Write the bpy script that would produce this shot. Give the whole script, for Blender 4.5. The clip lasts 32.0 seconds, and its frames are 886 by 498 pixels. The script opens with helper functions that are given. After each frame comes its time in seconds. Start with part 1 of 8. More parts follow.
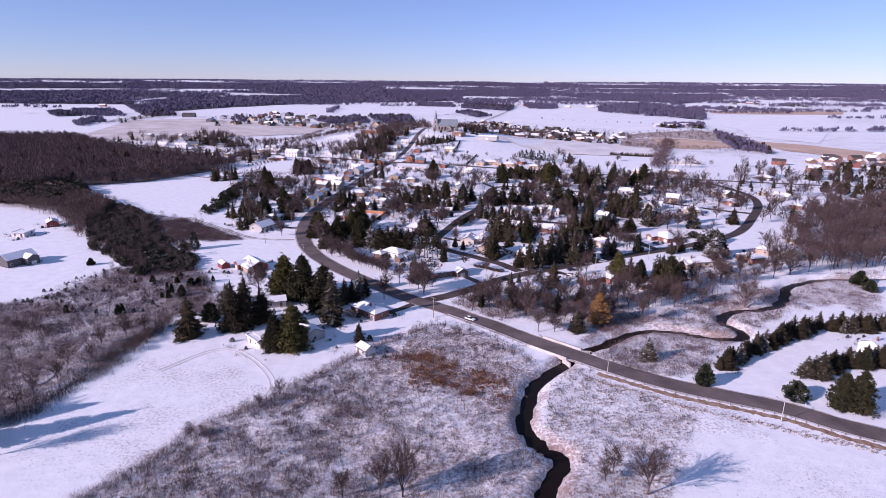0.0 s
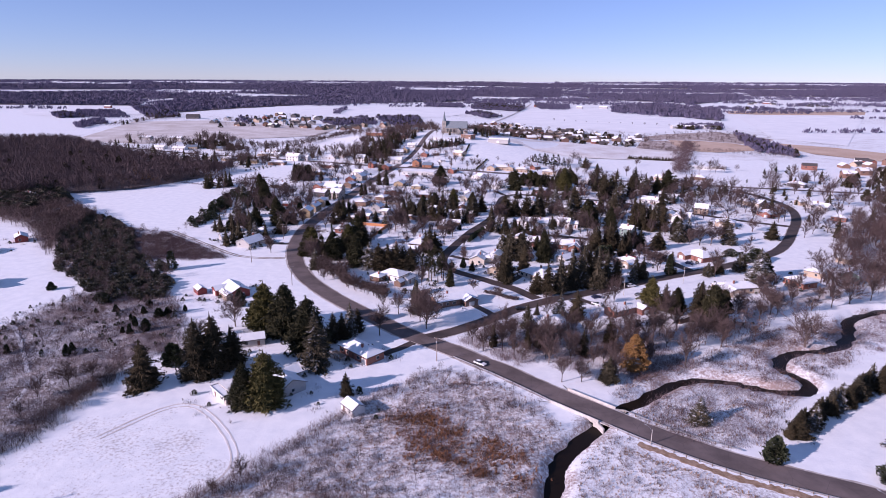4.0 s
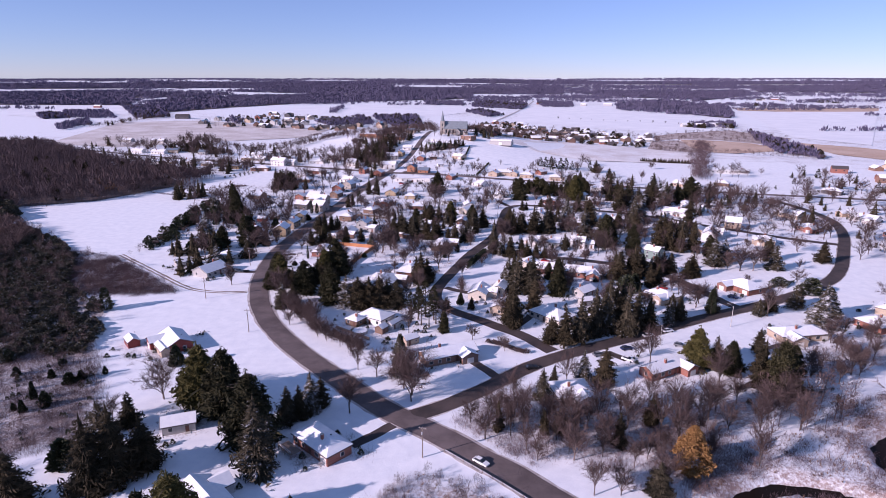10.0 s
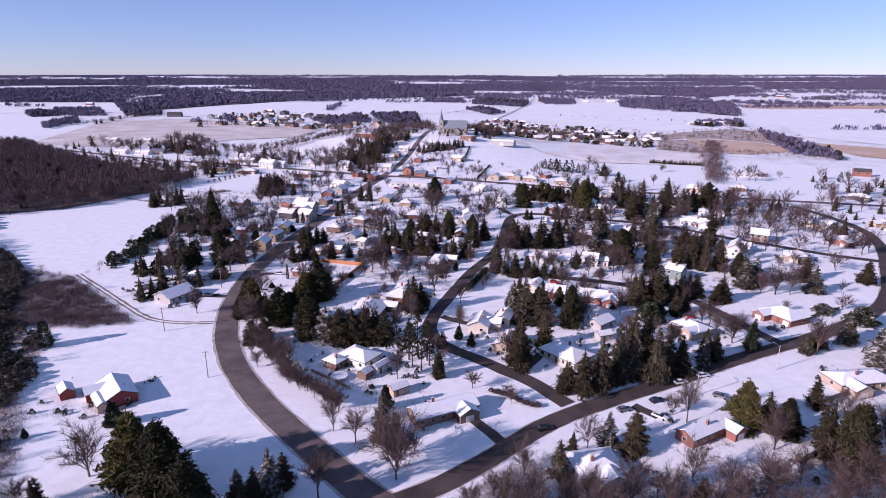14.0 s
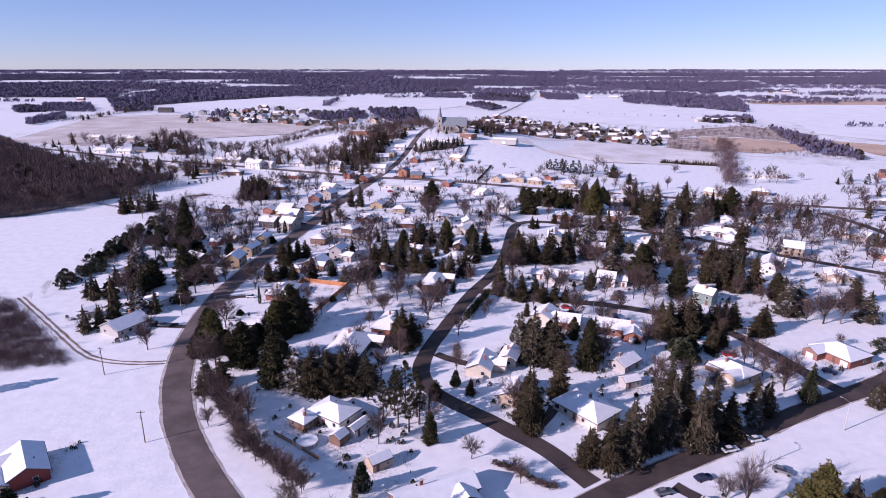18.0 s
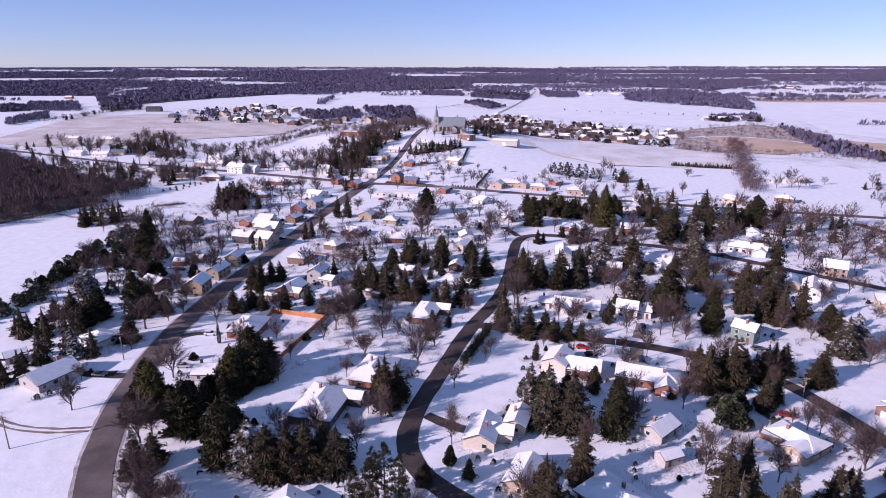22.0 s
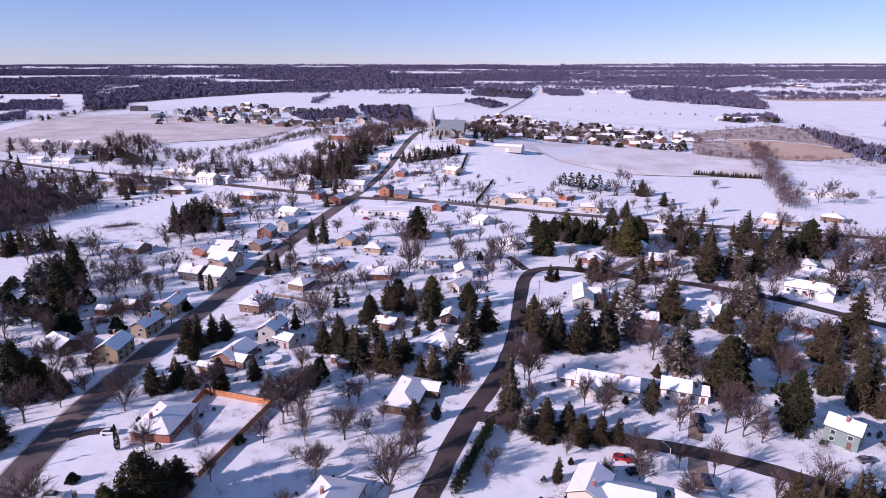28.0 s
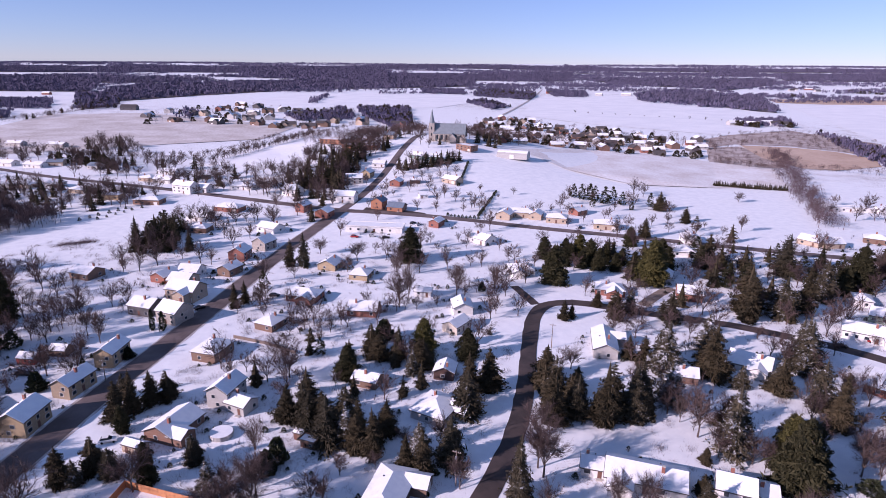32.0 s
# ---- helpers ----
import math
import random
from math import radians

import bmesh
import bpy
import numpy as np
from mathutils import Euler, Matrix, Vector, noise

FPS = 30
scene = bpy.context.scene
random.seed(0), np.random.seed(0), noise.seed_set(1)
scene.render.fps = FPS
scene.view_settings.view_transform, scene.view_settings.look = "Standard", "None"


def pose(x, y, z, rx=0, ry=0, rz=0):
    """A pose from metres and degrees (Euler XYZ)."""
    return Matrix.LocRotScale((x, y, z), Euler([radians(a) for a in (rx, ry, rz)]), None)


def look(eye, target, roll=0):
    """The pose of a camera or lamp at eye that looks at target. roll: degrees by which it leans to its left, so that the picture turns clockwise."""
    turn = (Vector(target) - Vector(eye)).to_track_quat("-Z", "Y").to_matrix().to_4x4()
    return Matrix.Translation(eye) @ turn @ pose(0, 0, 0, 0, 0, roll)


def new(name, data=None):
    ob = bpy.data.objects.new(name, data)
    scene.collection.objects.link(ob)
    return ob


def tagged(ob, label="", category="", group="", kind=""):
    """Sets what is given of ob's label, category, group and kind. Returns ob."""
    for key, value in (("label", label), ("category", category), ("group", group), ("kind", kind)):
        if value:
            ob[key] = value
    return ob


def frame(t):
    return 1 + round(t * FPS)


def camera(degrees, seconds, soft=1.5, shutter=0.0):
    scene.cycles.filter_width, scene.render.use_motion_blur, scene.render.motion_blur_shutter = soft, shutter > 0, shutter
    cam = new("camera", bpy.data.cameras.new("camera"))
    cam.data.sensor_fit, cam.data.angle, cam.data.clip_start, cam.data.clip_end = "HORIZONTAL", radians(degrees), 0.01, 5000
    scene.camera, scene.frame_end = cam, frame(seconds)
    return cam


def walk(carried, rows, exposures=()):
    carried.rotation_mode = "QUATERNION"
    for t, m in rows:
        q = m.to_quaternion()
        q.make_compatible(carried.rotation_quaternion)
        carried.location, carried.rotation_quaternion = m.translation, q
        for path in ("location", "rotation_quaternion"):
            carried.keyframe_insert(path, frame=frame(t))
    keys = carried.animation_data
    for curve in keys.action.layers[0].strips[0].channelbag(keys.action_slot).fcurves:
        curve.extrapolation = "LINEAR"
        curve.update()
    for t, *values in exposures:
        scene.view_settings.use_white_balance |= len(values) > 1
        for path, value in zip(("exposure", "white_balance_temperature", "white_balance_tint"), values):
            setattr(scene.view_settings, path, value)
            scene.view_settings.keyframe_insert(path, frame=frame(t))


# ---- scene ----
# ---------------------------------------------------------------- camera
cam = camera(73.0, 32.0, soft=0.75)
# seconds, x, y, z, heading (to the right of +y), dip, lean
ROWS = (
    (0.0, -0.00, 0.00, 96.95, -2.053, 15.762, 0.784),
    (0.5, -0.10, 5.20, 96.95, -2.575, 15.753, 0.841),
    (1.0, -0.19, 10.41, 96.96, -2.961, 15.731, 0.872),
    (1.5, -0.20, 15.59, 96.95, -2.999, 15.719, 0.864),
    (2.0, -0.19, 20.73, 96.91, -2.970, 15.725, 0.828),
    (3.0, -0.15, 30.91, 96.86, -2.977, 15.734, 0.750),
    (4.0, -0.06, 41.01, 96.81, -3.005, 15.749, 0.664),
    (5.0, 0.07, 51.03, 96.81, -3.024, 15.752, 0.602),
    (6.0, 0.13, 60.89, 96.87, -3.020, 15.754, 0.563),
    (7.0, 0.22, 70.54, 96.92, -3.054, 15.808, 0.516),
    (8.0, 0.33, 80.08, 96.95, -3.090, 15.872, 0.440),
    (9.0, 0.45, 89.56, 96.96, -3.127, 15.936, 0.412),
    (10.0, 0.60, 99.15, 97.00, -3.175, 16.003, 0.373),
    (11.0, 0.74, 108.93, 97.11, -3.237, 16.095, 0.351),
    (12.0, 0.72, 118.66, 97.31, -3.279, 16.190, 0.335),
    (13.0, 0.51, 128.14, 97.51, -3.253, 16.226, 0.356),
    (14.0, 0.24, 137.52, 97.60, -3.191, 16.314, 0.380),
    (15.0, 0.05, 147.06, 97.60, -3.181, 16.455, 0.436),
    (16.0, 0.00, 156.89, 97.54, -3.190, 16.576, 0.507),
    (17.0, 0.02, 167.10, 97.39, -3.191, 16.700, 0.521),
    (18.0, 0.01, 177.59, 97.07, -3.214, 16.780, 0.407),
    (19.0, -0.07, 187.97, 96.66, -3.201, 16.814, 0.353),
    (20.0, -0.22, 198.30, 96.43, -3.151, 16.848, 0.380),
    (21.0, -0.37, 208.68, 96.37, -3.111, 16.919, 0.385),
    (22.0, -0.37, 219.12, 96.42, -3.077, 17.003, 0.325),
    (23.0, -0.14, 229.75, 96.54, -3.079, 17.083, 0.279),
    (24.0, 0.21, 240.40, 96.65, -3.138, 17.145, 0.258),
    (25.0, 0.56, 251.01, 96.63, -3.171, 17.153, 0.226),
    (26.0, 0.68, 261.61, 96.64, -3.176, 17.170, 0.208),
    (27.0, 0.55, 272.20, 96.78, -3.166, 17.181, 0.224),
    (28.0, 0.34, 282.82, 97.07, -3.182, 17.263, 0.340),
    (29.0, 0.16, 293.40, 97.33, -3.215, 17.360, 0.528),
    (30.0, 0.14, 304.19, 97.33, -3.213, 17.365, 0.677),
    (31.0, 0.08, 315.24, 97.25, -3.245, 17.343, 0.731),
    (32.0, -0.03, 326.39, 97.17, -3.280, 17.306, 0.762),
)


def aim(x, y, z, heading, dip, lean):
    h, d = radians(heading), radians(dip)
    way = Vector((math.sin(h) * math.cos(d), math.cos(h) * math.cos(d), -math.sin(d)))
    eye = Vector((x, y, z))
    return look(eye, eye + way, lean)


walk(cam, [(t, aim(*r)) for t, *r in ROWS], exposures=((0.0, 0.19, 5660, 48), (32.0, 0.19, 5660, 48)))

# ---------------------------------------------------------------- sky and sun: a low winter sun behind and to the left
SUN_HEIGHT, SUN_SIDE = 22.0, 240.0
world = bpy.data.worlds.new("winter_sky")
scene.world = world
world.use_nodes = True
wt = world.node_tree
sky = wt.nodes.new("ShaderNodeTexSky")
sky.sky_type = "NISHITA"
sky.sun_disc = False
sky.sun_elevation, sky.sun_rotation = radians(SUN_HEIGHT), radians(SUN_SIDE)
sky.altitude, sky.air_density, sky.dust_density, sky.ozone_density = 2000, 1.0, 0.0, 4.0
# thin winter haze, the same all over the sky
haze = wt.nodes.new("ShaderNodeMix")
haze.data_type = "RGBA"
haze.inputs["Factor"].default_value = 0.14
haze.inputs["B"].default_value = (6.0, 9.2, 9.4, 1)
wt.links.new(sky.outputs["Color"], haze.inputs["A"])
wt.links.new(haze.outputs["Result"], wt.nodes["Background"].inputs["Color"])
wt.nodes["Background"].inputs["Strength"].default_value = 0.084
sun_data = bpy.data.lights.new("sun", "SUN")
sun_data.energy, sun_data.angle, sun_data.color = 5.0, radians(0.6), (1.0, 0.89, 0.69)
sun = new("sun", sun_data)
a = radians(SUN_SIDE)
sun_at = Vector((math.sin(a) * math.cos(radians(SUN_HEIGHT)), math.cos(a) * math.cos(radians(SUN_HEIGHT)), math.sin(radians(SUN_HEIGHT))))
sun.matrix_basis = look(sun_at * 300, (0, 0, 0))


# ---------------------------------------------------------------- helpers of this place
def mesh_from(name, verts, faces):
    me = bpy.data.meshes.new(name)
    me.from_pydata([tuple(v) for v in verts], [], [tuple(f) for f in faces])
    me.update()
    return me


def tri_mesh(name, tris):
    """A mesh from an (n, 3, 3) array of triangles."""
    tris = np.asarray(tris, dtype=np.float32)
    n = len(tris)
    me = bpy.data.meshes.new(name)
    me.vertices.add(n * 3)
    me.vertices.foreach_set("co", tris.reshape(-1))
    me.loops.add(n * 3)
    me.loops.foreach_set("vertex_index", np.arange(n * 3, dtype=np.int32))
    me.polygons.add(n)
    me.polygons.foreach_set("loop_start", np.arange(0, n * 3, 3, dtype=np.int32))
    me.polygons.foreach_set("loop_total", np.full(n, 3, dtype=np.int32))
    me.update()
    me.validate()
    return me


def link(name, me, material, parent=None, m=None, label=""):
    if material is not None and not me.materials:
        me.materials.append(material)
    ob = new(name, me)
    if parent is not None:
        ob.parent = parent
    if m is not None:
        ob.matrix_basis = m
    if label:
        ob["label"] = label
    return ob


def part(name, bm, material, parent, label=""):
    me = bpy.data.meshes.new(name)
    bm.to_mesh(me)
    bm.free()
    return link(name, me, material, parent, None, label)


def root(name, x, y, z=0.0, turn=0.0):
    ob = new(name)
    ob.empty_display_size = 0.3
    ob.matrix_basis = pose(x, y, z, 0, 0, turn)
    return ob


BOXES = {}


def box_mesh(sx, sy, sz, material, bevel=0.0):
    """A box standing on z = 0, shared between pieces of one size and material."""
    key = (round(sx, 2), round(sy, 2), round(sz, 2), material.name, bevel)
    if key not in BOXES:
        bm = bmesh.new()
        bmesh.ops.create_cube(bm, size=1)
        for v in bm.verts:
            v.co = Vector((v.co.x * sx, v.co.y * sy, (v.co.z + 0.5) * sz))
        if bevel:
            bmesh.ops.bevel(bm, geom=bm.edges[:], offset=bevel, segments=1, affect="EDGES")
        me = bpy.data.meshes.new("box")
        bm.to_mesh(me)
        bm.free()
        me.materials.append(material)
        BOXES[key] = me
    return BOXES[key]


def box(name, sx, sy, sz, material, parent, x=0, y=0, z=0, turn=0, bevel=0.0, label=""):
    return link(name, box_mesh(sx, sy, sz, material, bevel), None, parent, pose(x, y, z, 0, 0, turn), label)


def lift(x, y):
    """Height of the open land: a church hill, and a slow rise towards the horizon."""
    x, y = np.asarray(x, float), np.asarray(y, float)
    s = np.clip((np.hypot(x, y - 150) - 1700) / 3200, 0, 1)
    top = 91 + np.clip(x, -4000, 0) * 0.010 + np.clip(x, 0, 4000) * 0.003
    return top * s * s * (1.4 - 0.4 * s) + 24 * np.exp(-(((x + 48) / 140) ** 2 + ((y - 950) / 150) ** 2))


def gz(x, y):
    return float(lift(x, y))


def smooth_line(pts, step=4.0, rounds=3):
    p = np.asarray(pts, float)
    for _ in range(rounds):
        q, r = 0.75 * p[:-1] + 0.25 * p[1:], 0.25 * p[:-1] + 0.75 * p[1:]
        p = np.vstack([p[:1], np.stack([q, r], 1).reshape(-1, 2), p[-1:]])
    d = np.r_[0, np.cumsum(np.hypot(*np.diff(p, axis=0).T))]
    s = np.linspace(0, d[-1], max(2, int(d[-1] / step)))
    return np.stack([np.interp(s, d, p[:, 0]), np.interp(s, d, p[:, 1])], 1)


def normals(p):
    t = np.gradient(p, axis=0)
    t /= np.maximum(np.hypot(t[:, 0], t[:, 1]), 1e-6)[:, None]
    return np.stack([-t[:, 1], t[:, 0]], 1)


def ribbon(name, pts, width, material, z=0.06, across=4, rag=0.0, step=4.0, camber=0.0):
    """A strip of road or water along a line, with a slightly uneven edge and real side faces."""
    p = smooth_line(pts, step)
    n = normals(p)
    rng = np.random.default_rng(len(p))
    verts, faces = [], []
    k = across + 3
    for i, (c, nn) in enumerate(zip(p, n)):
        wl, wr = width / 2 + rng.uniform(-rag, rag), width / 2 + rng.uniform(-rag, rag)
        offs = [-wl] + list(np.linspace(-wl, wr, across + 1)) + [wr]
        for j, o in enumerate(offs):
            q = c + nn * o
            h = gz(q[0], q[1]) + (z - 0.25 if j in (0, len(offs) - 1) else z + camber * (1 - abs(2 * o / width) ** 2))
            verts.append((q[0], q[1], h))
    for i in range(len(p) - 1):
        for j in range(k - 1):
            a = i * k + j
            faces.append((a, a + k, a + k + 1, a + 1))
    me = mesh_from(name, verts, faces)
    ob = link(name, me, material)
    return ob


def inside(px, py, poly):
    poly = np.asarray(poly, float)
    res = np.zeros(np.shape(px), bool)
    j = len(poly) - 1
    for i in range(len(poly)):
        (xi, yi), (xj, yj) = poly[i], poly[j]
        cross = ((yi > py) != (yj > py)) & (px < (xj - xi) * (py - yi) / (yj - yi + 1e-9) + xi)
        res ^= cross
        j = i
    return res


def scatter(poly, count, seed):
    rng = np.random.default_rng(seed)
    poly = np.asarray(poly, float)
    lo, hi = poly.min(0), poly.max(0)
    out = np.zeros((0, 2))
    for _ in range(30):
        q = lo + (hi - lo) * rng.random((count * 2, 2))
        out = np.vstack([out, q[inside(q[:, 0], q[:, 1], poly)]])
        if len(out) >= count:
            break
    return out[:count]


# ---------------------------------------------------------------- materials
def material(name, rough=0.8):
    m = bpy.data.materials.new(name)
    m.use_nodes = True
    t = m.node_tree
    b = t.nodes["Principled BSDF"]
    b.inputs["Roughness"].default_value = rough
    b.inputs["Specular IOR Level"].default_value = 0.25
    return m, t, b


def node(t, kind, **inputs):
    n = t.nodes.new(kind)
    for k, v in inputs.items():
        n.inputs[k].default_value = v
    return n


def ramp(t, fac, stops):
    r = t.nodes.new("ShaderNodeValToRGB")
    el = r.color_ramp.elements
    while len(el) < len(stops):
        el.new(0.5)
    for e, (pos, col) in zip(el, stops):
        e.position, e.color = pos, (*col, 1)
    t.links.new(fac, r.inputs["Fac"])
    return r.outputs["Color"]


def noise_of(t, scale, detail=4.0, where="Object", rough=0.6):
    tc = t.nodes.new("ShaderNodeTexCoord")
    n = node(t, "ShaderNodeTexNoise", Scale=scale, Detail=detail, Roughness=rough)
    t.links.new(tc.outputs[where], n.inputs["Vector"])
    return n.outputs["Fac"]


def mixed(t, fac, a, b):
    m = t.nodes.new("ShaderNodeMix")
    m.data_type = "RGBA"
    for sock, v in ((m.inputs["Factor"], fac), (m.inputs["A"], a), (m.inputs["B"], b)):
        if isinstance(v, (int, float)):
            sock.default_value = v
        elif isinstance(v, tuple):
            sock.default_value = (*v, 1)
        else:
            t.links.new(v, sock)
    return m.outputs["Result"]


def maths(t, op, a, b=0.0, c=None):
    m = t.nodes.new("ShaderNodeMath")
    m.operation = op
    for sock, v in zip(m.inputs, (a, b, c)):
        if v is None:
            continue
        if isinstance(v, (int, float)):
            sock.default_value = v
        else:
            t.links.new(v, sock)
    return m.outputs[0]


def bump(t, b, height, strength=0.4, distance=0.1):
    n = node(t, "ShaderNodeBump", Strength=strength, Distance=distance)
    t.links.new(height, n.inputs["Height"])
    t.links.new(n.outputs["Normal"], b.inputs["Normal"])


def plain(name, col, rough=0.7, vary=0.18, scale=2.0, metal=0.0, where="Object"):
    m, t, b = material(name, rough)
    f = noise_of(t, scale, 5, where)
    lo, hi = tuple(c * (1 - vary) for c in col), tuple(min(1, c * (1 + vary)) for c in col)
    t.links.new(ramp(t, f, ((0.3, lo), (0.7, hi))), b.inputs["Base Color"])
    b.inputs["Metallic"].default_value = metal
    return m


def by_object(name, a, c, rough=0.85, scale=1.5):
    """Colour between a and c, by the single thing and by a fine grain."""
    m, t, b = material(name, rough)
    info = t.nodes.new("ShaderNodeObjectInfo")
    f = noise_of(t, scale, 3)
    fac = maths(t, "ADD", maths(t, "MULTIPLY", info.outputs["Random"], 0.6), maths(t, "MULTIPLY", f, 0.5))
    t.links.new(ramp(t, fac, ((0.15, a), (0.85, c))), b.inputs["Base Color"])
    return m


def foliage(name, a, c, snow=0.0, rough=0.75):
    """Needles or leaves, each clump its own tone, with snow left on what faces up."""
    m, t, b = material(name, rough)
    geo = t.nodes.new("ShaderNodeNewGeometry")
    info = t.nodes.new("ShaderNodeObjectInfo")
    fac = maths(t, "ADD", maths(t, "MULTIPLY", geo.outputs["Random Per Island"], 0.6), maths(t, "MULTIPLY", info.outputs["Random"], 0.4))
    col = ramp(t, fac, ((0.1, a), (0.9, c)))
    if snow > 0:
        sep = t.nodes.new("ShaderNodeSeparateXYZ")
        t.links.new(geo.outputs["Normal"], sep.inputs[0])
        up = maths(t, "ABSOLUTE", sep.outputs["Z"])
        n = noise_of(t, 0.9, 4)
        amount = maths(t, "ADD", maths(t, "MULTIPLY", info.outputs["Random"], 0.25), snow)
        f = maths(t, "ADD", maths(t, "MULTIPLY", up, 0.35), maths(t, "ADD", n, maths(t, "SUBTRACT", amount, 1.0)))
        f = maths(t, "MULTIPLY", f, 5.0)
        cl = t.nodes.new("ShaderNodeClamp")
        t.links.new(f, cl.inputs["Value"])
        col = mixed(t, cl.outputs[0], col, (0.75, 0.77, 0.8))
    t.links.new(col, b.inputs["Base Color"])
    b.inputs["Specular IOR Level"].default_value = 0.15
    return m


def brick(name, a, c, mortar=(0.24, 0.2, 0.18)):
    m, t, b = material(name, 0.9)
    tc = t.nodes.new("ShaderNodeTexCoord")
    mp = t.nodes.new("ShaderNodeMapping")
    mp.inputs["Rotation"].default_value = (radians(90), 0, 0)
    t.links.new(tc.outputs["Object"], mp.inputs["Vector"])
    br = node(t, "ShaderNodeTexBrick", Scale=1.0)
    br.inputs["Color1"].default_value, br.inputs["Color2"].default_value = (*a, 1), (*c, 1)
    br.inputs["Mortar"].default_value = (*mortar, 1)
    br.inputs["Brick Width"].default_value, br.inputs["Row Height"].default_value = 0.24, 0.08
    br.inputs["Mortar Size"].default_value = 0.008
    t.links.new(mp.outputs[0], br.inputs["Vector"])
    f = noise_of(t, 0.7, 4)
    t.links.new(mixed(t, maths(t, "MULTIPLY", f, 0.35), br.outputs["Color"], tuple(0.5 * v for v in a)), b.inputs["Base Color"])
    return m


def siding(name, col):
    m, t, b = material(name, 0.6)
    tc = t.nodes.new("ShaderNodeTexCoord")
    w = node(t, "ShaderNodeTexWave", Scale=1.6)
    w.bands_direction, w.wave_profile = "Z", "SAW"
    t.links.new(tc.outputs["Object"], w.inputs["Vector"])
    f = noise_of(t, 1.2, 4)
    t.links.new(ramp(t, f, ((0.25, tuple(0.82 * v for v in col)), (0.75, col))), b.inputs["Base Color"])
    bump(t, b, w.outputs["Fac"], 0.35, 0.03)
    return m


SNOW_ROOF = None
m, t, b = material("snow_on_roofs", 0.6)
f = noise_of(t, 0.5, 5)
t.links.new(ramp(t, f, ((0.25, (0.74, 0.76, 0.8)), (0.6, (0.86, 0.87, 0.88)))), b.inputs["Base Color"])
bump(t, b, noise_of(t, 3.0, 4), 0.25, 0.06)
SNOW_ROOF = m

# open ground: snow, with dry grass and stubble standing through it by the vertex layer "cover"
m, t, b = material("snowy_ground", 0.75)
at_cover = t.nodes.new("ShaderNodeAttribute")
at_cover.attribute_name = "cover"
at_rust = t.nodes.new("ShaderNodeAttribute")
at_rust.attribute_name = "rust"
big, fine, mid = noise_of(t, 0.035, 5), noise_of(t, 1.1, 6, rough=0.75), noise_of(t, 0.22, 5)
snow_col = ramp(t, mid, ((0.3, (0.76, 0.78, 0.81)), (0.65, (0.87, 0.88, 0.89))))
grass_col = mixed(t, at_rust.outputs["Fac"], ramp(t, mid, ((0.3, (0.19, 0.14, 0.132)), (0.7, (0.36, 0.275, 0.245)))), (0.32, 0.125, 0.05))
amount = maths(t, "ADD", fine, maths(t, "MULTIPLY", maths(t, "SUBTRACT", big, 0.5), 0.5))
amount = maths(t, "SUBTRACT", maths(t, "ADD", amount, maths(t, "MULTIPLY", at_cover.outputs["Fac"], 0.62)), 0.82)
cl = t.nodes.new("ShaderNodeClamp")
t.links.new(maths(t, "MULTIPLY", amount, 4.5), cl.inputs["Value"])
cover_on = maths(t, "MULTIPLY", cl.outputs[0], maths(t, "MINIMUM", maths(t, "MULTIPLY", at_cover.outputs["Fac"], 6.0), 0.92))
t.links.new(mixed(t, cover_on, snow_col, grass_col), b.inputs["Base Color"])
bump(t, b, maths(t, "ADD", fine, maths(t, "MULTIPLY", mid, 2.5)), 0.32, 0.14)
GROUND = m


def field_material(name, a, c, scale=0.02, stripe=0.0):
    m, t, b = material(name, 0.85)
    f = maths(t, "ADD", maths(t, "MULTIPLY", noise_of(t, scale, 5), 0.6), maths(t, "MULTIPLY", noise_of(t, scale * 14, 4), 0.4))
    t.links.new(ramp(t, f, ((0.35, a), (0.62, c))), b.inputs["Base Color"])
    return m


FIELD_SNOW = field_material("field_snow", (0.74, 0.75, 0.78), (0.87, 0.87, 0.88))
FIELD_STUBBLE = field_material("stubble_in_snow", (0.45, 0.38, 0.33), (0.74, 0.7, 0.68))
FIELD_THIN = field_material("thin_snow_on_grass", (0.62, 0.55, 0.51), (0.84, 0.83, 0.83), 0.03)
FIELD_TAN = field_material("tan_stubble", (0.46, 0.31, 0.22), (0.62, 0.47, 0.36))
ROUGH_LAND = field_material("rough_brown_land", (0.2, 0.13, 0.1), (0.62, 0.54, 0.5), 0.06)
# brown wood floor, darkened in its colour to stand for shade under trees
SHADE_TINTED_FLOOR = field_material("shade_tinted_floor", (0.06, 0.046, 0.045), (0.17, 0.14, 0.14), 0.05)

# asphalt: worn pale along the wheel tracks, with darker patches and cracks
m, t, b = material("old_asphalt", 0.85)
f1, f2 = noise_of(t, 0.09, 4), noise_of(t, 1.6, 6, rough=0.8)
vor = node(t, "ShaderNodeTexVoronoi", Scale=0.14)
vor.feature = "DISTANCE_TO_EDGE"
tc = t.nodes.new("ShaderNodeTexCoord")
t.links.new(tc.outputs["Object"], vor.inputs["Vector"])
crack = maths(t, "LESS_THAN", vor.outputs["Distance"], 0.006)
col = mixed(t, maths(t, "MULTIPLY", f2, 0.4), ramp(t, f1, ((0.35, (0.1, 0.078, 0.075)), (0.65, (0.2, 0.157, 0.15)))), (0.12, 0.098, 0.094))
t.links.new(mixed(t, maths(t, "MULTIPLY", crack, 0.3), col, (0.05, 0.045, 0.045)), b.inputs["Base Color"])
bump(t, b, f2, 0.3, 0.02)
ASPHALT = m
m, t, b = material("dark_asphalt", 0.8)
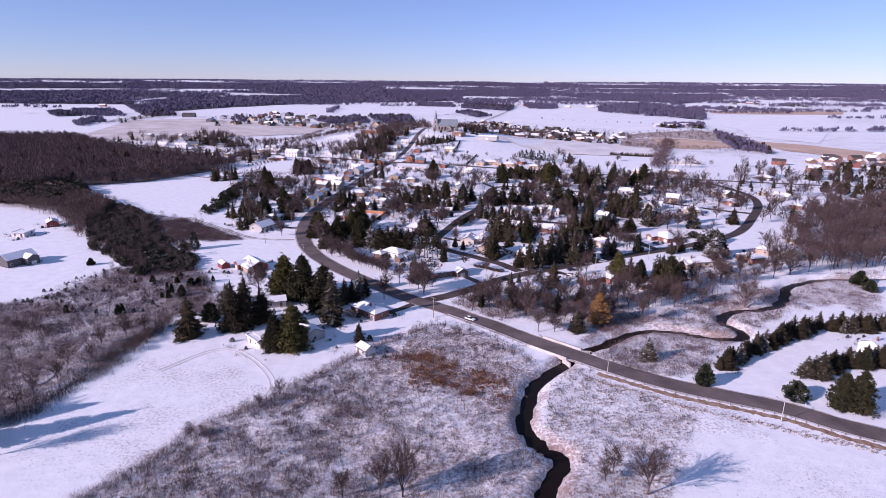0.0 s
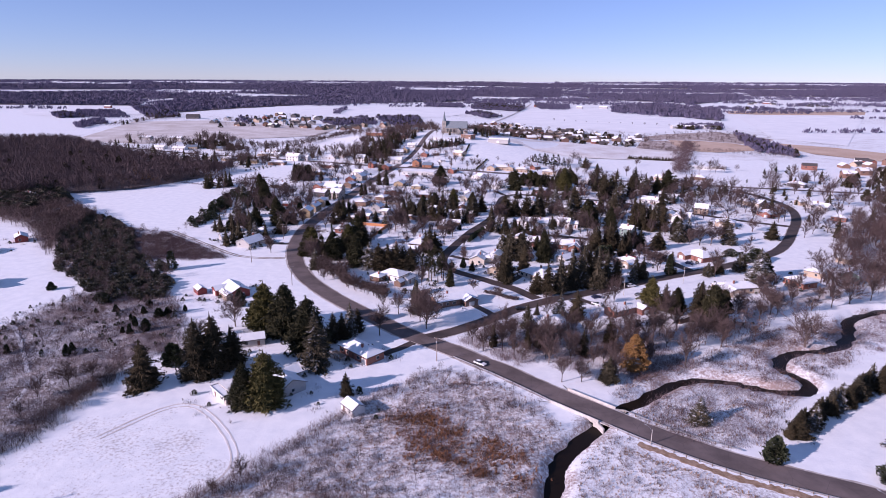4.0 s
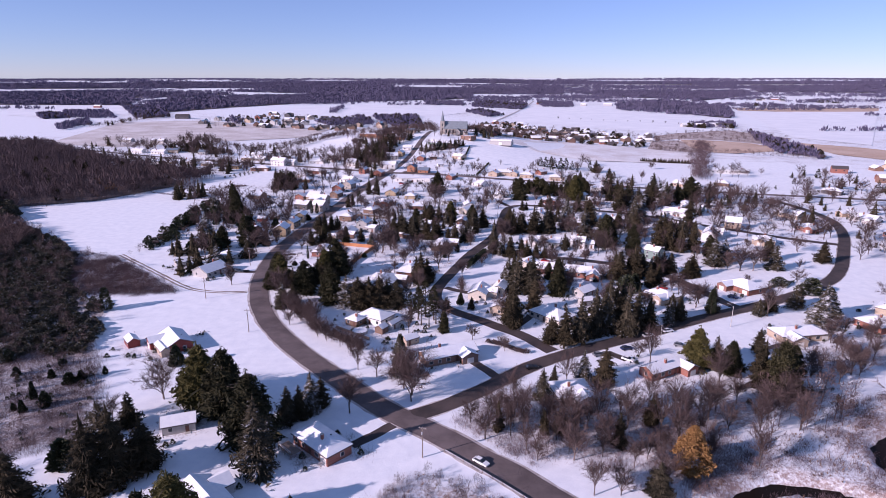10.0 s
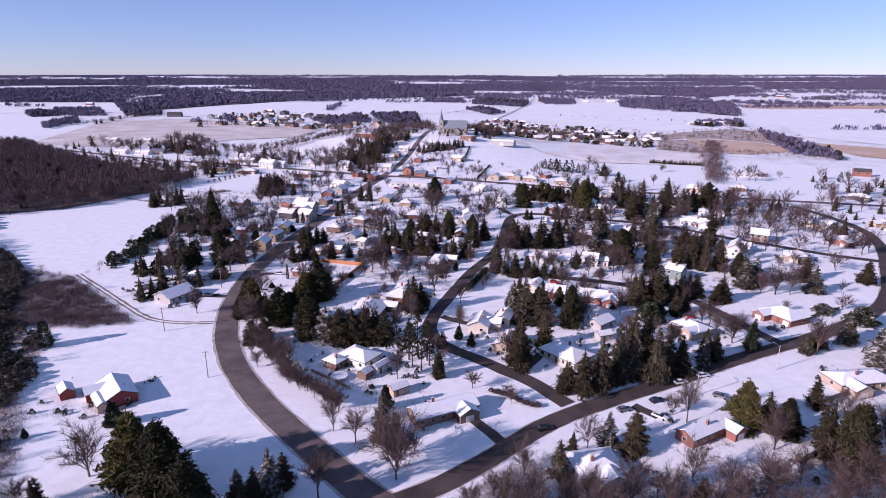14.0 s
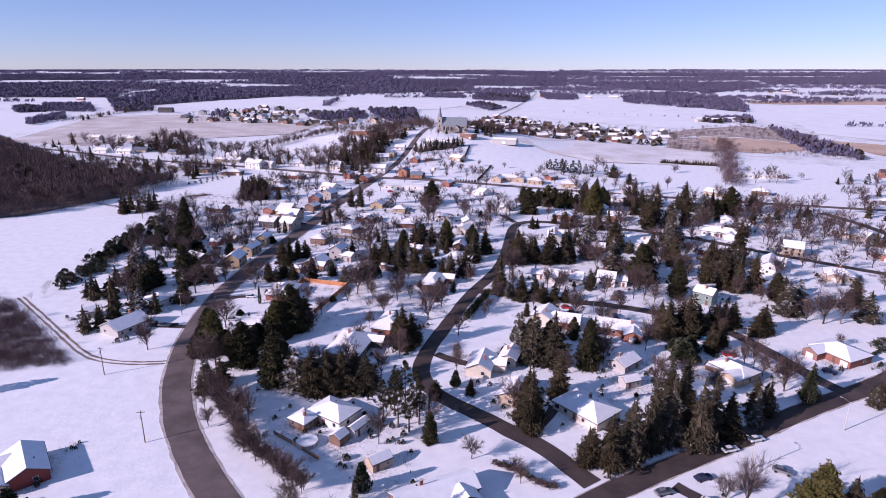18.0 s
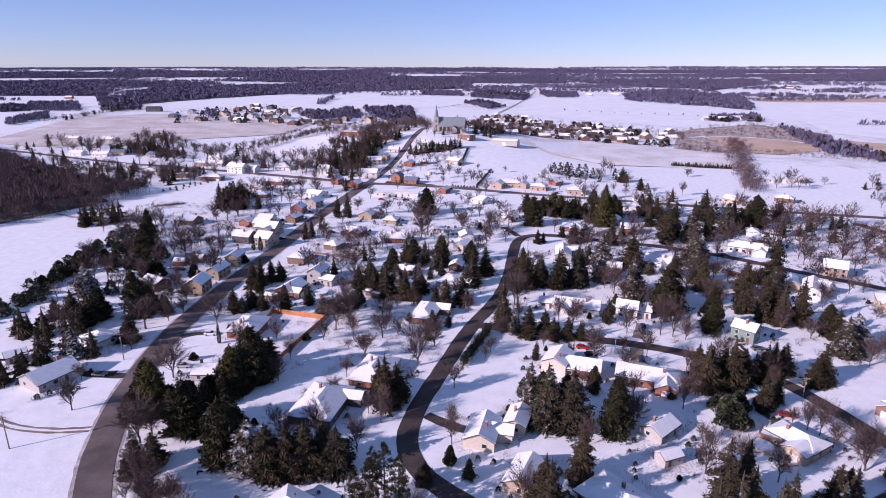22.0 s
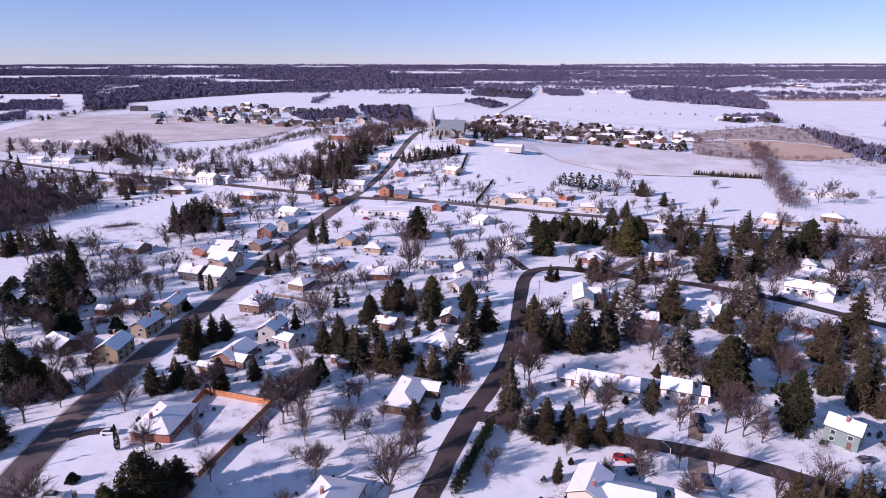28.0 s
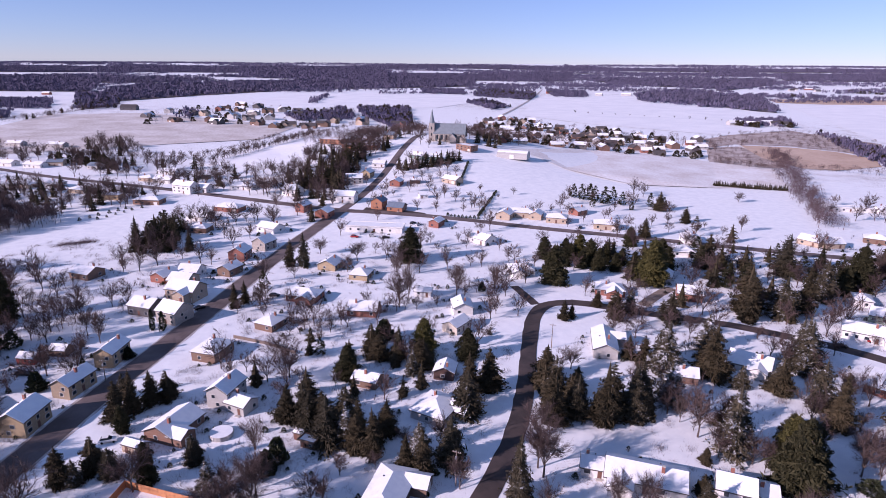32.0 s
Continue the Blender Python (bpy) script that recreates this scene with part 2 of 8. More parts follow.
f1, f2 = noise_of(t, 0.12, 5), noise_of(t, 2.0, 6, rough=0.8)
t.links.new(mixed(t, maths(t, "MULTIPLY", f2, 0.35), ramp(t, f1, ((0.35, (0.045, 0.036, 0.035)), (0.7, (0.105, 0.078, 0.07)))), (0.06, 0.05, 0.05)), b.inputs["Base Color"])
bump(t, b, f2, 0.3, 0.02)
ASPHALT_DARK = m
SHOULDER = field_material("dirty_snow", (0.24, 0.19, 0.16), (0.66, 0.62, 0.6), 0.3)
GRAVEL = field_material("muddy_gravel", (0.13, 0.09, 0.06), (0.36, 0.3, 0.26), 0.25)
m, t, b = material("river_water", 0.25)
b.inputs["Base Color"].default_value = (0.013, 0.009, 0.007, 1)
b.inputs["Specular IOR Level"].default_value = 0.05
bump(t, b, noise_of(t, 0.8, 4), 0.12, 0.05)
WATER = m
CONCRETE = plain("pale_concrete", (0.5, 0.47, 0.43), 0.85, 0.2, 0.6)
STEEL = plain("galvanised_steel", (0.5, 0.5, 0.5), 0.45, 0.1, 3.0, 0.8)
WOOD_POLE = plain("weathered_pole", (0.24, 0.19, 0.16), 0.9, 0.2, 1.0)
POOL_BLUE = plain("pool_cover_blue", (0.08, 0.4, 0.62), 0.4, 0.1)
FENCE_WOOD = plain("orange_fence_boards", (0.5, 0.22, 0.1), 0.8, 0.22, 1.4)
PLANK = plain("grey_planks", (0.22, 0.17, 0.14), 0.85, 0.25, 1.2)
BARK = by_object("grey_brown_bark", (0.07, 0.052, 0.046), (0.15, 0.115, 0.1))
BRUSH_TWIG = by_object("brush_stems", (0.085, 0.056, 0.06), (0.19, 0.13, 0.13), scale=0.15)
TWIG = by_object("bare_twigs", (0.06, 0.04, 0.038), (0.118, 0.08, 0.073), scale=0.4)
GREY_TWIG = by_object("greyish_twigs", (0.055, 0.037, 0.04), (0.11, 0.078, 0.08), scale=0.1)
SPRUCE = foliage("spruce_needles", (0.022, 0.019, 0.011), (0.068, 0.052, 0.029), -0.04)
SPRUCE_SNOWY = foliage("snowed_spruce_needles", (0.028, 0.025, 0.016), (0.08, 0.066, 0.042), 0.02)
PINE = foliage("pine_needles", (0.019, 0.02, 0.01), (0.055, 0.05, 0.023), 0.0)
PINE_LIGHT = foliage("olive_pine_needles", (0.04, 0.04, 0.014), (0.11, 0.095, 0.03), 0.0)
CEDAR = foliage("cedar_scales", (0.022, 0.03, 0.018), (0.06, 0.066, 0.035), 0.02)
RUSTY = foliage("rusty_needles", (0.2, 0.1, 0.035), (0.36, 0.2, 0.07), 0.0)
DRYGRASS = foliage("dry_grass", (0.2, 0.12, 0.07), (0.4, 0.26, 0.16), 0.0)
RUSTGRASS = foliage("rust_grass", (0.2, 0.09, 0.045), (0.35, 0.19, 0.105), 0.0)
GLASS, t, b = material("window_glass", 0.08)
b.inputs["Base Color"].default_value = (0.03, 0.035, 0.045, 1)
b.inputs["Specular IOR Level"].default_value = 0.6
TRIM = plain("white_trim", (0.72, 0.7, 0.68), 0.6, 0.08)
DOOR = plain("dark_door", (0.16, 0.08, 0.06), 0.6, 0.15)
GARAGE = plain("garage_door_paint", (0.66, 0.63, 0.58), 0.6, 0.08)
SHINGLE = plain("dark_shingles", (0.085, 0.075, 0.075), 0.9, 0.3, 1.5)
ROOF_BLUE = plain("slate_blue_roof", (0.17, 0.21, 0.26), 0.7, 0.15, 0.8)
WALLS = {
    "red_brick": (brick("red_brick", (0.3, 0.1, 0.07), (0.38, 0.15, 0.1)), "red brick"),
    "orange_brick": (brick("orange_brick", (0.42, 0.17, 0.08), (0.5, 0.22, 0.12)), "orange brick"),
    "brown_brick": (brick("brown_brick", (0.23, 0.12, 0.08), (0.3, 0.17, 0.12)), "brown brick"),
    "yellow_brick": (brick("yellow_brick", (0.42, 0.31, 0.18), (0.5, 0.38, 0.23)), "yellow brick"),
    "stone": (brick("grey_stone", (0.4, 0.36, 0.31), (0.5, 0.45, 0.4)), "pale stone"),
    "tan": (siding("tan_siding", (0.5, 0.39, 0.29)), "tan"),
    "cream": (siding("cream_siding", (0.66, 0.58, 0.48)), "cream"),
    "white": (siding("white_siding", (0.78, 0.76, 0.73)), "white-sided"),
    "pale_grey": (siding("pale_grey_siding", (0.46, 0.44, 0.42)), "pale grey"),
    "dark_grey": (siding("dark_grey_siding", (0.12, 0.11, 0.11)), "dark grey"),
    "brown": (siding("brown_siding", (0.22, 0.14, 0.1)), "brown wooden"),
    "dark_brown": (siding("dark_brown_siding", (0.1, 0.06, 0.05)), "dark brown wooden"),
    "barn_red": (siding("barn_red_siding", (0.26, 0.06, 0.05)), "dark red wooden"),
    "green": (siding("grey_green_siding", (0.2, 0.27, 0.24)), "grey-green"),
}

# ---------------------------------------------------------------- lines of the plan
MAIN = ((190, 118), (150, 141), (123, 156), (113, 161), (102, 170), (87, 176), (72, 182), (61, 189), (49, 197), (44, 202), (35, 209), (21, 221), (9, 233), (5, 235), (-7, 246), (-26, 259), (-37, 270), (-47, 280), (-58, 291), (-67, 301), (-75, 311), (-83, 322), (-88, 331), (-94, 342), (-99, 355), (-104, 370), (-108, 387), (-111, 405), (-113, 423), (-113, 447), (-112, 478), (-110, 500), (-108, 530), (-106, 560), (-104, 599), (-101, 635), (-97, 669), (-91, 710), (-84, 750), (-76, 813), (-72, 876), (-64, 960), (-40, 1100), (40, 1500), (130, 2000), (224, 2600))
EAST = ((-17, 256), (-11, 260), (-3, 266), (9, 278), (17, 287), (26, 295), (41, 305), (56, 314), (73, 324), (91, 336), (112, 348), (130, 358), (147, 369), (169, 385), (185, 400), (202, 424), (218, 452), (232, 475), (246, 503), (257, 536), (256, 575), (246, 610))
NORTH = ((30, 303), (24, 311), (20, 317), (11, 324), (2, 332), (-6, 338), (-14, 346), (-18, 357), (-16, 374), (-11, 393), (-6, 413), (0, 435), (6, 449), (11, 464), (15, 481), (18, 503), (21, 531), (24, 552), (30, 564), (41, 567), (53, 565))
MIDDLE = ((1, 434), (20, 430), (43, 424), (59, 421), (77, 414), (92, 405), (101, 394), (106, 382), (110, 370), (114, 358), (118, 352))
CRESCENT = ((41, 567), (54, 564), (69, 558), (88, 553), (103, 548), (117, 541), (131, 533), (144, 523), (158, 509), (178, 494), (202, 475), (226, 464))
HIGHWAY = ((-700, 960), (-431, 838), (-358, 807), (-300, 790), (-244, 770), (-182, 745), (-97, 712), (-57, 708), (-17, 701), (39, 684), (95, 671), (144, 657), (196, 643), (300, 622), (420, 598))
TRACK = ((-198, 411), (-172, 390), (-148, 370), (-133, 358), (-118, 355), (-105, 357))
RIVER = smooth_line(((8, 100), (14, 112), (20, 124), (26, 134), (29, 141), (25, 144), (21, 149), (19, 158), (21, 172), (27, 185), (36, 197), (46, 208), (54, 215), (63, 223), (73, 230), (82, 232), (89, 230), (96, 226), (105, 224), (113, 226), (117, 231), (114, 237), (110, 242), (112, 248), (119, 254), (131, 258), (143, 262), (151, 270), (157, 283), (168, 296), (184, 304), (208, 308), (235, 308), (300, 316)), 3.0)
s = np.arange(len(RIVER)) * 3.0
RIVER = RIVER + normals(RIVER) * (0.5 * np.sin(s * 0.22) + 0.35 * np.sin(s * 0.5 + 1))[:, None]
MARSH_LEFT = ((-95, 111), (-89, 118), (-85, 125), (-80, 137), (-70, 155), (-59, 166), (-47, 185), (-39, 198), (-24, 216), (-13, 230), (4, 226), (20, 211), (29, 196), (32, 190), (28, 186), (22, 174), (19, 158), (21, 148), (26, 143), (25, 134), (19, 124), (0, 80), (-60, 80))
MARSH_RIGHT = ((32, 190), (49, 194), (43, 187), (57, 175), (69, 166), (71, 160), (65, 152), (57, 136), (52, 126), (45, 90), (10, 95))
MARSH_UP = ((50, 203), (67, 188), (83, 191), (97, 210), (120, 232), (138, 247), (165, 291), (118, 273), (91, 253), (60, 235), (46, 218))
SCRUB_LEFT = ((-202, 237), (-187, 252), (-186, 276), (-182, 294), (-163, 293), (-140, 297), (-117, 265), (-102, 238), (-120, 227), (-122, 188), (-126, 170), (-130, 145), (-160, 140), (-300, 200), (-330, 280))
SCRUB_BACK = ((-226, 386), (-198, 404), (-173, 386), (-137, 355), (-161, 349), (-194, 345))
HAY_FIELD = ((-116, 126), (-121, 148), (-119, 182), (-108, 198), (-88, 201), (-68, 183), (-59, 169), (-70, 156), (-80, 138), (-85, 125), (-96, 113), (-110, 120))
NEAR_FIELD = ((72, 160), (88, 158), (115, 145), (150, 100), (50, 90), (52, 126), (65, 152))
RUST_PATCH = ((-23, 197), (-10, 204), (-2, 192), (15, 185), (16, 170), (6, 170), (-5, 178), (-16, 177))
GROVE = ((-5, 255), (5, 266), (26, 280), (43, 269), (63, 264), (73, 257), (83, 239), (54, 226), (44, 226), (25, 239), (16, 234))
MEADOW_FAR = ((158, 289), (184, 308), (226, 321), (178, 242), (172, 265), (144, 253))
SCRUB_WEST = ((-424, 506), (-374, 527), (-305, 469), (-274, 450), (-250, 379), (-234, 345), (-291, 404), (-342, 432), (-371, 440))
THICKET = ((-297, 418), (-305, 469), (-270, 450), (-224, 411), (-190, 356), (-161, 333), (-147, 312), (-141, 286), (-161, 289), (-160, 278), (-192, 308), (-213, 323), (-232, 346), (-245, 372))
LANE_SIDE = ((-240, 421), (-199, 407), (-171, 384), (-147, 363), (-137, 352), (-153, 348), (-176, 346))
COPSE_EDGE = ((62, 250), (95, 262), (135, 292), (190, 322), (160, 335), (112, 303), (80, 285), (45, 275))

# ---------------------------------------------------------------- ground: one sheet to the horizon, with the river's bed sunk in
def steps(lo, hi, fine, grow, end_lo, end_hi):
    mid = list(np.arange(lo, hi + 0.01, fine))
    up, s = [hi], fine
    while up[-1] < end_hi:
        s *= grow
        up.append(up[-1] + s)
    down, s = [lo], fine
    while down[-1] > end_lo:
        s *= grow
        down.append(down[-1] - s)
    return np.array(down[::-1][:-1] + mid + up[1:])


gx = steps(-130.0, 170.0, 2.2, 1.05, -4950.0, 4950.0)
gy = steps(110.0, 330.0, 2.2, 1.045, -1200.0, 5000.0)
X, Y = np.meshgrid(gx, gy)
Z = lift(X, Y)
river_line = smooth_line(RIVER, 2.0)
near = (X > -20) & (X < 300) & (Y > 90) & (Y < 340)
dist = np.full(X.shape, 99.0)
pts = np.stack([X[near], Y[near]], 1)
dist[near] = np.sqrt(((pts[:, None, :] - river_line[None]) ** 2).sum(-1)).min(1)
RIVER_HALF = 2.8
wob = np.sin(X * 0.21 + 1.3 * np.sin(Y * 0.13)) * np.cos(Y * 0.17 + 0.9 * np.sin(X * 0.11))
bank = np.clip((dist - RIVER_HALF + 1.2 + 0.4 * np.sin(X * 0.5 + 2 * np.sin(Y * 0.4))) / 2.4, 0, 1)
Z = Z - 2.6 * (1 - bank * bank * (3 - 2 * bank))
rng = np.random.default_rng(3)
cover = np.zeros(X.shape)
rust = np.zeros(X.shape)
Xw = X + 2.6 * np.sin(Y * 0.31 + 2 * np.sin(X * 0.17)) + 1.6 * np.sin(Y * 0.9 + X * 0.4)
Yw = Y + 2.6 * np.cos(X * 0.29 + 2 * np.sin(Y * 0.15)) + 1.6 * np.cos(X * 0.8 - Y * 0.5)
for poly, amount in ((MARSH_LEFT, 0.66), (MARSH_RIGHT, 0.56), (MARSH_UP, 0.54), (SCRUB_LEFT, 0.78), (SCRUB_BACK, 0.72), (HAY_FIELD, 0.5), (NEAR_FIELD, 0.4), (GROVE, 0.62), (COPSE_EDGE, 0.7), (MEADOW_FAR, 0.66), (SCRUB_WEST, 0.9), (THICKET, 0.88), (LANE_SIDE, 0.68)):
    cover[inside(Xw, Yw, poly)] = amount
for poly, amount in ((MARSH_LEFT, 0.25), (MARSH_RIGHT, 0.3), (MARSH_UP, 0.3), (SCRUB_BACK, 0.3)):
    rust[inside(Xw, Yw, poly)] = amount
rust[inside(X + 2.2 * (Xw - X), Y + 2.2 * (Yw - Y), RUST_PATCH)] = 0.42
# brown grass on the river's banks and on the road's sunny verge
banks = (dist < 4.6 + 1.6 * wob) & (dist > 1)
cover[banks], rust[banks] = 0.9, 0.2
road_line = smooth_line(MAIN, 2.0)
road_line = road_line[road_line[:, 1] < 262]
beside = (X > -12) & (X < 215) & (Y > 90) & (Y < 265)
q = np.stack([X[beside], Y[beside]], 1)
gap = np.sqrt(((q[:, None, :] - road_line[None]) ** 2).sum(-1))
nearest = road_line[gap.argmin(1)]
off_road = np.full(X.shape, 99.0)
off_road[beside] = np.where((q - nearest).sum(1) < 0, gap.min(1), 99.0)
meadow_side = (off_road < 24) & (off_road >= 4) & (X > 30) & (cover < 0.6) & (X < 92)
cover[meadow_side] = 0.6
for _ in range(2):
    for arr in (cover, rust):
        arr[1:-1, 1:-1] = 0.4 * arr[1:-1, 1:-1] + 0.15 * (arr[:-2, 1:-1] + arr[2:, 1:-1] + arr[1:-1, :-2] + arr[1:-1, 2:])
TRODDEN = ((-120, 300), (-20, 262), (45, 312), (125, 362), (185, 405), (240, 480), (250, 600), (200, 650), (60, 700), (-60, 900), (-110, 880), (-200, 760), (-420, 830), (-380, 700), (-150, 640), (-125, 480))
far_land = np.hypot(X, Y - 100) > 820
cover[far_land] = np.maximum(cover[far_land], 0.4 + 0.14 * np.sin(X[far_land] * 0.006 + 2 * np.sin(Y[far_land] * 0.004)))
in_yard = inside(Xw, Yw, TRODDEN)
cover[in_yard] = np.maximum(cover[in_yard], 0.3)
# bumps only where there is rough grass
road_gap = np.full(X.shape, 99.0)
road_gap[beside] = gap.min(1)
Z = Z + np.where(cover > 0.53, 0.35, 0.0) * wob * bank * np.clip((road_gap - 8) / 8, 0, 1)
ny, nx = X.shape
verts = np.stack([X.ravel(), Y.ravel(), Z.ravel()], 1)
idx = np.arange(nx * ny).reshape(ny, nx)
quads = np.stack([idx[:-1, :-1], idx[:-1, 1:], idx[1:, 1:], idx[1:, :-1]], -1).reshape(-1, 4)
me = bpy.data.meshes.new("ground")
me.vertices.add(len(verts))
me.vertices.foreach_set("co", verts.astype(np.float32).ravel())
me.loops.add(len(quads) * 4)
me.loops.foreach_set("vertex_index", quads.astype(np.int32).ravel())
me.polygons.add(len(quads))
me.polygons.foreach_set("loop_start", np.arange(0, len(quads) * 4, 4, dtype=np.int32))
me.polygons.foreach_set("loop_total", np.full(len(quads), 4, dtype=np.int32))
me.polygons.foreach_set("use_smooth", np.ones(len(quads), dtype=bool))
me.update()
for key, arr in (("cover", cover), ("rust", rust)):
    layer = me.attributes.new(key, "FLOAT", "POINT")
    layer.data.foreach_set("value", arr.astype(np.float32).ravel())
tagged(link("ground", me, GROUND), "snow-covered ground with dry grass showing through in the meadows", "ground", "", "structure")

tagged(ribbon("water", RIVER, 2 * RIVER_HALF + 3, WATER, z=-1.75, step=3.0), "dark open water of a narrow winding river", "river", "", "structure")
tagged(ribbon("shoulder", tuple(q for q in MAIN if q[1] < 715), 9.9, SHOULDER, z=0.05, rag=0.25, step=3.0), "strip of gravel and dirty snow along the road", "shoulder", "", "structure")
tagged(ribbon("shoulder", EAST, 7.2, SHOULDER, z=0.045, rag=0.25, step=3.0), "strip of dirty snow along the street", "shoulder", "", "structure")
NEAR_MAIN = tuple(q for q in MAIN if q[1] < 715)
MID_MAIN = tuple(q for q in MAIN if 705 < q[1] < 965)
FAR_MAIN = tuple(q for q in MAIN if q[1] > 955)
tagged(ribbon("road", NEAR_MAIN, 8.3, ASPHALT, z=0.12, rag=0.12, camber=0.08), "worn two-lane asphalt road curving into the village", "road", "", "structure")
tagged(ribbon("road", MID_MAIN, 6.2, ASPHALT, z=0.125, rag=0.15, camber=0.06), "worn asphalt village road climbing past the church", "road", "", "structure")
tagged(ribbon("road", FAR_MAIN, 4.6, SHOULDER, z=0.9, rag=0.3, step=12.0), "straight far road half covered by snow", "road", "", "structure")
tagged(ribbon("road", EAST, 6.3, ASPHALT_DARK, z=0.1, rag=0.15, camber=0.05), "damp dark asphalt side street between snowy lawns", "road", "", "structure")
tagged(ribbon("road", NORTH, 5.8, ASPHALT_DARK, z=0.09, rag=0.2, camber=0.05), "damp dark asphalt residential street", "road", "", "structure")
tagged(ribbon("road", MIDDLE, 5.5, ASPHALT_DARK, z=0.08, rag=0.2), "short dark asphalt residential street", "road", "", "structure")
tagged(ribbon("road", CRESCENT, 5.8, ASPHALT_DARK, z=0.085, rag=0.2), "curving dark asphalt residential crescent", "road", "", "structure")
tagged(ribbon("road", HIGHWAY, 7.4, ASPHALT, z=0.14, rag=0.2), "asphalt cross road through the village", "road", "", "structure")
lane = smooth_line(TRACK, 3.0)
for side in (-0.95, 0.95):
    tagged(ribbon("track", lane + normals(lane) * side, 0.85, GRAVEL, z=0.05, across=2, rag=0.22, step=2.5), "muddy wheel rut of a snowy farm lane", "track", "", "structure")
DRY_VERGE = field_material("dry_verge_grass", (0.13, 0.075, 0.035), (0.42, 0.3, 0.22), 0.5)
line_in = smooth_line(MAIN, 3.0)
line_in = line_in[line_in[:, 1] < 197]
tagged(ribbon("verge", line_in + normals(line_in) * 7.2, 2.3, DRY_VERGE, z=0.06, across=3, rag=0.5, step=0.8), "strip of dry brown grass along the road", "verge", "", "structure")
for off in (0.0, 1.7):
    ring = smooth_line(((-102, 181), (-97, 190), (-90, 200), (-82, 199), (-69, 186), (-61, 174), (-62, 165), (-68, 157)), 3.0)
    tagged(ribbon("track", ring + normals(ring) * off, 0.45, FIELD_STUBBLE, z=0.06, across=2, rag=0.12, step=2.5), "wheel track round the mown field", "track", "", "structure")
tagged(ribbon("track", ((-185, 256), (-159, 228), (-143, 209), (-139, 195), (-137, 182), (-137, 170)), 1.5, FIELD_SNOW, z=0.06, across=2, rag=0.3, step=2.5), "trodden snowy path through the brush", "track", "", "structure")
tagged(ribbon("driveway", ((9, 282), (3, 290), (-1, 295)), 3.6, ASPHALT_DARK, z=0.06, rag=0.2, step=2.0), "dark asphalt driveway", "driveway", "", "structure")
tagged(ribbon("driveway", ((-22, 251), (-28, 244), (-32, 240)), 3.4, ASPHALT_DARK, z=0.06, rag=0.2, step=2.0), "dark asphalt driveway", "driveway", "", "structure")
tagged(ribbon("driveway", ((-13, 370), (-9, 367), (-1, 363)), 3.6, ASPHALT_DARK, z=0.06, rag=0.2, step=2.0), "dark asphalt driveway", "driveway", "", "structure")
tagged(ribbon("driveway", ((-108, 416), (-104, 419), (-98, 420)), 3.4, ASPHALT_DARK, z=0.06, rag=0.2, step=2.0), "dark asphalt driveway", "driveway", "", "structure")
tagged(ribbon("driveway", ((59, 418), (57, 412), (57, 406)), 4.6, GRAVEL, z=0.06, rag=0.2, step=2.0), "brown gravel driveway", "driveway", "", "structure")
tagged(ribbon("driveway", ((61, 426), (66, 439)), 3.8, GRAVEL, z=0.06, rag=0.2, step=2.0), "brown gravel driveway", "driveway", "", "structure")
tagged(ribbon("driveway", ((-116, 388), (-124, 387), (-132, 387)), 3.4, ASPHALT_DARK, z=0.06, rag=0.2, step=2.0), "dark asphalt driveway", "driveway", "", "structure")
tagged(ribbon("driveway", ((18, 584), (26, 563)), 4, ASPHALT_DARK, z=0.06, rag=0.2, step=2.0), "dark asphalt driveway", "driveway", "", "structure")
tagged(ribbon("driveway", ((-107, 387), (-116, 386), (-127, 387)), 3.2, ASPHALT_DARK, z=0.06, rag=0.2, step=2.0), "dark asphalt driveway", "driveway", "", "structure")
tagged(ribbon("driveway", ((16, 323), (23, 333), (25, 338)), 3.4, ASPHALT_DARK, z=0.06, rag=0.2, step=2.0), "dark asphalt driveway", "driveway", "", "structure")
tagged(ribbon("driveway", ((50, 304), (56, 298)), 3.4, ASPHALT_DARK, z=0.06, rag=0.2, step=2.0), "dark asphalt driveway", "driveway", "", "structure")
tagged(ribbon("driveway", ((71, 566), (84, 583), (90, 588)), 5, GRAVEL, z=0.06, rag=0.2, step=2.0), "brown gravel driveway", "driveway", "", "structure")
tagged(ribbon("driveway", ((-76, 716), (-57, 714), (-35, 706)), 9, ASPHALT_DARK, z=0.06, rag=0.2, step=2.0), "dark asphalt driveway", "driveway", "", "structure")


# ---------------------------------------------------------------- far fields
def sheet(name, poly, material, label, z=0.5):
    """A field laid over the land, cut fine enough to follow its rise."""
    bm = bmesh.new()
    bm.faces.new([bm.verts.new((x, y, 0)) for x, y in poly])
    for _ in range(2):
        bmesh.ops.subdivide_edges(bm, edges=[e for e in bm.edges if e.calc_length() > 160], cuts=2, use_grid_fill=True)
    bmesh.ops.triangulate(bm, faces=bm.faces[:])
    for v in bm.verts:
        v.co.z = gz(v.co.x, v.co.y) + z
    bmesh.ops.recalc_face_normals(bm, faces=bm.faces[:])
    me = bpy.data.meshes.new(name)
    bm.to_mesh(me)
    bm.free()
    return tagged(link(name, me, material), label, "field", "", "structure")


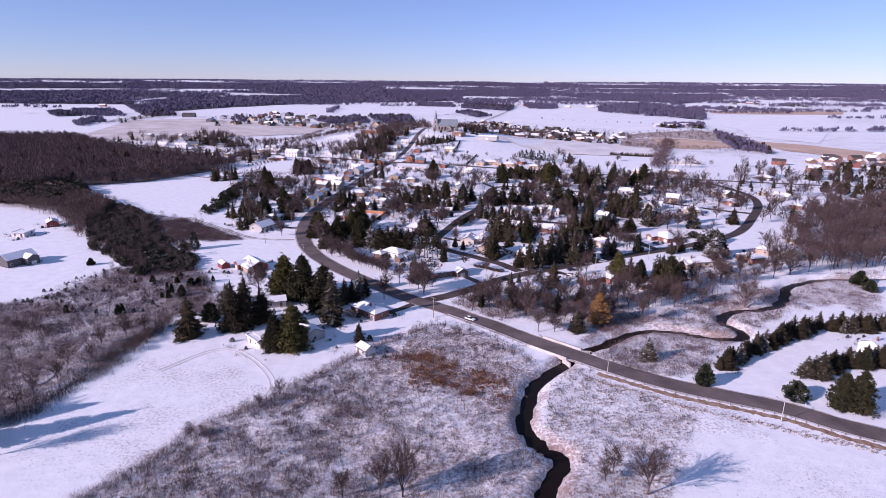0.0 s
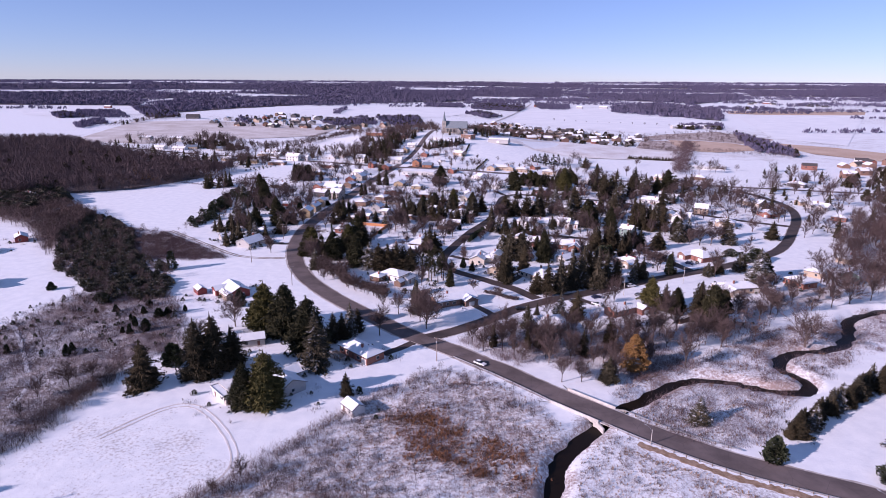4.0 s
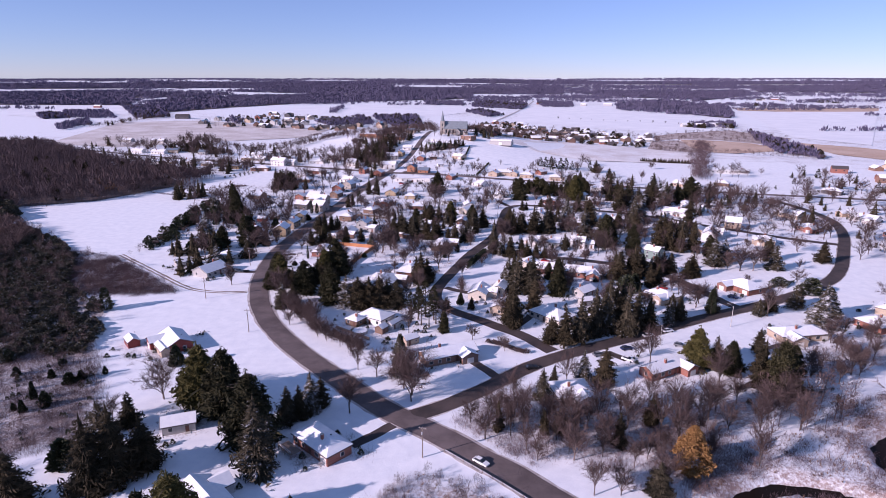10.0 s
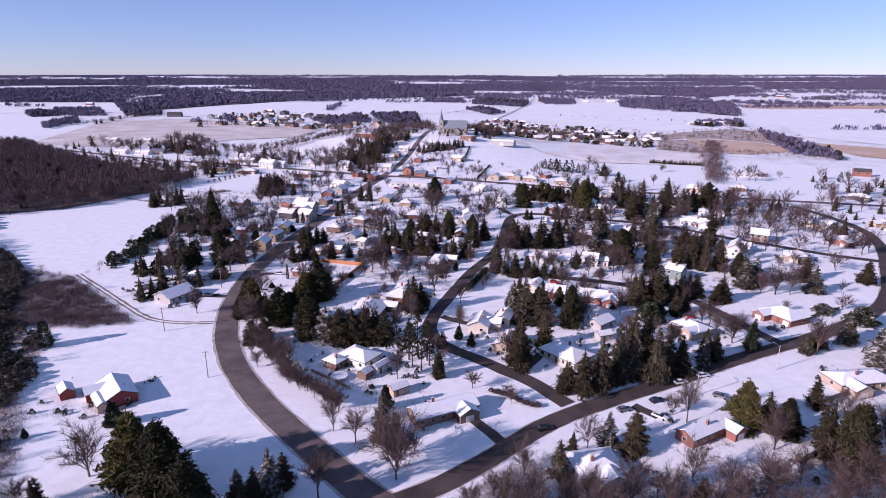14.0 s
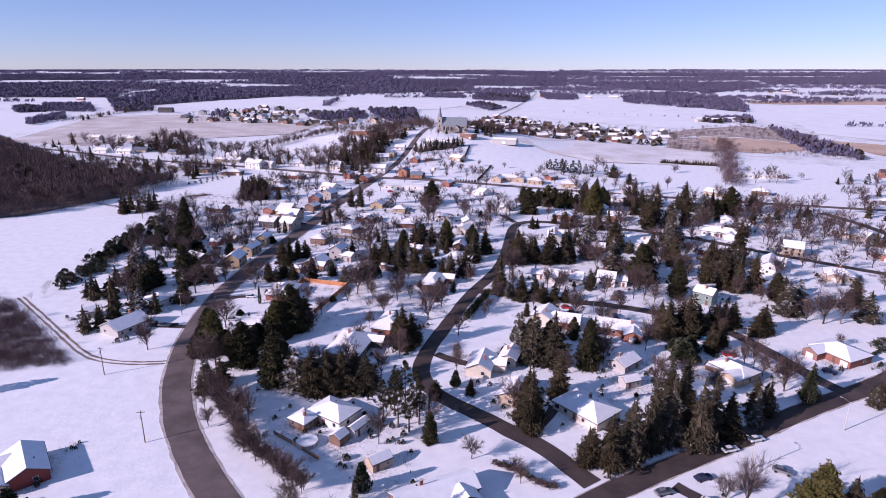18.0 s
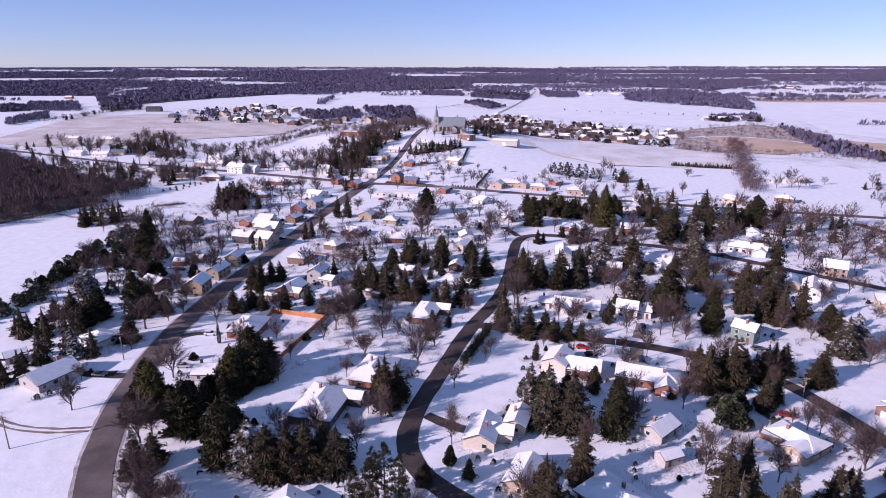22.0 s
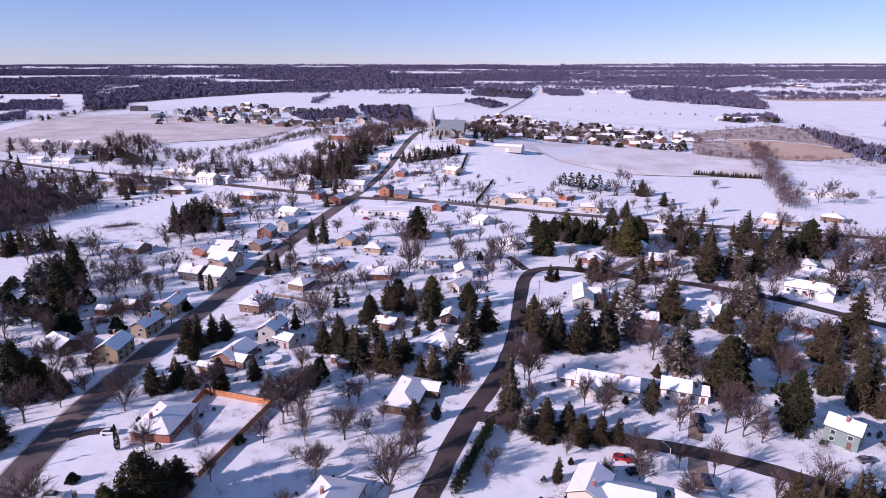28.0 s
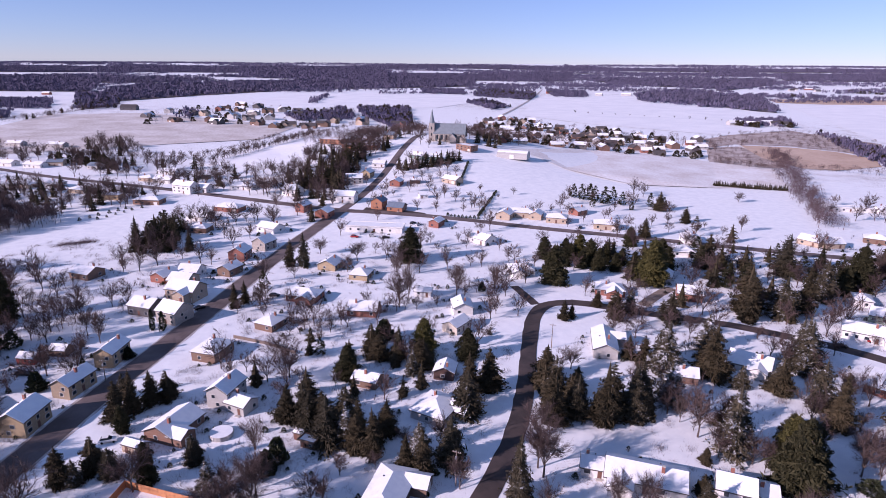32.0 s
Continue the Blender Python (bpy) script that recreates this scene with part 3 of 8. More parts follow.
sheet("field", ((75, 1532), (186, 2218), (499, 2359), (632, 1713), (478, 1319), (357, 1235), (177, 1386)), FIELD_SNOW, "distant snow-covered field")
sheet("field", ((810, 2022), (1224, 2050), (608, 1066), (548, 1186)), FIELD_SNOW, "distant snow-covered field")
sheet("field", ((-594, 1811), (-534, 2128), (6, 2404), (41, 2067), (-96, 1690), (-394, 1600)), FIELD_SNOW, "distant snow-covered field")
sheet("field", ((256, 2633), (414, 2950), (913, 2798), (809, 2487), (311, 2373)), FIELD_SNOW, "distant snow-covered field")
sheet("field", ((-1462, 1928), (-1142, 2020), (-870, 1638), (-1038, 1502), (-1155, 1544)), FIELD_SNOW, "distant snow-covered field")
sheet("field", ((-628, 949), (-762, 1362), (-626, 1432), (-279, 1245), (-275, 1080), (-377, 1015), (-500, 915)), FIELD_STUBBLE, "field of pale stubble with thin snow")
sheet("field", ((-268, 878), (-228, 1202), (-124, 978), (-134, 859), (-162, 825)), FIELD_SNOW, "distant snow-covered field")
sheet("field", ((868, 2227), (1343, 2240), (1241, 2076), (843, 2080)), FIELD_TAN, "bare tan field")
sheet("field", ((29, 919), (131, 1022), (210, 1011), (245, 970), (293, 936), (262, 842), (198, 827), (128, 823), (77, 862), (55, 901)), FIELD_THIN, "field of pale stubble with thin snow")
sheet("field", ((-2214, 2875), (-2143, 3039), (-1988, 2899), (-2062, 2748)), FIELD_SNOW, "distant snow-covered field")
sheet("field", ((-1666, 2654), (-1521, 2767), (-1423, 2573), (-1533, 2485)), FIELD_SNOW, "distant snow-covered field")
sheet("field", ((-1419, 3183), (-1149, 3409), (-993, 3123), (-1271, 2919)), FIELD_SNOW, "distant snow-covered field")
sheet("field", ((-520, 3722), (-260, 3777), (-278, 3591), (-464, 3552)), FIELD_SNOW, "distant snow-covered field")
sheet("field", ((-47, 3039), (144, 3163), (153, 2834), (6, 2726)), FIELD_SNOW, "distant snow-covered field")
sheet("field", ((1274, 3045), (1721, 3129), (1419, 2556), (1111, 2566)), FIELD_SNOW, "distant snow-covered field")
sheet("field", ((1610, 3554), (1848, 3454), (1722, 3273), (1544, 3351)), FIELD_SNOW, "distant snow-covered field")
# sheets under the woods: the shade between the trees is in their dark colour
sheet("shade_tinted_floor", ((-2002, 2190), (-1361, 2466), (-1134, 2054), (-1724, 1899)), SHADE_TINTED_FLOOR, "floor of a leafless wood, tree shade put into its dark colour", 0.3)
sheet("shade_tinted_floor", ((-1026, 1867), (-1191, 2442), (-618, 3074), (-21, 3142), (-42, 2719), (-597, 2367), (-777, 1981), (-870, 1638)), SHADE_TINTED_FLOOR, "floor of a leafless wood, tree shade put into its dark colour", 0.3)
sheet("shade_tinted_floor", ((-2327, 2532), (-1790, 2845), (-1114, 2926), (-1204, 2609), (-1508, 2411), (-2053, 2243)), SHADE_TINTED_FLOOR, "floor of a leafless wood, tree shade put into its dark colour", 0.3)
sheet("shade_tinted_floor", ((-1223, 3442), (510, 3861), (421, 3189), (-575, 3137), (-1003, 3067)), SHADE_TINTED_FLOOR, "floor of a leafless wood, tree shade put into its dark colour", 0.3)
sheet("shade_tinted_floor", ((456, 3452), (1407, 3421), (1250, 3047), (881, 2638), (568, 3100)), SHADE_TINTED_FLOOR, "floor of a leafless wood, tree shade put into its dark colour", 0.3)
sheet("shade_tinted_floor", ((499, 2359), (748, 2634), (849, 2225), (654, 1716), (552, 1863), (436, 2035)), SHADE_TINTED_FLOOR, "floor of a leafless wood, tree shade put into its dark colour", 0.3)
sheet("shade_tinted_floor", ((-2817, 3049), (-1255, 4034), (-522, 3983), (-529, 3784), (-1661, 3372), (-2575, 2793)), SHADE_TINTED_FLOOR, "floor of a leafless wood, tree shade put into its dark colour", 0.3)
sheet("shade_tinted_floor", ((-540, 4118), (2672, 3664), (2501, 3435), (519, 3924)), SHADE_TINTED_FLOOR, "floor of a leafless wood, tree shade put into its dark colour", 0.3)
sheet("shade_tinted_floor", ((1587, 3851), (2437, 3348), (2227, 3065), (1418, 3317)), SHADE_TINTED_FLOOR, "floor of a leafless wood, tree shade put into its dark colour", 0.3)
sheet("shade_tinted_floor", ((-3007, 3250), (-273, 4794), (2898, 3971), (2782, 3813), (-249, 4397), (-2854, 3087)), SHADE_TINTED_FLOOR, "floor of a leafless wood, tree shade put into its dark colour", 0.3)
sheet("shade_tinted_floor", ((-724, 914), (-627, 931), (-447, 780), (-300, 668), (-267, 633), (-303, 554), (-354, 523), (-373, 498), (-404, 500), (-560, 560), (-800, 800)), SHADE_TINTED_FLOOR, "floor of a leafless wood, tree shade put into its dark colour", 0.3)

# ---------------------------------------------------------------- trees
def kite(a, tip, half, fold):
    """Four triangles of one drooping spray from a to tip, folded along its spine."""
    a, tip = np.asarray(a), np.asarray(tip)
    d = tip - a
    side = np.array([-d[1], d[0], 0.0])
    side = side / max(np.hypot(side[0], side[1]), 1e-6) * half
    mid = a + d * 0.55
    l, r = mid + side + (0, 0, -fold), mid - side + (0, 0, -fold)
    return [(a, l, mid), (l, tip, mid), (a, mid, r), (mid, tip, r)]


def prism(a, c, ra, rc):
    """A three-sided tapered stick."""
    a, c = np.asarray(a, float), np.asarray(c, float)
    d = c - a
    u = np.cross(d, (0.3, 0.5, 0.81))
    u /= max(np.linalg.norm(u), 1e-6)
    v = np.cross(d, u)
    v /= max(np.linalg.norm(v), 1e-6)
    out = []
    ring = [(math.cos(k * 2.094), math.sin(k * 2.094)) for k in range(3)]
    for k in range(3):
        (c0, s0), (c1, s1) = ring[k], ring[(k + 1) % 3]
        p, q = a + ra * (c0 * u + s0 * v), a + ra * (c1 * u + s1 * v)
        p2, q2 = c + rc * (c0 * u + s0 * v), c + rc * (c1 * u + s1 * v)
        out += [(p, q, q2), (p, q2, p2)]
    return out


def cone_trunk(h, r, sides=7, lean=0.0):
    tris = []
    for k in range(sides):
        a0, a1 = 2 * math.pi * k / sides, 2 * math.pi * (k + 1) / sides
        p, q = (r * math.cos(a0), r * math.sin(a0), -0.2), (r * math.cos(a1), r * math.sin(a1), -0.2)
        m0, m1 = (0.62 * p[0], 0.62 * p[1], 0.15 * h), (0.62 * q[0], 0.62 * q[1], 0.15 * h)
        tris += [(p, q, m1), (p, m1, m0), (m0, m1, (lean, 0, h))]
    return tris


def spruce_tris(seed, h=12.0, r=3.0, tiers=17, gap=0.06, fine=9):
    rng = np.random.default_rng(seed)
    tris, tufts = [], []
    lean = rng.normal(0, 0.02, 2)
    lobes = rng.random(3) * 6.283
    for i in range(tiers):
        f = (i + rng.uniform(-0.3, 0.3)) / (tiers - 1)
        f = min(max(f, 0.0), 0.985)
        z = h * (gap + (0.97 - gap) * f ** 0.92)
        n = max(4, int(11 - 6 * f))
        off = rng.random() * 6.28
        for k in range(n):
            if rng.random() < 0.08:
                continue
            ang = off + 6.283 * k / n + rng.normal(0, 0.25)
            rad = r * (1 - f) ** 0.72 * (1 + 0.14 * math.sin(2 * ang + lobes[0] + 5 * f) + 0.1 * math.sin(3 * ang + lobes[1] - 7 * f)) + 0.15
            ln = rad * rng.uniform(0.6, 1.16)
            zz = z + rng.normal(0, 0.02 * h)
            drop = ln * rng.uniform(0.12, 0.5)
            o = np.array([lean[0] * zz, lean[1] * zz, 0.0])
            for da, sh in ((0, 1.0), (0.24, 0.9), (-0.24, 0.86), (0.5, 0.66), (-0.5, 0.7)):
                a2 = ang + da + rng.normal(0, 0.07)
                base = o + np.array([0.12 * ln * math.cos(ang), 0.12 * ln * math.sin(ang), zz + 0.1 * ln])
                tip = o + np.array([ln * sh * math.cos(a2), ln * sh * math.sin(a2), zz - drop * sh])
                tris += kite(base, tip, 0.065 * ln + 0.06, 0.09 * ln)
            g = rng.uniform(0.6, 0.95)
            tufts.append(clump(rng, o + np.array([g * ln * math.cos(ang), g * ln * math.sin(ang), zz - drop * g]), 0.24 * ln + 0.14, fine, 0.8))
    # a dense heart
    for ring in range(6):
        z0, z1 = h * (gap + 0.9 * ring / 6), h * (gap + 0.9 * (ring + 1.5) / 6)
        r0, r1 = 0.58 * r * (1 - ring / 6), 0.42 * r * (1 - min(1, (ring + 1.5) / 6))
        for k in range(7):
            a0, a1 = 6.283 * k / 7, 6.283 * (k + 1) / 7
            p, q = (r0 * math.cos(a0), r0 * math.sin(a0), z0), (r0 * math.cos(a1), r0 * math.sin(a1), z0)
            tris.append((p, q, (r1 * math.cos(a0 + 0.45), r1 * math.sin(a0 + 0.45), z1)))
    return np.concatenate([np.asarray(tris, float), np.concatenate(tufts)])


def clump(rng, c, size, n, flat=0.6):
    """A tuft of n small leaf sprays round c."""
    d = rng.normal(size=(n, 3))
    d /= np.linalg.norm(d, axis=1)[:, None]
    d[:, 2] = d[:, 2] * flat + 0.15
    mid = c + d * size * rng.uniform(0.25, 0.9, (n, 1))
    u = rng.normal(size=(n, 3)) * size * 0.3
    v = np.cross(d, u)
    v *= (size * 0.2 / np.maximum(np.linalg.norm(v, axis=1), 1e-6))[:, None]
    return np.stack([mid - u, mid + u, mid + v + d * size * 0.26], 1)


def pine_tris(seed, h=14.0, r=4.0, count=120, low=0.08, leaf=30):
    """A dense crown: broad below the middle, drawn to an uneven top, made of tufts round a shaded heart."""
    rng = np.random.default_rng(seed)
    out = []
    lobes = rng.random(3) * 6.283
    for i in range(count):
        f = rng.random() ** 0.9
        z = h * (low + (0.95 - low) * f)
        ang = rng.random() * 6.283
        edge = r * min(1.0, 0.55 + 2.6 * f) * (1 - f ** 1.5) ** 0.75
        edge *= 1 + 0.16 * math.sin(2 * ang + lobes[0] + 4 * f) + 0.12 * math.sin(3 * ang + lobes[1] - 6 * f)
        rad = edge * rng.uniform(0.35, 1.0) ** 0.5
        out.append(clump(rng, np.array([rad * math.cos(ang), rad * math.sin(ang), z]), r * rng.uniform(0.17, 0.29) * (1.15 - 0.4 * f), leaf))
    return np.concatenate(out)


def dense_pine(seed):
    """Drooping boughs right down the stem with tufts of needles between them."""
    return np.concatenate([spruce_tris(seed, 14, 3.9, 19, 0.04, 12), pine_tris(seed + 5, 13.4, 3.7, 170, 0.05, 30)])


def pine_limbs(seed, h=14.0, r=4.0):
    rng = np.random.default_rng(seed)
    tris = cone_trunk(h * 0.96, 0.028 * h)
    for i in range(14):
        z = h * rng.uniform(0.25, 0.85)
        a, ln = rng.random() * 6.283, r * rng.uniform(0.4, 0.8)
        tris += prism((0, 0, z), (ln * math.cos(a), ln * math.sin(a), z + 0.12 * ln), 0.07, 0.02)
    return tris


def cedar_tris(seed, h=8.0, r=1.4, n=900, power=0.6, skew=0.3):
    """A solid egg-shaped crown, widest low down and drawn to a point, of small sprays."""
    rng = np.random.default_rng(seed)
    f = rng.random(n) ** (1.0 + skew)
    a = rng.random(n) * 6.283
    prof = np.minimum(1.0, 0.6 + 3.0 * f) * (1 - f) ** power
    lump = 1 + 0.16 * np.sin(2 * a + 6 * f + seed) + 0.14 * np.sin(3 * a - 9 * f) + rng.normal(0, 0.08, n)
    rad = r * prof * lump * np.sqrt(rng.uniform(0.25, 1.0, n))
    c = np.stack([rad * np.cos(a), rad * np.sin(a), h * (0.02 + 0.9 * f)], 1)
    u = rng.normal(size=(n, 3)) * 0.13 * r
    v = np.stack([np.cos(a), np.sin(a), rng.uniform(0.2, 1.4, n)], 1) * (0.2 * r) + rng.normal(size=(n, 3)) * 0.05 * r
    return np.stack([c - u, c + u, c + v], 1)


def bare_tris(seed, h=12.0, spread=0.42, kinds=(6, 5, 5, 4), low=0.2, twig=0.022):
    """Trunk and limbs as sticks, the fine twigs as slivers. Gives both lists."""
    rng = np.random.default_rng(seed)
    wood, twigs = [], []
    fork = h * low
    wood += prism((0, 0, -0.2), (rng.normal(0, 0.1), rng.normal(0, 0.1), fork), 0.022 * h, 0.015 * h)

    def grow(base, way, length, radius, level):
        way = way / np.linalg.norm(way)
        end = base + way * length
        mid = base + way * length * 0.5 + rng.normal(0, 0.05 * length, 3)
        if level < 3:
            wood.extend(prism(base, mid, radius, radius * 0.75))
            wood.extend(prism(mid, end, radius * 0.75, radius * 0.45))
        else:
            s = np.cross(way, rng.normal(size=3))
            s *= twig / max(np.linalg.norm(s), 1e-6)
            twigs.append((base - s, base + s, end))
            return
        for k in range(kinds[level]):
            f = rng.uniform(0.22, 1.0)
            at = base + (end - base) * f
            turn = rng.normal(size=3)
            turn -= way * (turn @ way)
            turn /= max(np.linalg.norm(turn), 1e-6)
            w2 = way + turn * rng.uniform(0.55, 1.25)
            w2[2] += 0.12
            grow(at, w2, length * rng.uniform(0.4, 0.66), radius * 0.42, level + 1)

    for k in range(kinds[0]):
        a = 6.283 * k / kinds[0] + rng.normal(0, 0.3)
        s = spread * rng.uniform(0.15, 1.6)
        way = np.array([s * math.cos(a), s * math.sin(a), 1.0])
        z = fork * rng.uniform(0.75, 1.0)
        grow(np.array([0, 0, z]), way, (h - fork) * rng.uniform(0.5, 0.72), 0.0085 * h, 1)
    return wood, twigs


def tree_kind(name, label, category, trunk, crown, bark, leaves, size):
    """One pattern tree, kept off the plan; its meshes are shared by all that are planted."""
    return (name, label, category, tri_mesh("trunk", trunk), tri_mesh("crown", crown), bark, leaves, size)


def plant(kind, x, y, h, w, turn, group="", label="", leaves=None):
    name, lab, category, trunk, crown, bark, mat, (nh, nw) = kind
    ob = new(name)
    ob.empty_display_size = 0.3
    ob.matrix_basis = pose(x, y, gz(x, y), 0, 0, turn) @ Matrix.Diagonal((w / nw, w / nw, h / nh, 1))
    link("trunk", trunk, bark, ob)
    link("crown", crown, mat, ob)
    return tagged(ob, label or lab, category, group)


SPRUCES = [tree_kind("spruce_tree", "dark green spruce with a ragged conical crown", "tree", cone_trunk(11, 0.22), spruce_tris(s, 12, 3.0, 21 + s % 3, 0.04 + 0.03 * (s % 3), 18), BARK, SPRUCE, (12, 6)) for s in range(4)]
SPRUCES += [tree_kind("spruce_tree", "spruce dusted with snow along its drooping branches", "tree", cone_trunk(11, 0.22), spruce_tris(s + 10, 12, 3.0, 20, 0.07, 18), BARK, SPRUCE_SNOWY, (12, 6)) for s in range(3)]
PINES = [tree_kind("pine_tree", "tall dark green pine with a broad uneven crown", "tree", pine_limbs(s), dense_pine(s + 30), BARK, PINE, (14, 8.4)) for s in range(3)]
PINES += [tree_kind("pine_tree", "olive green pine with a broad uneven crown", "tree", pine_limbs(7), dense_pine(41), BARK, PINE_LIGHT, (14, 8.4))]
JUNIPERS = [tree_kind("juniper", "low dense dark evergreen shrub", "shrub", cone_trunk(3.0, 0.1, 5), cedar_tris(s + 50, 5.0, 2.0, 1000, 0.6, 0.35), BARK, CEDAR, (5, 4.2)) for s in range(3)]
CEDARS = [tree_kind("cedar", "narrow upright dark green cedar", "tree", cone_trunk(6.0, 0.12, 5), cedar_tris(s + 60, 8.0, 1.3, 1000, 0.5, 0.1), BARK, CEDAR, (8, 2.8)) for s in range(2)]
BARES = []
for s in range(7):
    wood, twigs = bare_tris(s + 70, 12.0, 0.3 + 0.09 * (s % 4), (9, 8, 22, 0), 0.14 + 0.06 * (s % 3), 0.034)
    BARES.append(tree_kind("bare_tree", "leafless tree with a fine brown crown of twigs", "tree", wood, twigs, BARK, TWIG, (12, 8.5)))
LARCH = tree_kind("larch_tree", "larch with rust-coloured needles", "tree", cone_trunk(11, 0.2), pine_tris(47, 14, 3.4, 190, 0.06, 30), BARK, RUSTY, (14, 7.0))

rng = np.random.default_rng(11)
count = 0


STANDING = []


def plant_all(kinds, top, rows):
    """Trees of one kind, each by place, height and width, none in the crown of another."""
    global count
    for x, y, h, w in rows:
        if any(n == kinds[0][0] and math.hypot(x - a, y - c) < 3.4 for n, a, c in STANDING):
            continue
        STANDING.append((kinds[0][0], x, y))
        kind = kinds[count % len(kinds)]
        count += 1
        plant(kind, x, y, min(h, top), w, float(rng.random() * 360))


plant_all(SPRUCES, 21, ((-105.4, 210.0, 17.0, 12.3), (-90.8, 217.3, 21.0, 11.8), (-87.0, 221.6, 21.0, 12.0), (-82.9, 226.8, 15.6, 11.3), (-53.4, 227.9, 21.0, 12.4), (-52.9, 250.3, 11.7, 7.6), (-47.3, 256.1, 13.5, 7.9), (-45.2, 259.6, 10.3, 6.4), (-50.0, 252.7, 10.8, 6.1), (-39.0, 209.1, 8.2, 5.0), (-97.7, 245.3, 10.7, 7.5), (-101.9, 238.6, 12.1, 9.7), (-190.1, 518.0, 15.3, 9.8), (-167.4, 453.7, 14.8, 11.9), (-165.0, 429.1, 9.1, 7.3), (-159.7, 431.7, 11.4, 9.2), (-97.3, 440.4, 10.0, 7.3), (-92.1, 445.6, 9.5, 7.5), (-86.6, 443.5, 8.3, 6.6), (-93.8, 440.6, 7.1, 4.9), (-104.2, 478.8, 8.1, 5.7), (-151.7, 621.4, 11.2, 6.5),))
plant_all(SPRUCES, 21, ((-97.6, 547.9, 11.4, 4.8), (-95.4, 553.2, 10.0, 4.5), (-70.2, 453.4, 5.0, 4.0), (-77.8, 381.1, 10.5, 6.3), (-136.3, 397.9, 11.4, 9.2), (-55.2, 343.1, 14.22, 12.76), (-49.7, 341.3, 14.49, 12.615), (-44.9, 341.6, 14.13, 11.165), (-40.7, 342.6, 14.13, 11.165), (-37.9, 346.6, 11.79, 10.005), (-33.1, 344.3, 12.33, 11.31), (-83.9, 342.0, 10.6, 7.8), (-83.4, 337.5, 5.7, 4.6), (-79.3, 343.0, 9.8, 7.8), (-22.6, 376.3, 13.1, 10.3), (-25.1, 371.8, 17.7, 7.8), (-71.4, 456.4, 8.1, 4.7), (-51.4, 470.2, 11.2, 8.2), (-43.9, 466.5, 12.1, 9.7), (-37.8, 460.9, 14.6, 11.1), (-33.9, 467.3, 13.8, 11.3), (-29.7, 459.5, 10.8, 9.4),))
plant_all(SPRUCES, 21, ((-31.9, 509.9, 9.3, 10.1), (-23.0, 466.0, 9.8, 7.8), (-16.4, 505.8, 10.4, 10.9), (-13.2, 458.8, 9.5, 7.6), (-4.7, 455.6, 13.7, 9.3), (-1, 478.3, 13.5, 11.7), (5.3, 492.5, 14.4, 10.4), (23.7, 498.8, 12.9, 10.3), (32.9, 494.6, 8.1, 6.4), (38.0, 476.9, 19.6, 11.6), (49.0, 482.0, 17.6, 10.1), (11.4, 437.2, 10.9, 8.7), (20.4, 428.3, 10.6, 6.3), (26.6, 425.7, 11.1, 6.9), (29.7, 422.9, 9.1, 6.9), (34.8, 423.3, 9.1, 6.2), (39.4, 423.6, 7.8, 5.5), (53.1, 440.3, 10.3, 5.8), (20.8, 366.7, 19.2, 11.9), (27.7, 365.3, 19.5, 11.8), (26.7, 344.2, 15.6, 8.6), (16.7, 325.2, 19.3, 8.6),))
plant_all(SPRUCES, 21, ((-0.4, 343.1, 5.8, 3.8), (-11.4, 340.2, 6.7, 5.3), (41.8, 370.0, 16.3, 8.7), (41.2, 311.8, 19.1, 8.0), (47.9, 318.4, 21.0, 9.0), (54.1, 325.4, 21.0, 9.4), (56.9, 323.3, 21.0, 9.3), (35.2, 309.5, 15.2, 8.6), (30.1, 311.1, 11.3, 8.7), (43.0, 320.2, 13.5, 9.1), (60.2, 319.2, 21.0, 8.8), (65.8, 325.0, 19.1, 8.0), (70.7, 325.3, 14.5, 8.5), (85.5, 378.7, 12.0, 6.8), (90.8, 383.1, 11.0, 5.7), (72.6, 389.3, 15.3, 12.2), (85.7, 393.6, 12.6, 10.1), (80.9, 331.9, 11.6, 5.3), (86.7, 337.3, 11.8, 5.5), (108.3, 394.0, 9.8, 7.8), (12.5, 440.4, 18.6, 7.8), (-11.4, 450.7, 13.1, 6.2),))
plant_all(SPRUCES, 21, ((-15.9, 452.9, 9.2, 5.2), (-23.3, 463.4, 11.2, 7.7), (-15.9, 428.0, 8.8, 6.4), (-9.5, 432.2, 5.4, 3.7), (17.0, 431.5, 6.1, 4.6), (22.1, 432.5, 7.5, 5.6), (28.0, 433.6, 5.7, 4.6), (32.3, 431.8, 3.3, 2.6), (11.5, 429.1, 8.3, 4.6), (23.5, 476.6, 15.6, 10.4), (30.6, 479.2, 13.5, 9.4), (-33.2, 461.7, 11.2, 8.8), (-52.8, 474.5, 9.7, 5.6), (-47.3, 476.4, 11.8, 8.5), (-25.1, 461.2, 9.6, 6.0), (-13.8, 456.4, 8.6, 5.0), (-10.0, 457.8, 11.2, 5.1), (-0.8, 487.7, 14.7, 8.0), (-35.4, 515.6, 10.1, 8.0), (-25.1, 510.3, 12.0, 6.7), (-19.6, 499.5, 9.9, 5.3), (25.4, 489.9, 13.8, 9.0),))
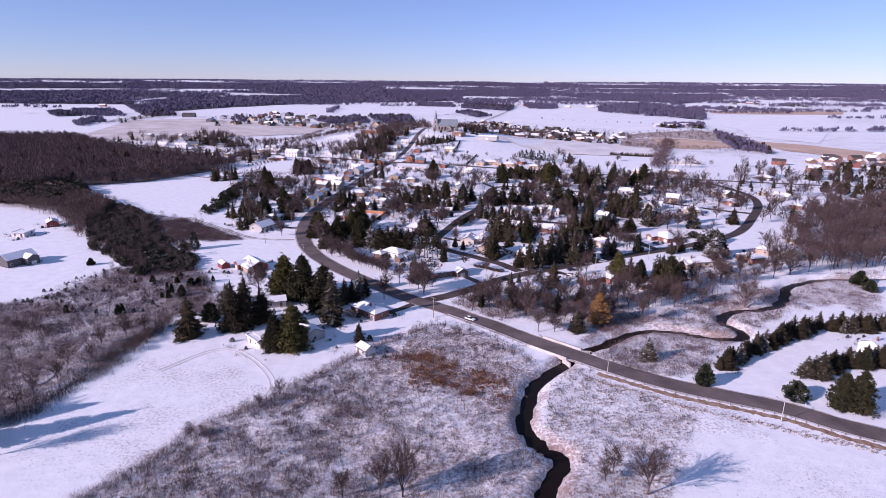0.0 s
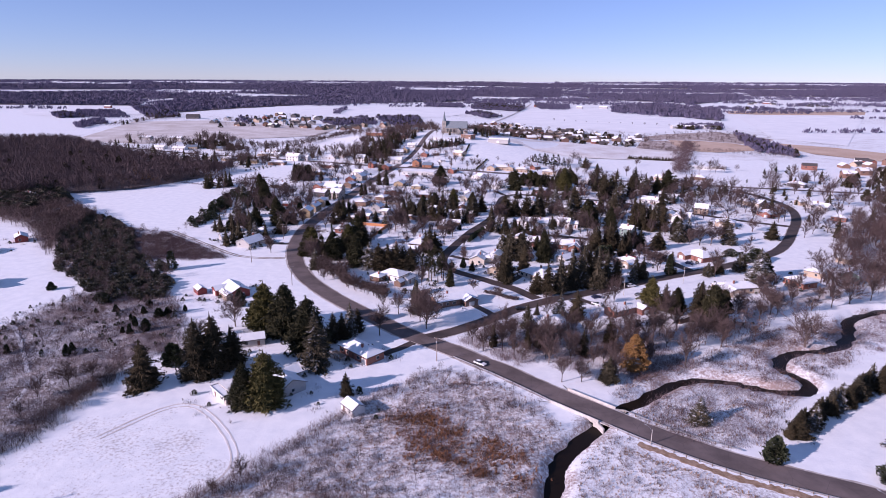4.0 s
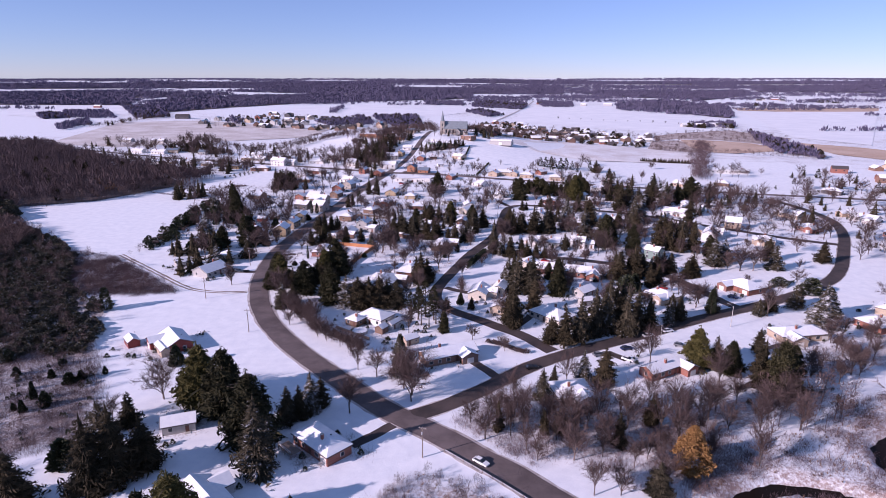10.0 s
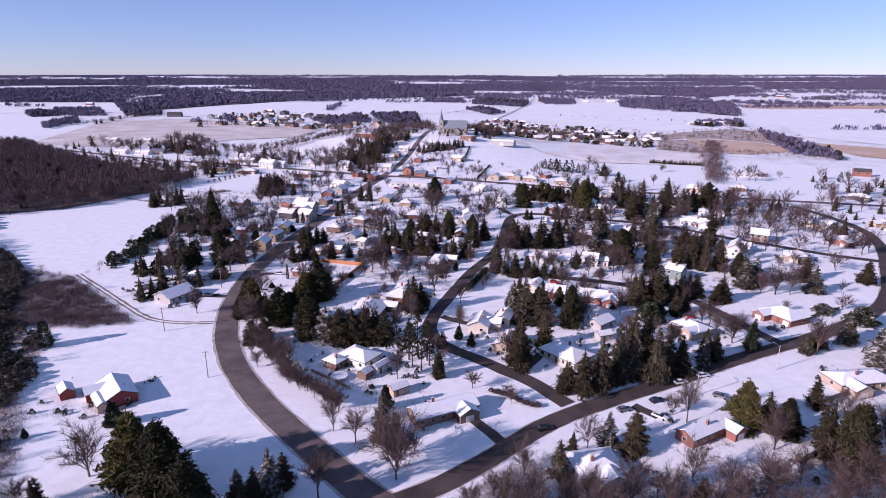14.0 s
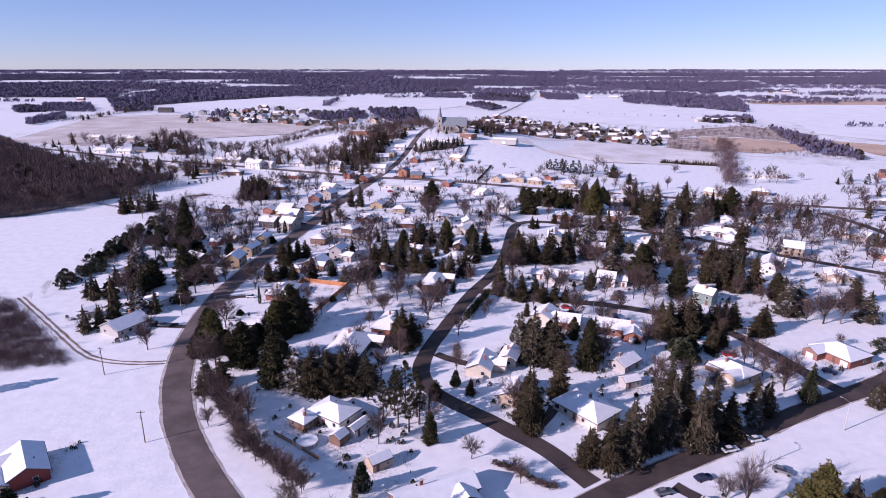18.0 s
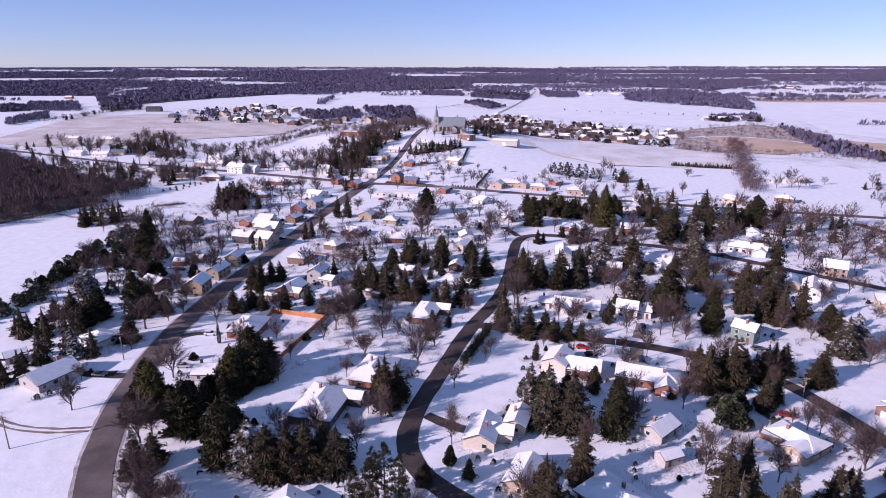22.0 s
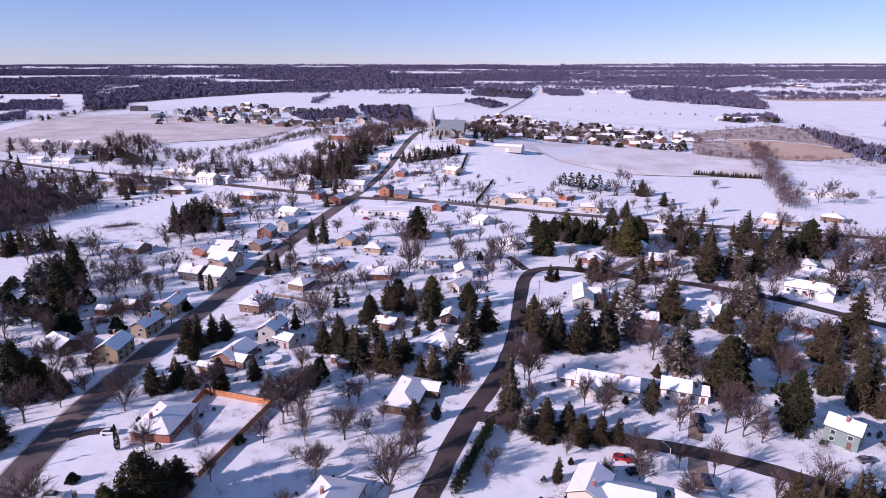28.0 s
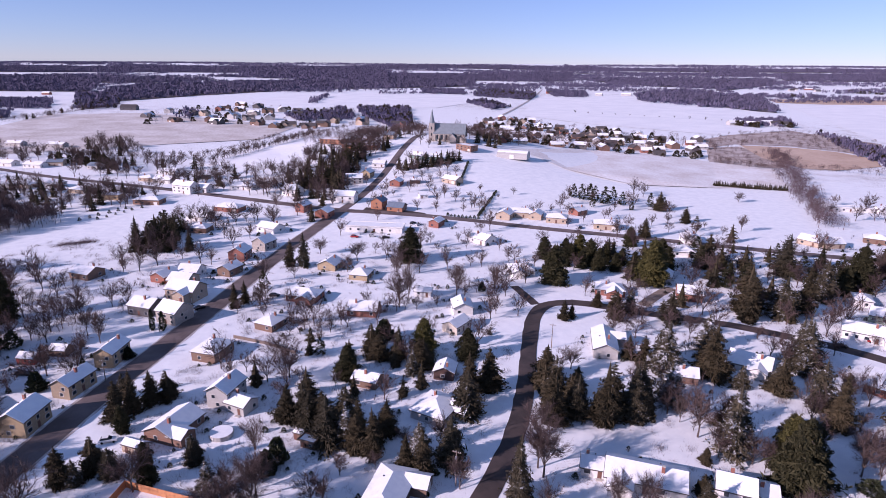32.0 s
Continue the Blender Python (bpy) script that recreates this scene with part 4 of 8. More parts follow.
plant_all(SPRUCES, 21, ((32.8, 480.1, 14.1, 7.6), (29.7, 482.7, 11.4, 5.8), (35.8, 548.3, 8.7, 5.2), (39.0, 549.9, 6.3, 3.9), (-91.0, 600.9, 14.8, 6.4), (-84.3, 601.6, 17.8, 7.5), (46.6, 479.1, 18.0, 9.4), (64.6, 514.1, 16.1, 10.1), (58.0, 513.5, 10.8, 6.7), (53.8, 517.1, 8.8, 5.7), (78.0, 505.9, 18.6, 13.0), (95.6, 497.3, 12.1, 9.7), (103.0, 488.7, 16.3, 9.9), (110.9, 512.3, 17.9, 13.3), (70.2, 466.4, 17.4, 9.6), (60.4, 460.6, 4.8, 3.8), (55.6, 448.5, 5.7, 4.6), (51.6, 563.9, 6.6, 5.3), (57.0, 551.7, 12.4, 9.3), (63.4, 556.3, 10.2, 8.1), (77.8, 549.5, 13.6, 9.2), (76.9, 557.6, 6.4, 5.1),))
plant_all(SPRUCES, 21, ((116.5, 619.4, 18.2, 11.7), (121.2, 615.7, 13.6, 8.3), (98.9, 671.7, 12.3, 7.8), (113.0, 563.7, 21.0, 15.2), (125.2, 559.2, 17.5, 14.0), (150.4, 610.6, 21.0, 14.6), (151.8, 579.2, 18.7, 13.1), (134.4, 709.5, 10.6, 8.4), (126.6, 740.7, 13.4, 10.7), (135.6, 562.9, 21.0, 9.6), (165.2, 612.0, 6.0, 4.8), (172.2, 610.7, 6.7, 5.3), (117.3, 525.1, 14.5, 11.6), (83.4, 526.4, 13.6, 10.7), (109.9, 554.8, 21.0, 10.9), (102.8, 478.4, 17.6, 9.2), (141.3, 494.1, 21.0, 12.3), (120.3, 475.6, 16.2, 11.3), (133.0, 476.5, 13.0, 10.4), (84.7, 499.8, 7.8, 6.3), (59.2, 488.5, 13.9, 10.9), (81.1, 504.6, 14.6, 11.6),))
plant_all(SPRUCES, 21, ((71.8, 476.3, 11.0, 8.8), (94.0, 494.4, 13.5, 8.7), (104.2, 348.4, 12.1, 6.4), (129.2, 350.2, 9.1, 7.3), (144.8, 359.1, 9.3, 7.5), (121.9, 344.7, 7.7, 6.2), (138.9, 426.8, 12.4, 9.9), (159.7, 411.9, 13.2, 10.6), (164.1, 428.7, 13.9, 10.1), (135.1, 430.9, 11.8, 9.4), (192.4, 426.6, 12.2, 9.8), (94.9, 281.1, 17.7, 9.7), (46.1, 224.9, 9.5, 7.5), (67.6, 201.6, 8.8, 7.0), (124.2, 191.8, 9.9, 7.9), (130.4, 196.2, 8.9, 7.0), (138.3, 200.8, 8.0, 6.4), (144.1, 200.2, 9.0, 7.2), (151.2, 201.7, 9.1, 7.3), (-24.0, 280.0, 15.7, 6.6), (27.3, 276.0, 8.3, 4.1),))
plant_all(SPRUCES, 21, ((37.7, 282.1, 10.8, 6.6), (44.1, 279.8, 13.4, 9.3), (84.9, 293.3, 12.6, 6.9), (105.6, 306.9, 9.8, 6.4), (53.0, 256.5, 10.7, 6.5), (143.6, 335.9, 18.1, 14.4), (142.0, 354.9, 11.0, 7.8), (119.6, 448.1, 17.7, 7.4), (114.8, 446.4, 19.8, 8.3), (111.1, 455.1, 21.0, 9.2), (126.9, 441.6, 19.4, 9.4), (119.8, 441.1, 17.9, 7.8), (109.3, 397.1, 12.5, 8.7), (87.5, 382.3, 12.3, 6.9), (67.9, 463.6, 21.0, 10.5), (63.8, 507.9, 18.2, 12.4), (15.2, 426.6, 10.2, 5.2), (20.5, 423.3, 13.6, 6.6), (39.4, 421.4, 9.6, 5.1), (-28.0, 378.9, 13.0, 7.0), (-175.3, 613.5, 19.6, 9.3),))
plant_all(SPRUCES, 21, ((22.7, 478.7, 18.2, 8.0), (30.1, 488.5, 9.0, 5.6), (62.2, 510.2, 17.1, 7.7), (67.1, 512.0, 16.4, 7.0), (78.2, 502.8, 17.2, 8.9), (11.9, 444.4, 16.6, 7.0), (97.5, 502.0, 10.1, 8.1), (111.4, 518.4, 16.6, 11.2), (-98.3, 442.7, 10.8, 8.6), (-91.9, 443.2, 9.8, 6.6), (-85.3, 440.9, 9.1, 7.3), (-99.0, 467.0, 12.8, 7.6), (-96.8, 471.0, 13.7, 6.5), (-93.5, 475.3, 11.3, 6.6), (-90.1, 478.7, 9.5, 6.8), (-69.1, 450.0, 8.9, 5.7), (-61.2, 440.1, 9.0, 6.4), (-46.4, 469.3, 14.1, 8), (-40.2, 466.2, 12.9, 8.7), (-30.2, 463.5, 12.7, 7.4), (-24.9, 456.6, 13.8, 6.5), (-22.2, 458.3, 13.9, 6.5),))
plant_all(SPRUCES, 21, ((-41.3, 500.2, 9.5, 6.0), (53.3, 321.2, 21.0, 8.8), (59.8, 324.3, 20.1, 8.9), (66.5, 327.6, 17.2, 9.1), (71.2, 327.9, 12.7, 7.9), (63.6, 339.8, 15.9, 8.6), (57.3, 336.1, 19.1, 8.4), (83.3, 337.8, 12.1, 7.2), (88.0, 341.4, 8.7, 6.1), (102.3, 345.8, 13.8, 6.3), (16.3, 330.3, 16.4, 10.5), (74.8, 390.8, 19.0, 12.8), (80.8, 391.2, 18.2, 11.2), (102.0, 401.6, 11.1, 8.9), (129.8, 416.6, 14.9, 12.0), (136.2, 420.6, 13.6, 10.9), (111.5, 396.3, 12.4, 9.8),))
plant_all(PINES, 22, ((-62.4, 202.3, 18.7, 14.9), (-68.7, 200.8, 14.9, 10.7), (-59.7, 240.1, 22.0, 17.6), (-72.2, 253.5, 22.0, 17.6), (-82.4, 259.5, 20.5, 16.4), (-165.7, 499.2, 22.0, 13.8), (-147.4, 430.2, 13.6, 10.9), (-134.5, 433.3, 20.4, 11.9), (-131.7, 438.2, 12.8, 9.7), (-164.3, 620.5, 16.6, 13.3), (-94.2, 369.0, 16.6, 12.7), (-69.6, 385.6, 20.1, 15.8), (-73.8, 380.0, 16.1, 10.8), (-64.1, 353.3, 14.9, 12.0), (-62.8, 345.7, 18.9, 12.9), (-77.5, 357.2, 16.9, 13.5), (-91.6, 366.5, 17.1, 12.1), (15.9, 382.1, 6.8, 5.4), (-39.9, 496.0, 12.3, 9.8), (-1.8, 512.3, 12.0, 9.6), (-17.1, 515.1, 14.3, 10.3), (36.9, 590.1, 19.6, 15.7),))
plant_all(PINES, 22, ((-33.2, 615.2, 19.1, 15.3), (35.5, 626.5, 12.6, 10.1), (54.0, 628.4, 14.2, 11.4), (58.2, 619.9, 13.9, 11.1), (47.5, 632.4, 10.4, 8.3), (81.0, 454.4, 18.7, 14.9), (82.8, 596.5, 22.0, 17.2), (86.1, 653.9, 11.8, 9.4), (175.6, 594.6, 22.0, 17.6), (164.0, 586.8, 13.7, 10.9), (81.4, 592.7, 20.7, 15.8), (93.0, 619.3, 15.5, 12.4), (85.4, 469.3, 10.7, 8.6), (150.1, 344.3, 14.1, 11.3), (114.4, 400.9, 7.2, 5.8), (99.0, 277.4, 19.0, 15.2), (119.3, 171.8, 12.5, 10.0), (123.9, 170.5, 13.9, 10.3), (78.9, 294.4, 15.6, 12.0), (88.9, 290.6, 12.5, 9.8), (107.9, 287.6, 13.1, 9.6), (90.3, 433.9, 19.0, 10.6),))
plant_all(PINES, 22, ((81.7, 461.2, 15.5, 10.3), (133.6, 434.1, 13.1, 9.0), (-179.7, 528.4, 22.0, 10.4), (78.0, 450.8, 20.6, 14.4), (-133.1, 136.1, 18.0, 10.8), (-145.1, 140.7, 16.7, 11.1), (38.9, 363.3, 19.1, 9.8),))
plant_all(BARES, 17, ((-95.2, 260.5, 16.6, 11.5), (-104.1, 248.1, 8.6, 6.0), (-124.4, 421.7, 15.1, 13.6), (-100.1, 429.5, 13.4, 11.6), (-123.1, 434.1, 9.8, 6.0), (-196.4, 500.2, 11.9, 10.7), (-135.3, 467.3, 7.4, 6.7), (-117.5, 437.9, 8.3, 6.1), (-95.9, 386.3, 13.5, 11.7), (-83.2, 409.8, 10.7, 7.9), (-71.6, 415.2, 7.5, 4.5), (-88.1, 351.9, 14.1, 12.0), (-116.2, 365.9, 10.9, 8.4), (-124.3, 382.9, 6.6, 4.6), (-86.7, 355.7, 10.7, 9.6), (-24.7, 315.7, 11.9, 6.2), (-29.8, 369.8, 6.6, 5.5), (-18.3, 399.8, 17.0, 13.7), (-13.7, 414.0, 11.9, 8.9), (-33.5, 419.8, 11.6, 10.3), (-52.1, 426.1, 14.9, 13.4), (-48.6, 432.9, 12.7, 11.4),))
plant_all(BARES, 17, ((-61.7, 386.4, 10.3, 6.0), (18.2, 451.7, 17.0, 11.4), (45.1, 366.5, 11.3, 6.3), (98.4, 352.0, 11.8, 10.6), (96.0, 361.3, 9.1, 6.9), (0.4, 311.1, 7.0, 6.0), (11.3, 307.0, 4.6, 4.1), (17.2, 455.2, 15.4, 9.6), (-38.5, 409.7, 6.9, 5.5), (-27.8, 421.4, 8.5, 4.2), (-31.7, 448.6, 6.3, 4.7), (-23.5, 451.9, 5.2, 4.1), (32.8, 507.6, 9.1, 8.2), (-36.3, 439.2, 8.6, 7.5), (-17.1, 460.7, 6.7, 4.3), (-30.9, 554.7, 17.0, 12.4), (-28.0, 563.9, 17.0, 8.5), (-7.8, 570.6, 14.5, 10.7), (8.8, 573.7, 15.2, 7.6), (-60.1, 612.5, 11.6, 10.4), (-61.4, 595.7, 9.7, 7.8), (-81.4, 621.7, 9.7, 8.5),))
plant_all(BARES, 17, ((62.2, 471.8, 16.0, 9.8), (59.6, 478.8, 11.0, 5.5), (105.9, 536.7, 5.6, 5.0), (117.1, 500.7, 7.7, 6.9), (100.3, 462.1, 12.8, 8.5), (100.5, 455.9, 14.0, 7.0), (80.5, 535.0, 11.0, 7.2), (161.8, 690.3, 12.0, 6.8), (194.3, 775.9, 8.3, 7.5), (134.5, 562.8, 9.7, 8.7), (113.4, 493.4, 9.4, 8.2), (109.5, 478.9, 6.3, 5.7), (160.7, 390.3, 7.8, 7.0), (157.8, 424.0, 10.1, 9.1), (220.5, 477.6, 14.0, 11.3), (128.1, 259.6, 16.2, 14.6), (150.3, 297.8, 7.4, 6.7), (134.8, 305.5, 9.0, 8.1), (161.8, 303.2, 13.3, 8.7), (172.9, 308.6, 15.0, 11.8), (185.9, 314.3, 16.7, 9.0), (63.2, 295.4, 16.0, 8.0),))
plant_all(BARES, 17, ((223.9, 327.2, 17.0, 15.3), (235.2, 333.2, 17.0, 15.3), (207.6, 325.8, 17.0, 15.3), (200.4, 335.6, 17.0, 14.4), (39.9, 134.8, 9.7, 6.4), (46.6, 126.7, 13.8, 10.7), (37.1, 131.4, 5.6, 4.2), (-13.4, 122.4, 17.0, 9.2), (-18.7, 122.1, 12.8, 7.2), (-27.8, 121.6, 8.4, 5.9), (-75.1, 143.9, 4.8, 4.3), (-56.9, 167.4, 7.2, 3.6), (-61.2, 160.6, 5.1, 2.6), (-31.4, 279.4, 11.3, 8.1), (-18.5, 268.5, 16.3, 14.3), (-21.3, 272.1, 15.1, 10.5), (0.4, 253.6, 8.5, 7.4), (30.7, 223.9, 11.7, 6.6), (37.2, 224.3, 9.4, 6.6), (23.0, 253.6, 9.1, 7.4), (4.6, 245.6, 10.1, 8.4), (-18.1, 264.3, 17.0, 9.4),))
plant_all(BARES, 17, ((-31.3, 282.4, 14.3, 8.8), (-38.7, 284.1, 14.0, 7.0), (-25.9, 276.4, 5.8, 3.9), (-14.7, 275.2, 6.6, 3.3), (32.0, 281.0, 12.3, 6.2), (12.4, 302.2, 6.4, 4.4), (-35.8, 256.3, 13.8, 9.0), (5.9, 259.6, 7.3, 5.6), (60.5, 299.6, 7.2, 6.0), (59.6, 254.9, 17.0, 10.0), (70.6, 259.7, 17.0, 10.9), (45.7, 254.0, 15.9, 8.0), (125.4, 343.8, 16.6, 8.3), (99.6, 272.8, 12.4, 8.8), (74.4, 254.9, 10.0, 7.3), (83.1, 254.5, 12.2, 7.9), (95.5, 256.3, 13.0, 8.6), (70.4, 429.6, 17.0, 8.7), (74.8, 428.4, 17.0, 8.7), (62.2, 377.9, 13.5, 6.8), (45.8, 370.2, 10.0, 5.0), (78.6, 425.7, 9.5, 7.3),))
plant_all(BARES, 17, ((33.9, 441.2, 10.9, 6.6), (41.4, 443.1, 9.5, 6.7), (97.2, 401.7, 8.5, 7.5), (-119.7, 430.0, 7.2, 6.5), (-51.1, 441.6, 10.4, 8.1), (-52.2, 430.1, 15.4, 9.0), (-44.3, 411.1, 4.0, 3.5), (-120.6, 405.1, 7.2, 6.5), (-132.6, 512.5, 13.3, 7.2), (-140.5, 517.5, 12.6, 7.3), (70.7, 475.1, 12.1, 7.5), (97.4, 457.9, 14.3, 8.6), (-53.8, 443.4, 8.6, 7.7), (-57.8, 441.7, 7.5, 6.3), (-64.6, 503.4, 11.3, 8.9), (-87.4, 548.9, 10.9, 7.7), (-126.0, 130.3, 15.7, 8.7), (-136.6, 148.4, 11.9, 8.1), (58.2, 348.3, 13.3, 9.7), (64.3, 379.3, 8.4, 6.3), (101.2, 356.9, 11.2, 10.0), (44.7, 363.7, 13.0, 6.5),))
plant_all(BARES, 17, ((-140.0, 455.0, 11.0, 8.0), (-127.0, 447.0, 10.0, 7.0), (-132.0, 462.0, 9.0, 7.0), (-152.0, 472.0, 12.0, 8.0), (-121.0, 448.0, 9.0, 7.0), (-131.0, 444.0, 9.0, 7.0), (-126.0, 457.0, 8.0, 6.0), (-138.0, 492.0, 10.0, 8.0), (-128.0, 489.0, 9.0, 7.0)))
plant_all(BARES, 17, ((95.2, 398.1, 10.4, 9.4), (140.0, 407.4, 15.1, 13.6), (147.1, 407.9, 13.6, 12.2),))
plant_all(PINES[:3], 14, ((45, 616, 11, 8), (53, 613, 10, 8), (61, 611, 12, 9), (69, 610, 10, 8), (77, 607, 12, 9), (84.5, 605, 10, 8), (95, 614, 13, 9), (49, 625, 10, 8), (66, 622, 11, 8), (74, 620, 9, 7), (90, 622, 11, 8)))
plant_all(CEDARS, 12, ((-156.7, 330.6, 11.0, 6.2), (-120.1, 525.0, 8.8, 2.5), (-116.3, 525.3, 8.0, 2.8), (-91.5, 411.5, 8.2, 1.6), (-90.4, 411.5, 8.9, 1.6), (102.2, 345.0, 12.0, 4.3), (-90.2, 410.9, 9.0, 2.9),))
plant_all(JUNIPERS, 8, ((-103.8, 226.2, 8.0, 8.6), (-102.1, 282.8, 7.8, 5.4), (-144.9, 230.1, 4.5, 3.0), (-197.5, 296.1, 3.9, 4.2), (-151.5, 271.6, 3.5, 3.0), (-162.2, 281.9, 4.8, 4.4), (-133.0, 250.0, 4.3, 2.4), (-135.3, 257.8, 4.4, 2.5), (-128.6, 253.7, 5.4, 3.9), (-130.7, 268.0, 4.0, 4.7), (-128.4, 270.7, 3.5, 3.2), (-141.8, 280.6, 2.4, 3.3), (-159.1, 269.7, 2.4, 1.7), (-140.3, 263.5, 2.9, 1.8), (-136.5, 250.9, 2.7, 1.9), (-139.1, 271.2, 3.2, 2.6), (-123.0, 275.1, 3.0, 1.9), (-167.2, 230.0, 3.7, 2.5), (-145.5, 234.0, 3.4, 2.5), (-185.6, 496.0, 8.0, 7.0), (-177.6, 492.8, 8.0, 6.3), (-169.8, 489.7, 8.0, 5.6),))
plant_all(JUNIPERS, 8, ((-165.0, 488.2, 7.9, 5.6), (-151.6, 478.2, 8.0, 13.7), (-193.7, 462.0, 5.8, 5.6), (-195.3, 471.1, 5.3, 5.8), (-193.5, 474.4, 5.7, 5.9), (-191.8, 478.8, 7.4, 6.0), (-190.2, 482.3, 8.0, 4.9), (-190.9, 489.3, 6.9, 5.0), (-132.3, 480.2, 6.4, 6.0), (-116.4, 502.6, 4.1, 4.6), (-79.4, 376.5, 6.8, 7.4), (-83.2, 370.8, 8.0, 7.8), (-88.6, 369.9, 7.0, 6.4), (-79.2, 368.8, 5.8, 6.3), (-5.2, 348.0, 5.6, 3.3), (-32.4, 524.5, 8.0, 8.0), (3.2, 576.5, 4.6, 3.7), (96.1, 451.6, 3.9, 5.9), (150.3, 386.2, 3.9, 9.8), (158.6, 373.7, 8.0, 12.4), (200.7, 295.4, 7.3, 8.5), (199.6, 285.1, 5.7, 6.9),))
plant_all(JUNIPERS, 8, ((81.6, 184.2, 7.6, 6.5), (107.8, 176.9, 5.9, 8.9), (-25.7, 297.0, 8.0, 4.3), (73.4, 373.8, 7.5, 8.1), (72.3, 379.2, 4.4, 5.6), (78.1, 378.2, 6.6, 6.5), (-149.2, 424.0, 8.0, 11.5), (-48.4, 452.4, 7.3, 5.8), (-49.8, 447.9, 6.6, 5.6), (73.3, 370.1, 8.0, 9.6),))
SLIM_PINES = [tree_kind("pine_tree", "slim dark pine with a bare lower trunk", "tree", pine_limbs(s + 3, 14, 2.2), pine_tris(s + 35, 14, 2.5, 80, 0.34, 26), BARK, PINE, (14, 5.2)) for s in range(2)]
plant_all(SLIM_PINES, 18, ((-22.3, 329.8, 15, 5.5), (-20.5, 324.0, 14, 5.0), (-18.0, 326.2, 16, 6.0), (-19.5, 332.8, 17, 6.0), (-14.7, 325.9, 15, 5.0), (-15.8, 329.6, 16, 5.5), (-22.7, 335.4, 14, 5.0), (-25.1, 326.6, 14, 5.5), (-17.2, 322.0, 14, 4.6), (-24.6, 331.6, 15, 5.0)))
plant_all([LARCH], 16, ((56.7, 234.1, 14.0, 10.5),))

# ---------------------------------------------------------------- houses
def gable_prism(L, W, h, rise):
    bm = bmesh.new()
    v = [bm.verts.new(c) for c in ((-L / 2, -W / 2, 0), (L / 2, -W / 2, 0), (L / 2, W / 2, 0), (-L / 2, W / 2, 0),
                                   (-L / 2, -W / 2, h), (L / 2, -W / 2, h), (L / 2, W / 2, h), (-L / 2, W / 2, h), (-L / 2, 0, h + rise), (L / 2, 0, h + rise))]
    for f in ((0, 1, 5, 4), (2, 3, 7, 6), (0, 4, 8, 7, 3), (1, 2, 6, 9, 5), (3, 2, 1, 0)):
        bm.faces.new([v[i] for i in f])
    if rise == 0:
        bm.faces.new([v[i] for i in (4, 5, 6, 7)])
    return bm


def roof_shell(L, W, h, rise, kind, over, lo, hi):
    """The roof's slab between heights lo and hi over the plane of its slopes."""
    a, b = L / 2 + over, W / 2 + over
    drop = rise * over / (W / 2)
    run = min(W / 2, L / 2 - 0.2) if kind == "hip" else 0.0
    bm = bmesh.new()

    def layer(d):
        e, t = h - drop + d, h + rise + d
        if kind == "flat":
            return [bm.verts.new(c) for c in ((-a, -b, h + d), (a, -b, h + d), (a, b, h + d), (-a, b, h + d))]
        x = L / 2 - run if kind == "hip" else a
        return [bm.verts.new(c) for c in ((-a, -b, e), (a, -b, e), (a, b, e), (-a, b, e), (-x, 0, t), (x, 0, t))]

    u, d = layer(hi), layer(lo)
    if kind == "flat":
        faces = [(0, 1, 2, 3)]
        rim = [(0, 1), (1, 2), (2, 3), (3, 0)]
    else:
        faces = [(0, 1, 5, 4), (2, 3, 4, 5)]
        rim = [(0, 1), (2, 3)]
        if kind == "hip":
            faces += [(1, 2, 5), (3, 0, 4)]
            rim += [(1, 2), (3, 0)]
        else:
            rim += [(1, 5), (5, 2), (3, 4), (4, 0)]
    for f in faces:
        bm.faces.new([u[i] for i in f])
        bm.faces.new([d[i] for i in reversed(f)])
    for i, j in rim:
        bm.faces.new([u[j], u[i], d[i], d[j]])
    bmesh.ops.recalc_face_normals(bm, faces=bm.faces[:])
    return bm


def window(parent, x, y, z, w, h, turn):
    if parent.matrix_basis.translation.y > 640:
        return box("window", w, 0.1, h, GLASS, parent, x, y, z, turn)
    fr = box("window", w + 0.16, 0.1, h + 0.16, TRIM, parent, x, y, z - 0.08, turn)
    box("pane", w, 0.06, h, GLASS, fr, 0, -0.035, 0.08)
    return fr


house_count = 0
WORDS = {"hip": "hip roof", "gable": "gable roof", "flat": "flat roof"}


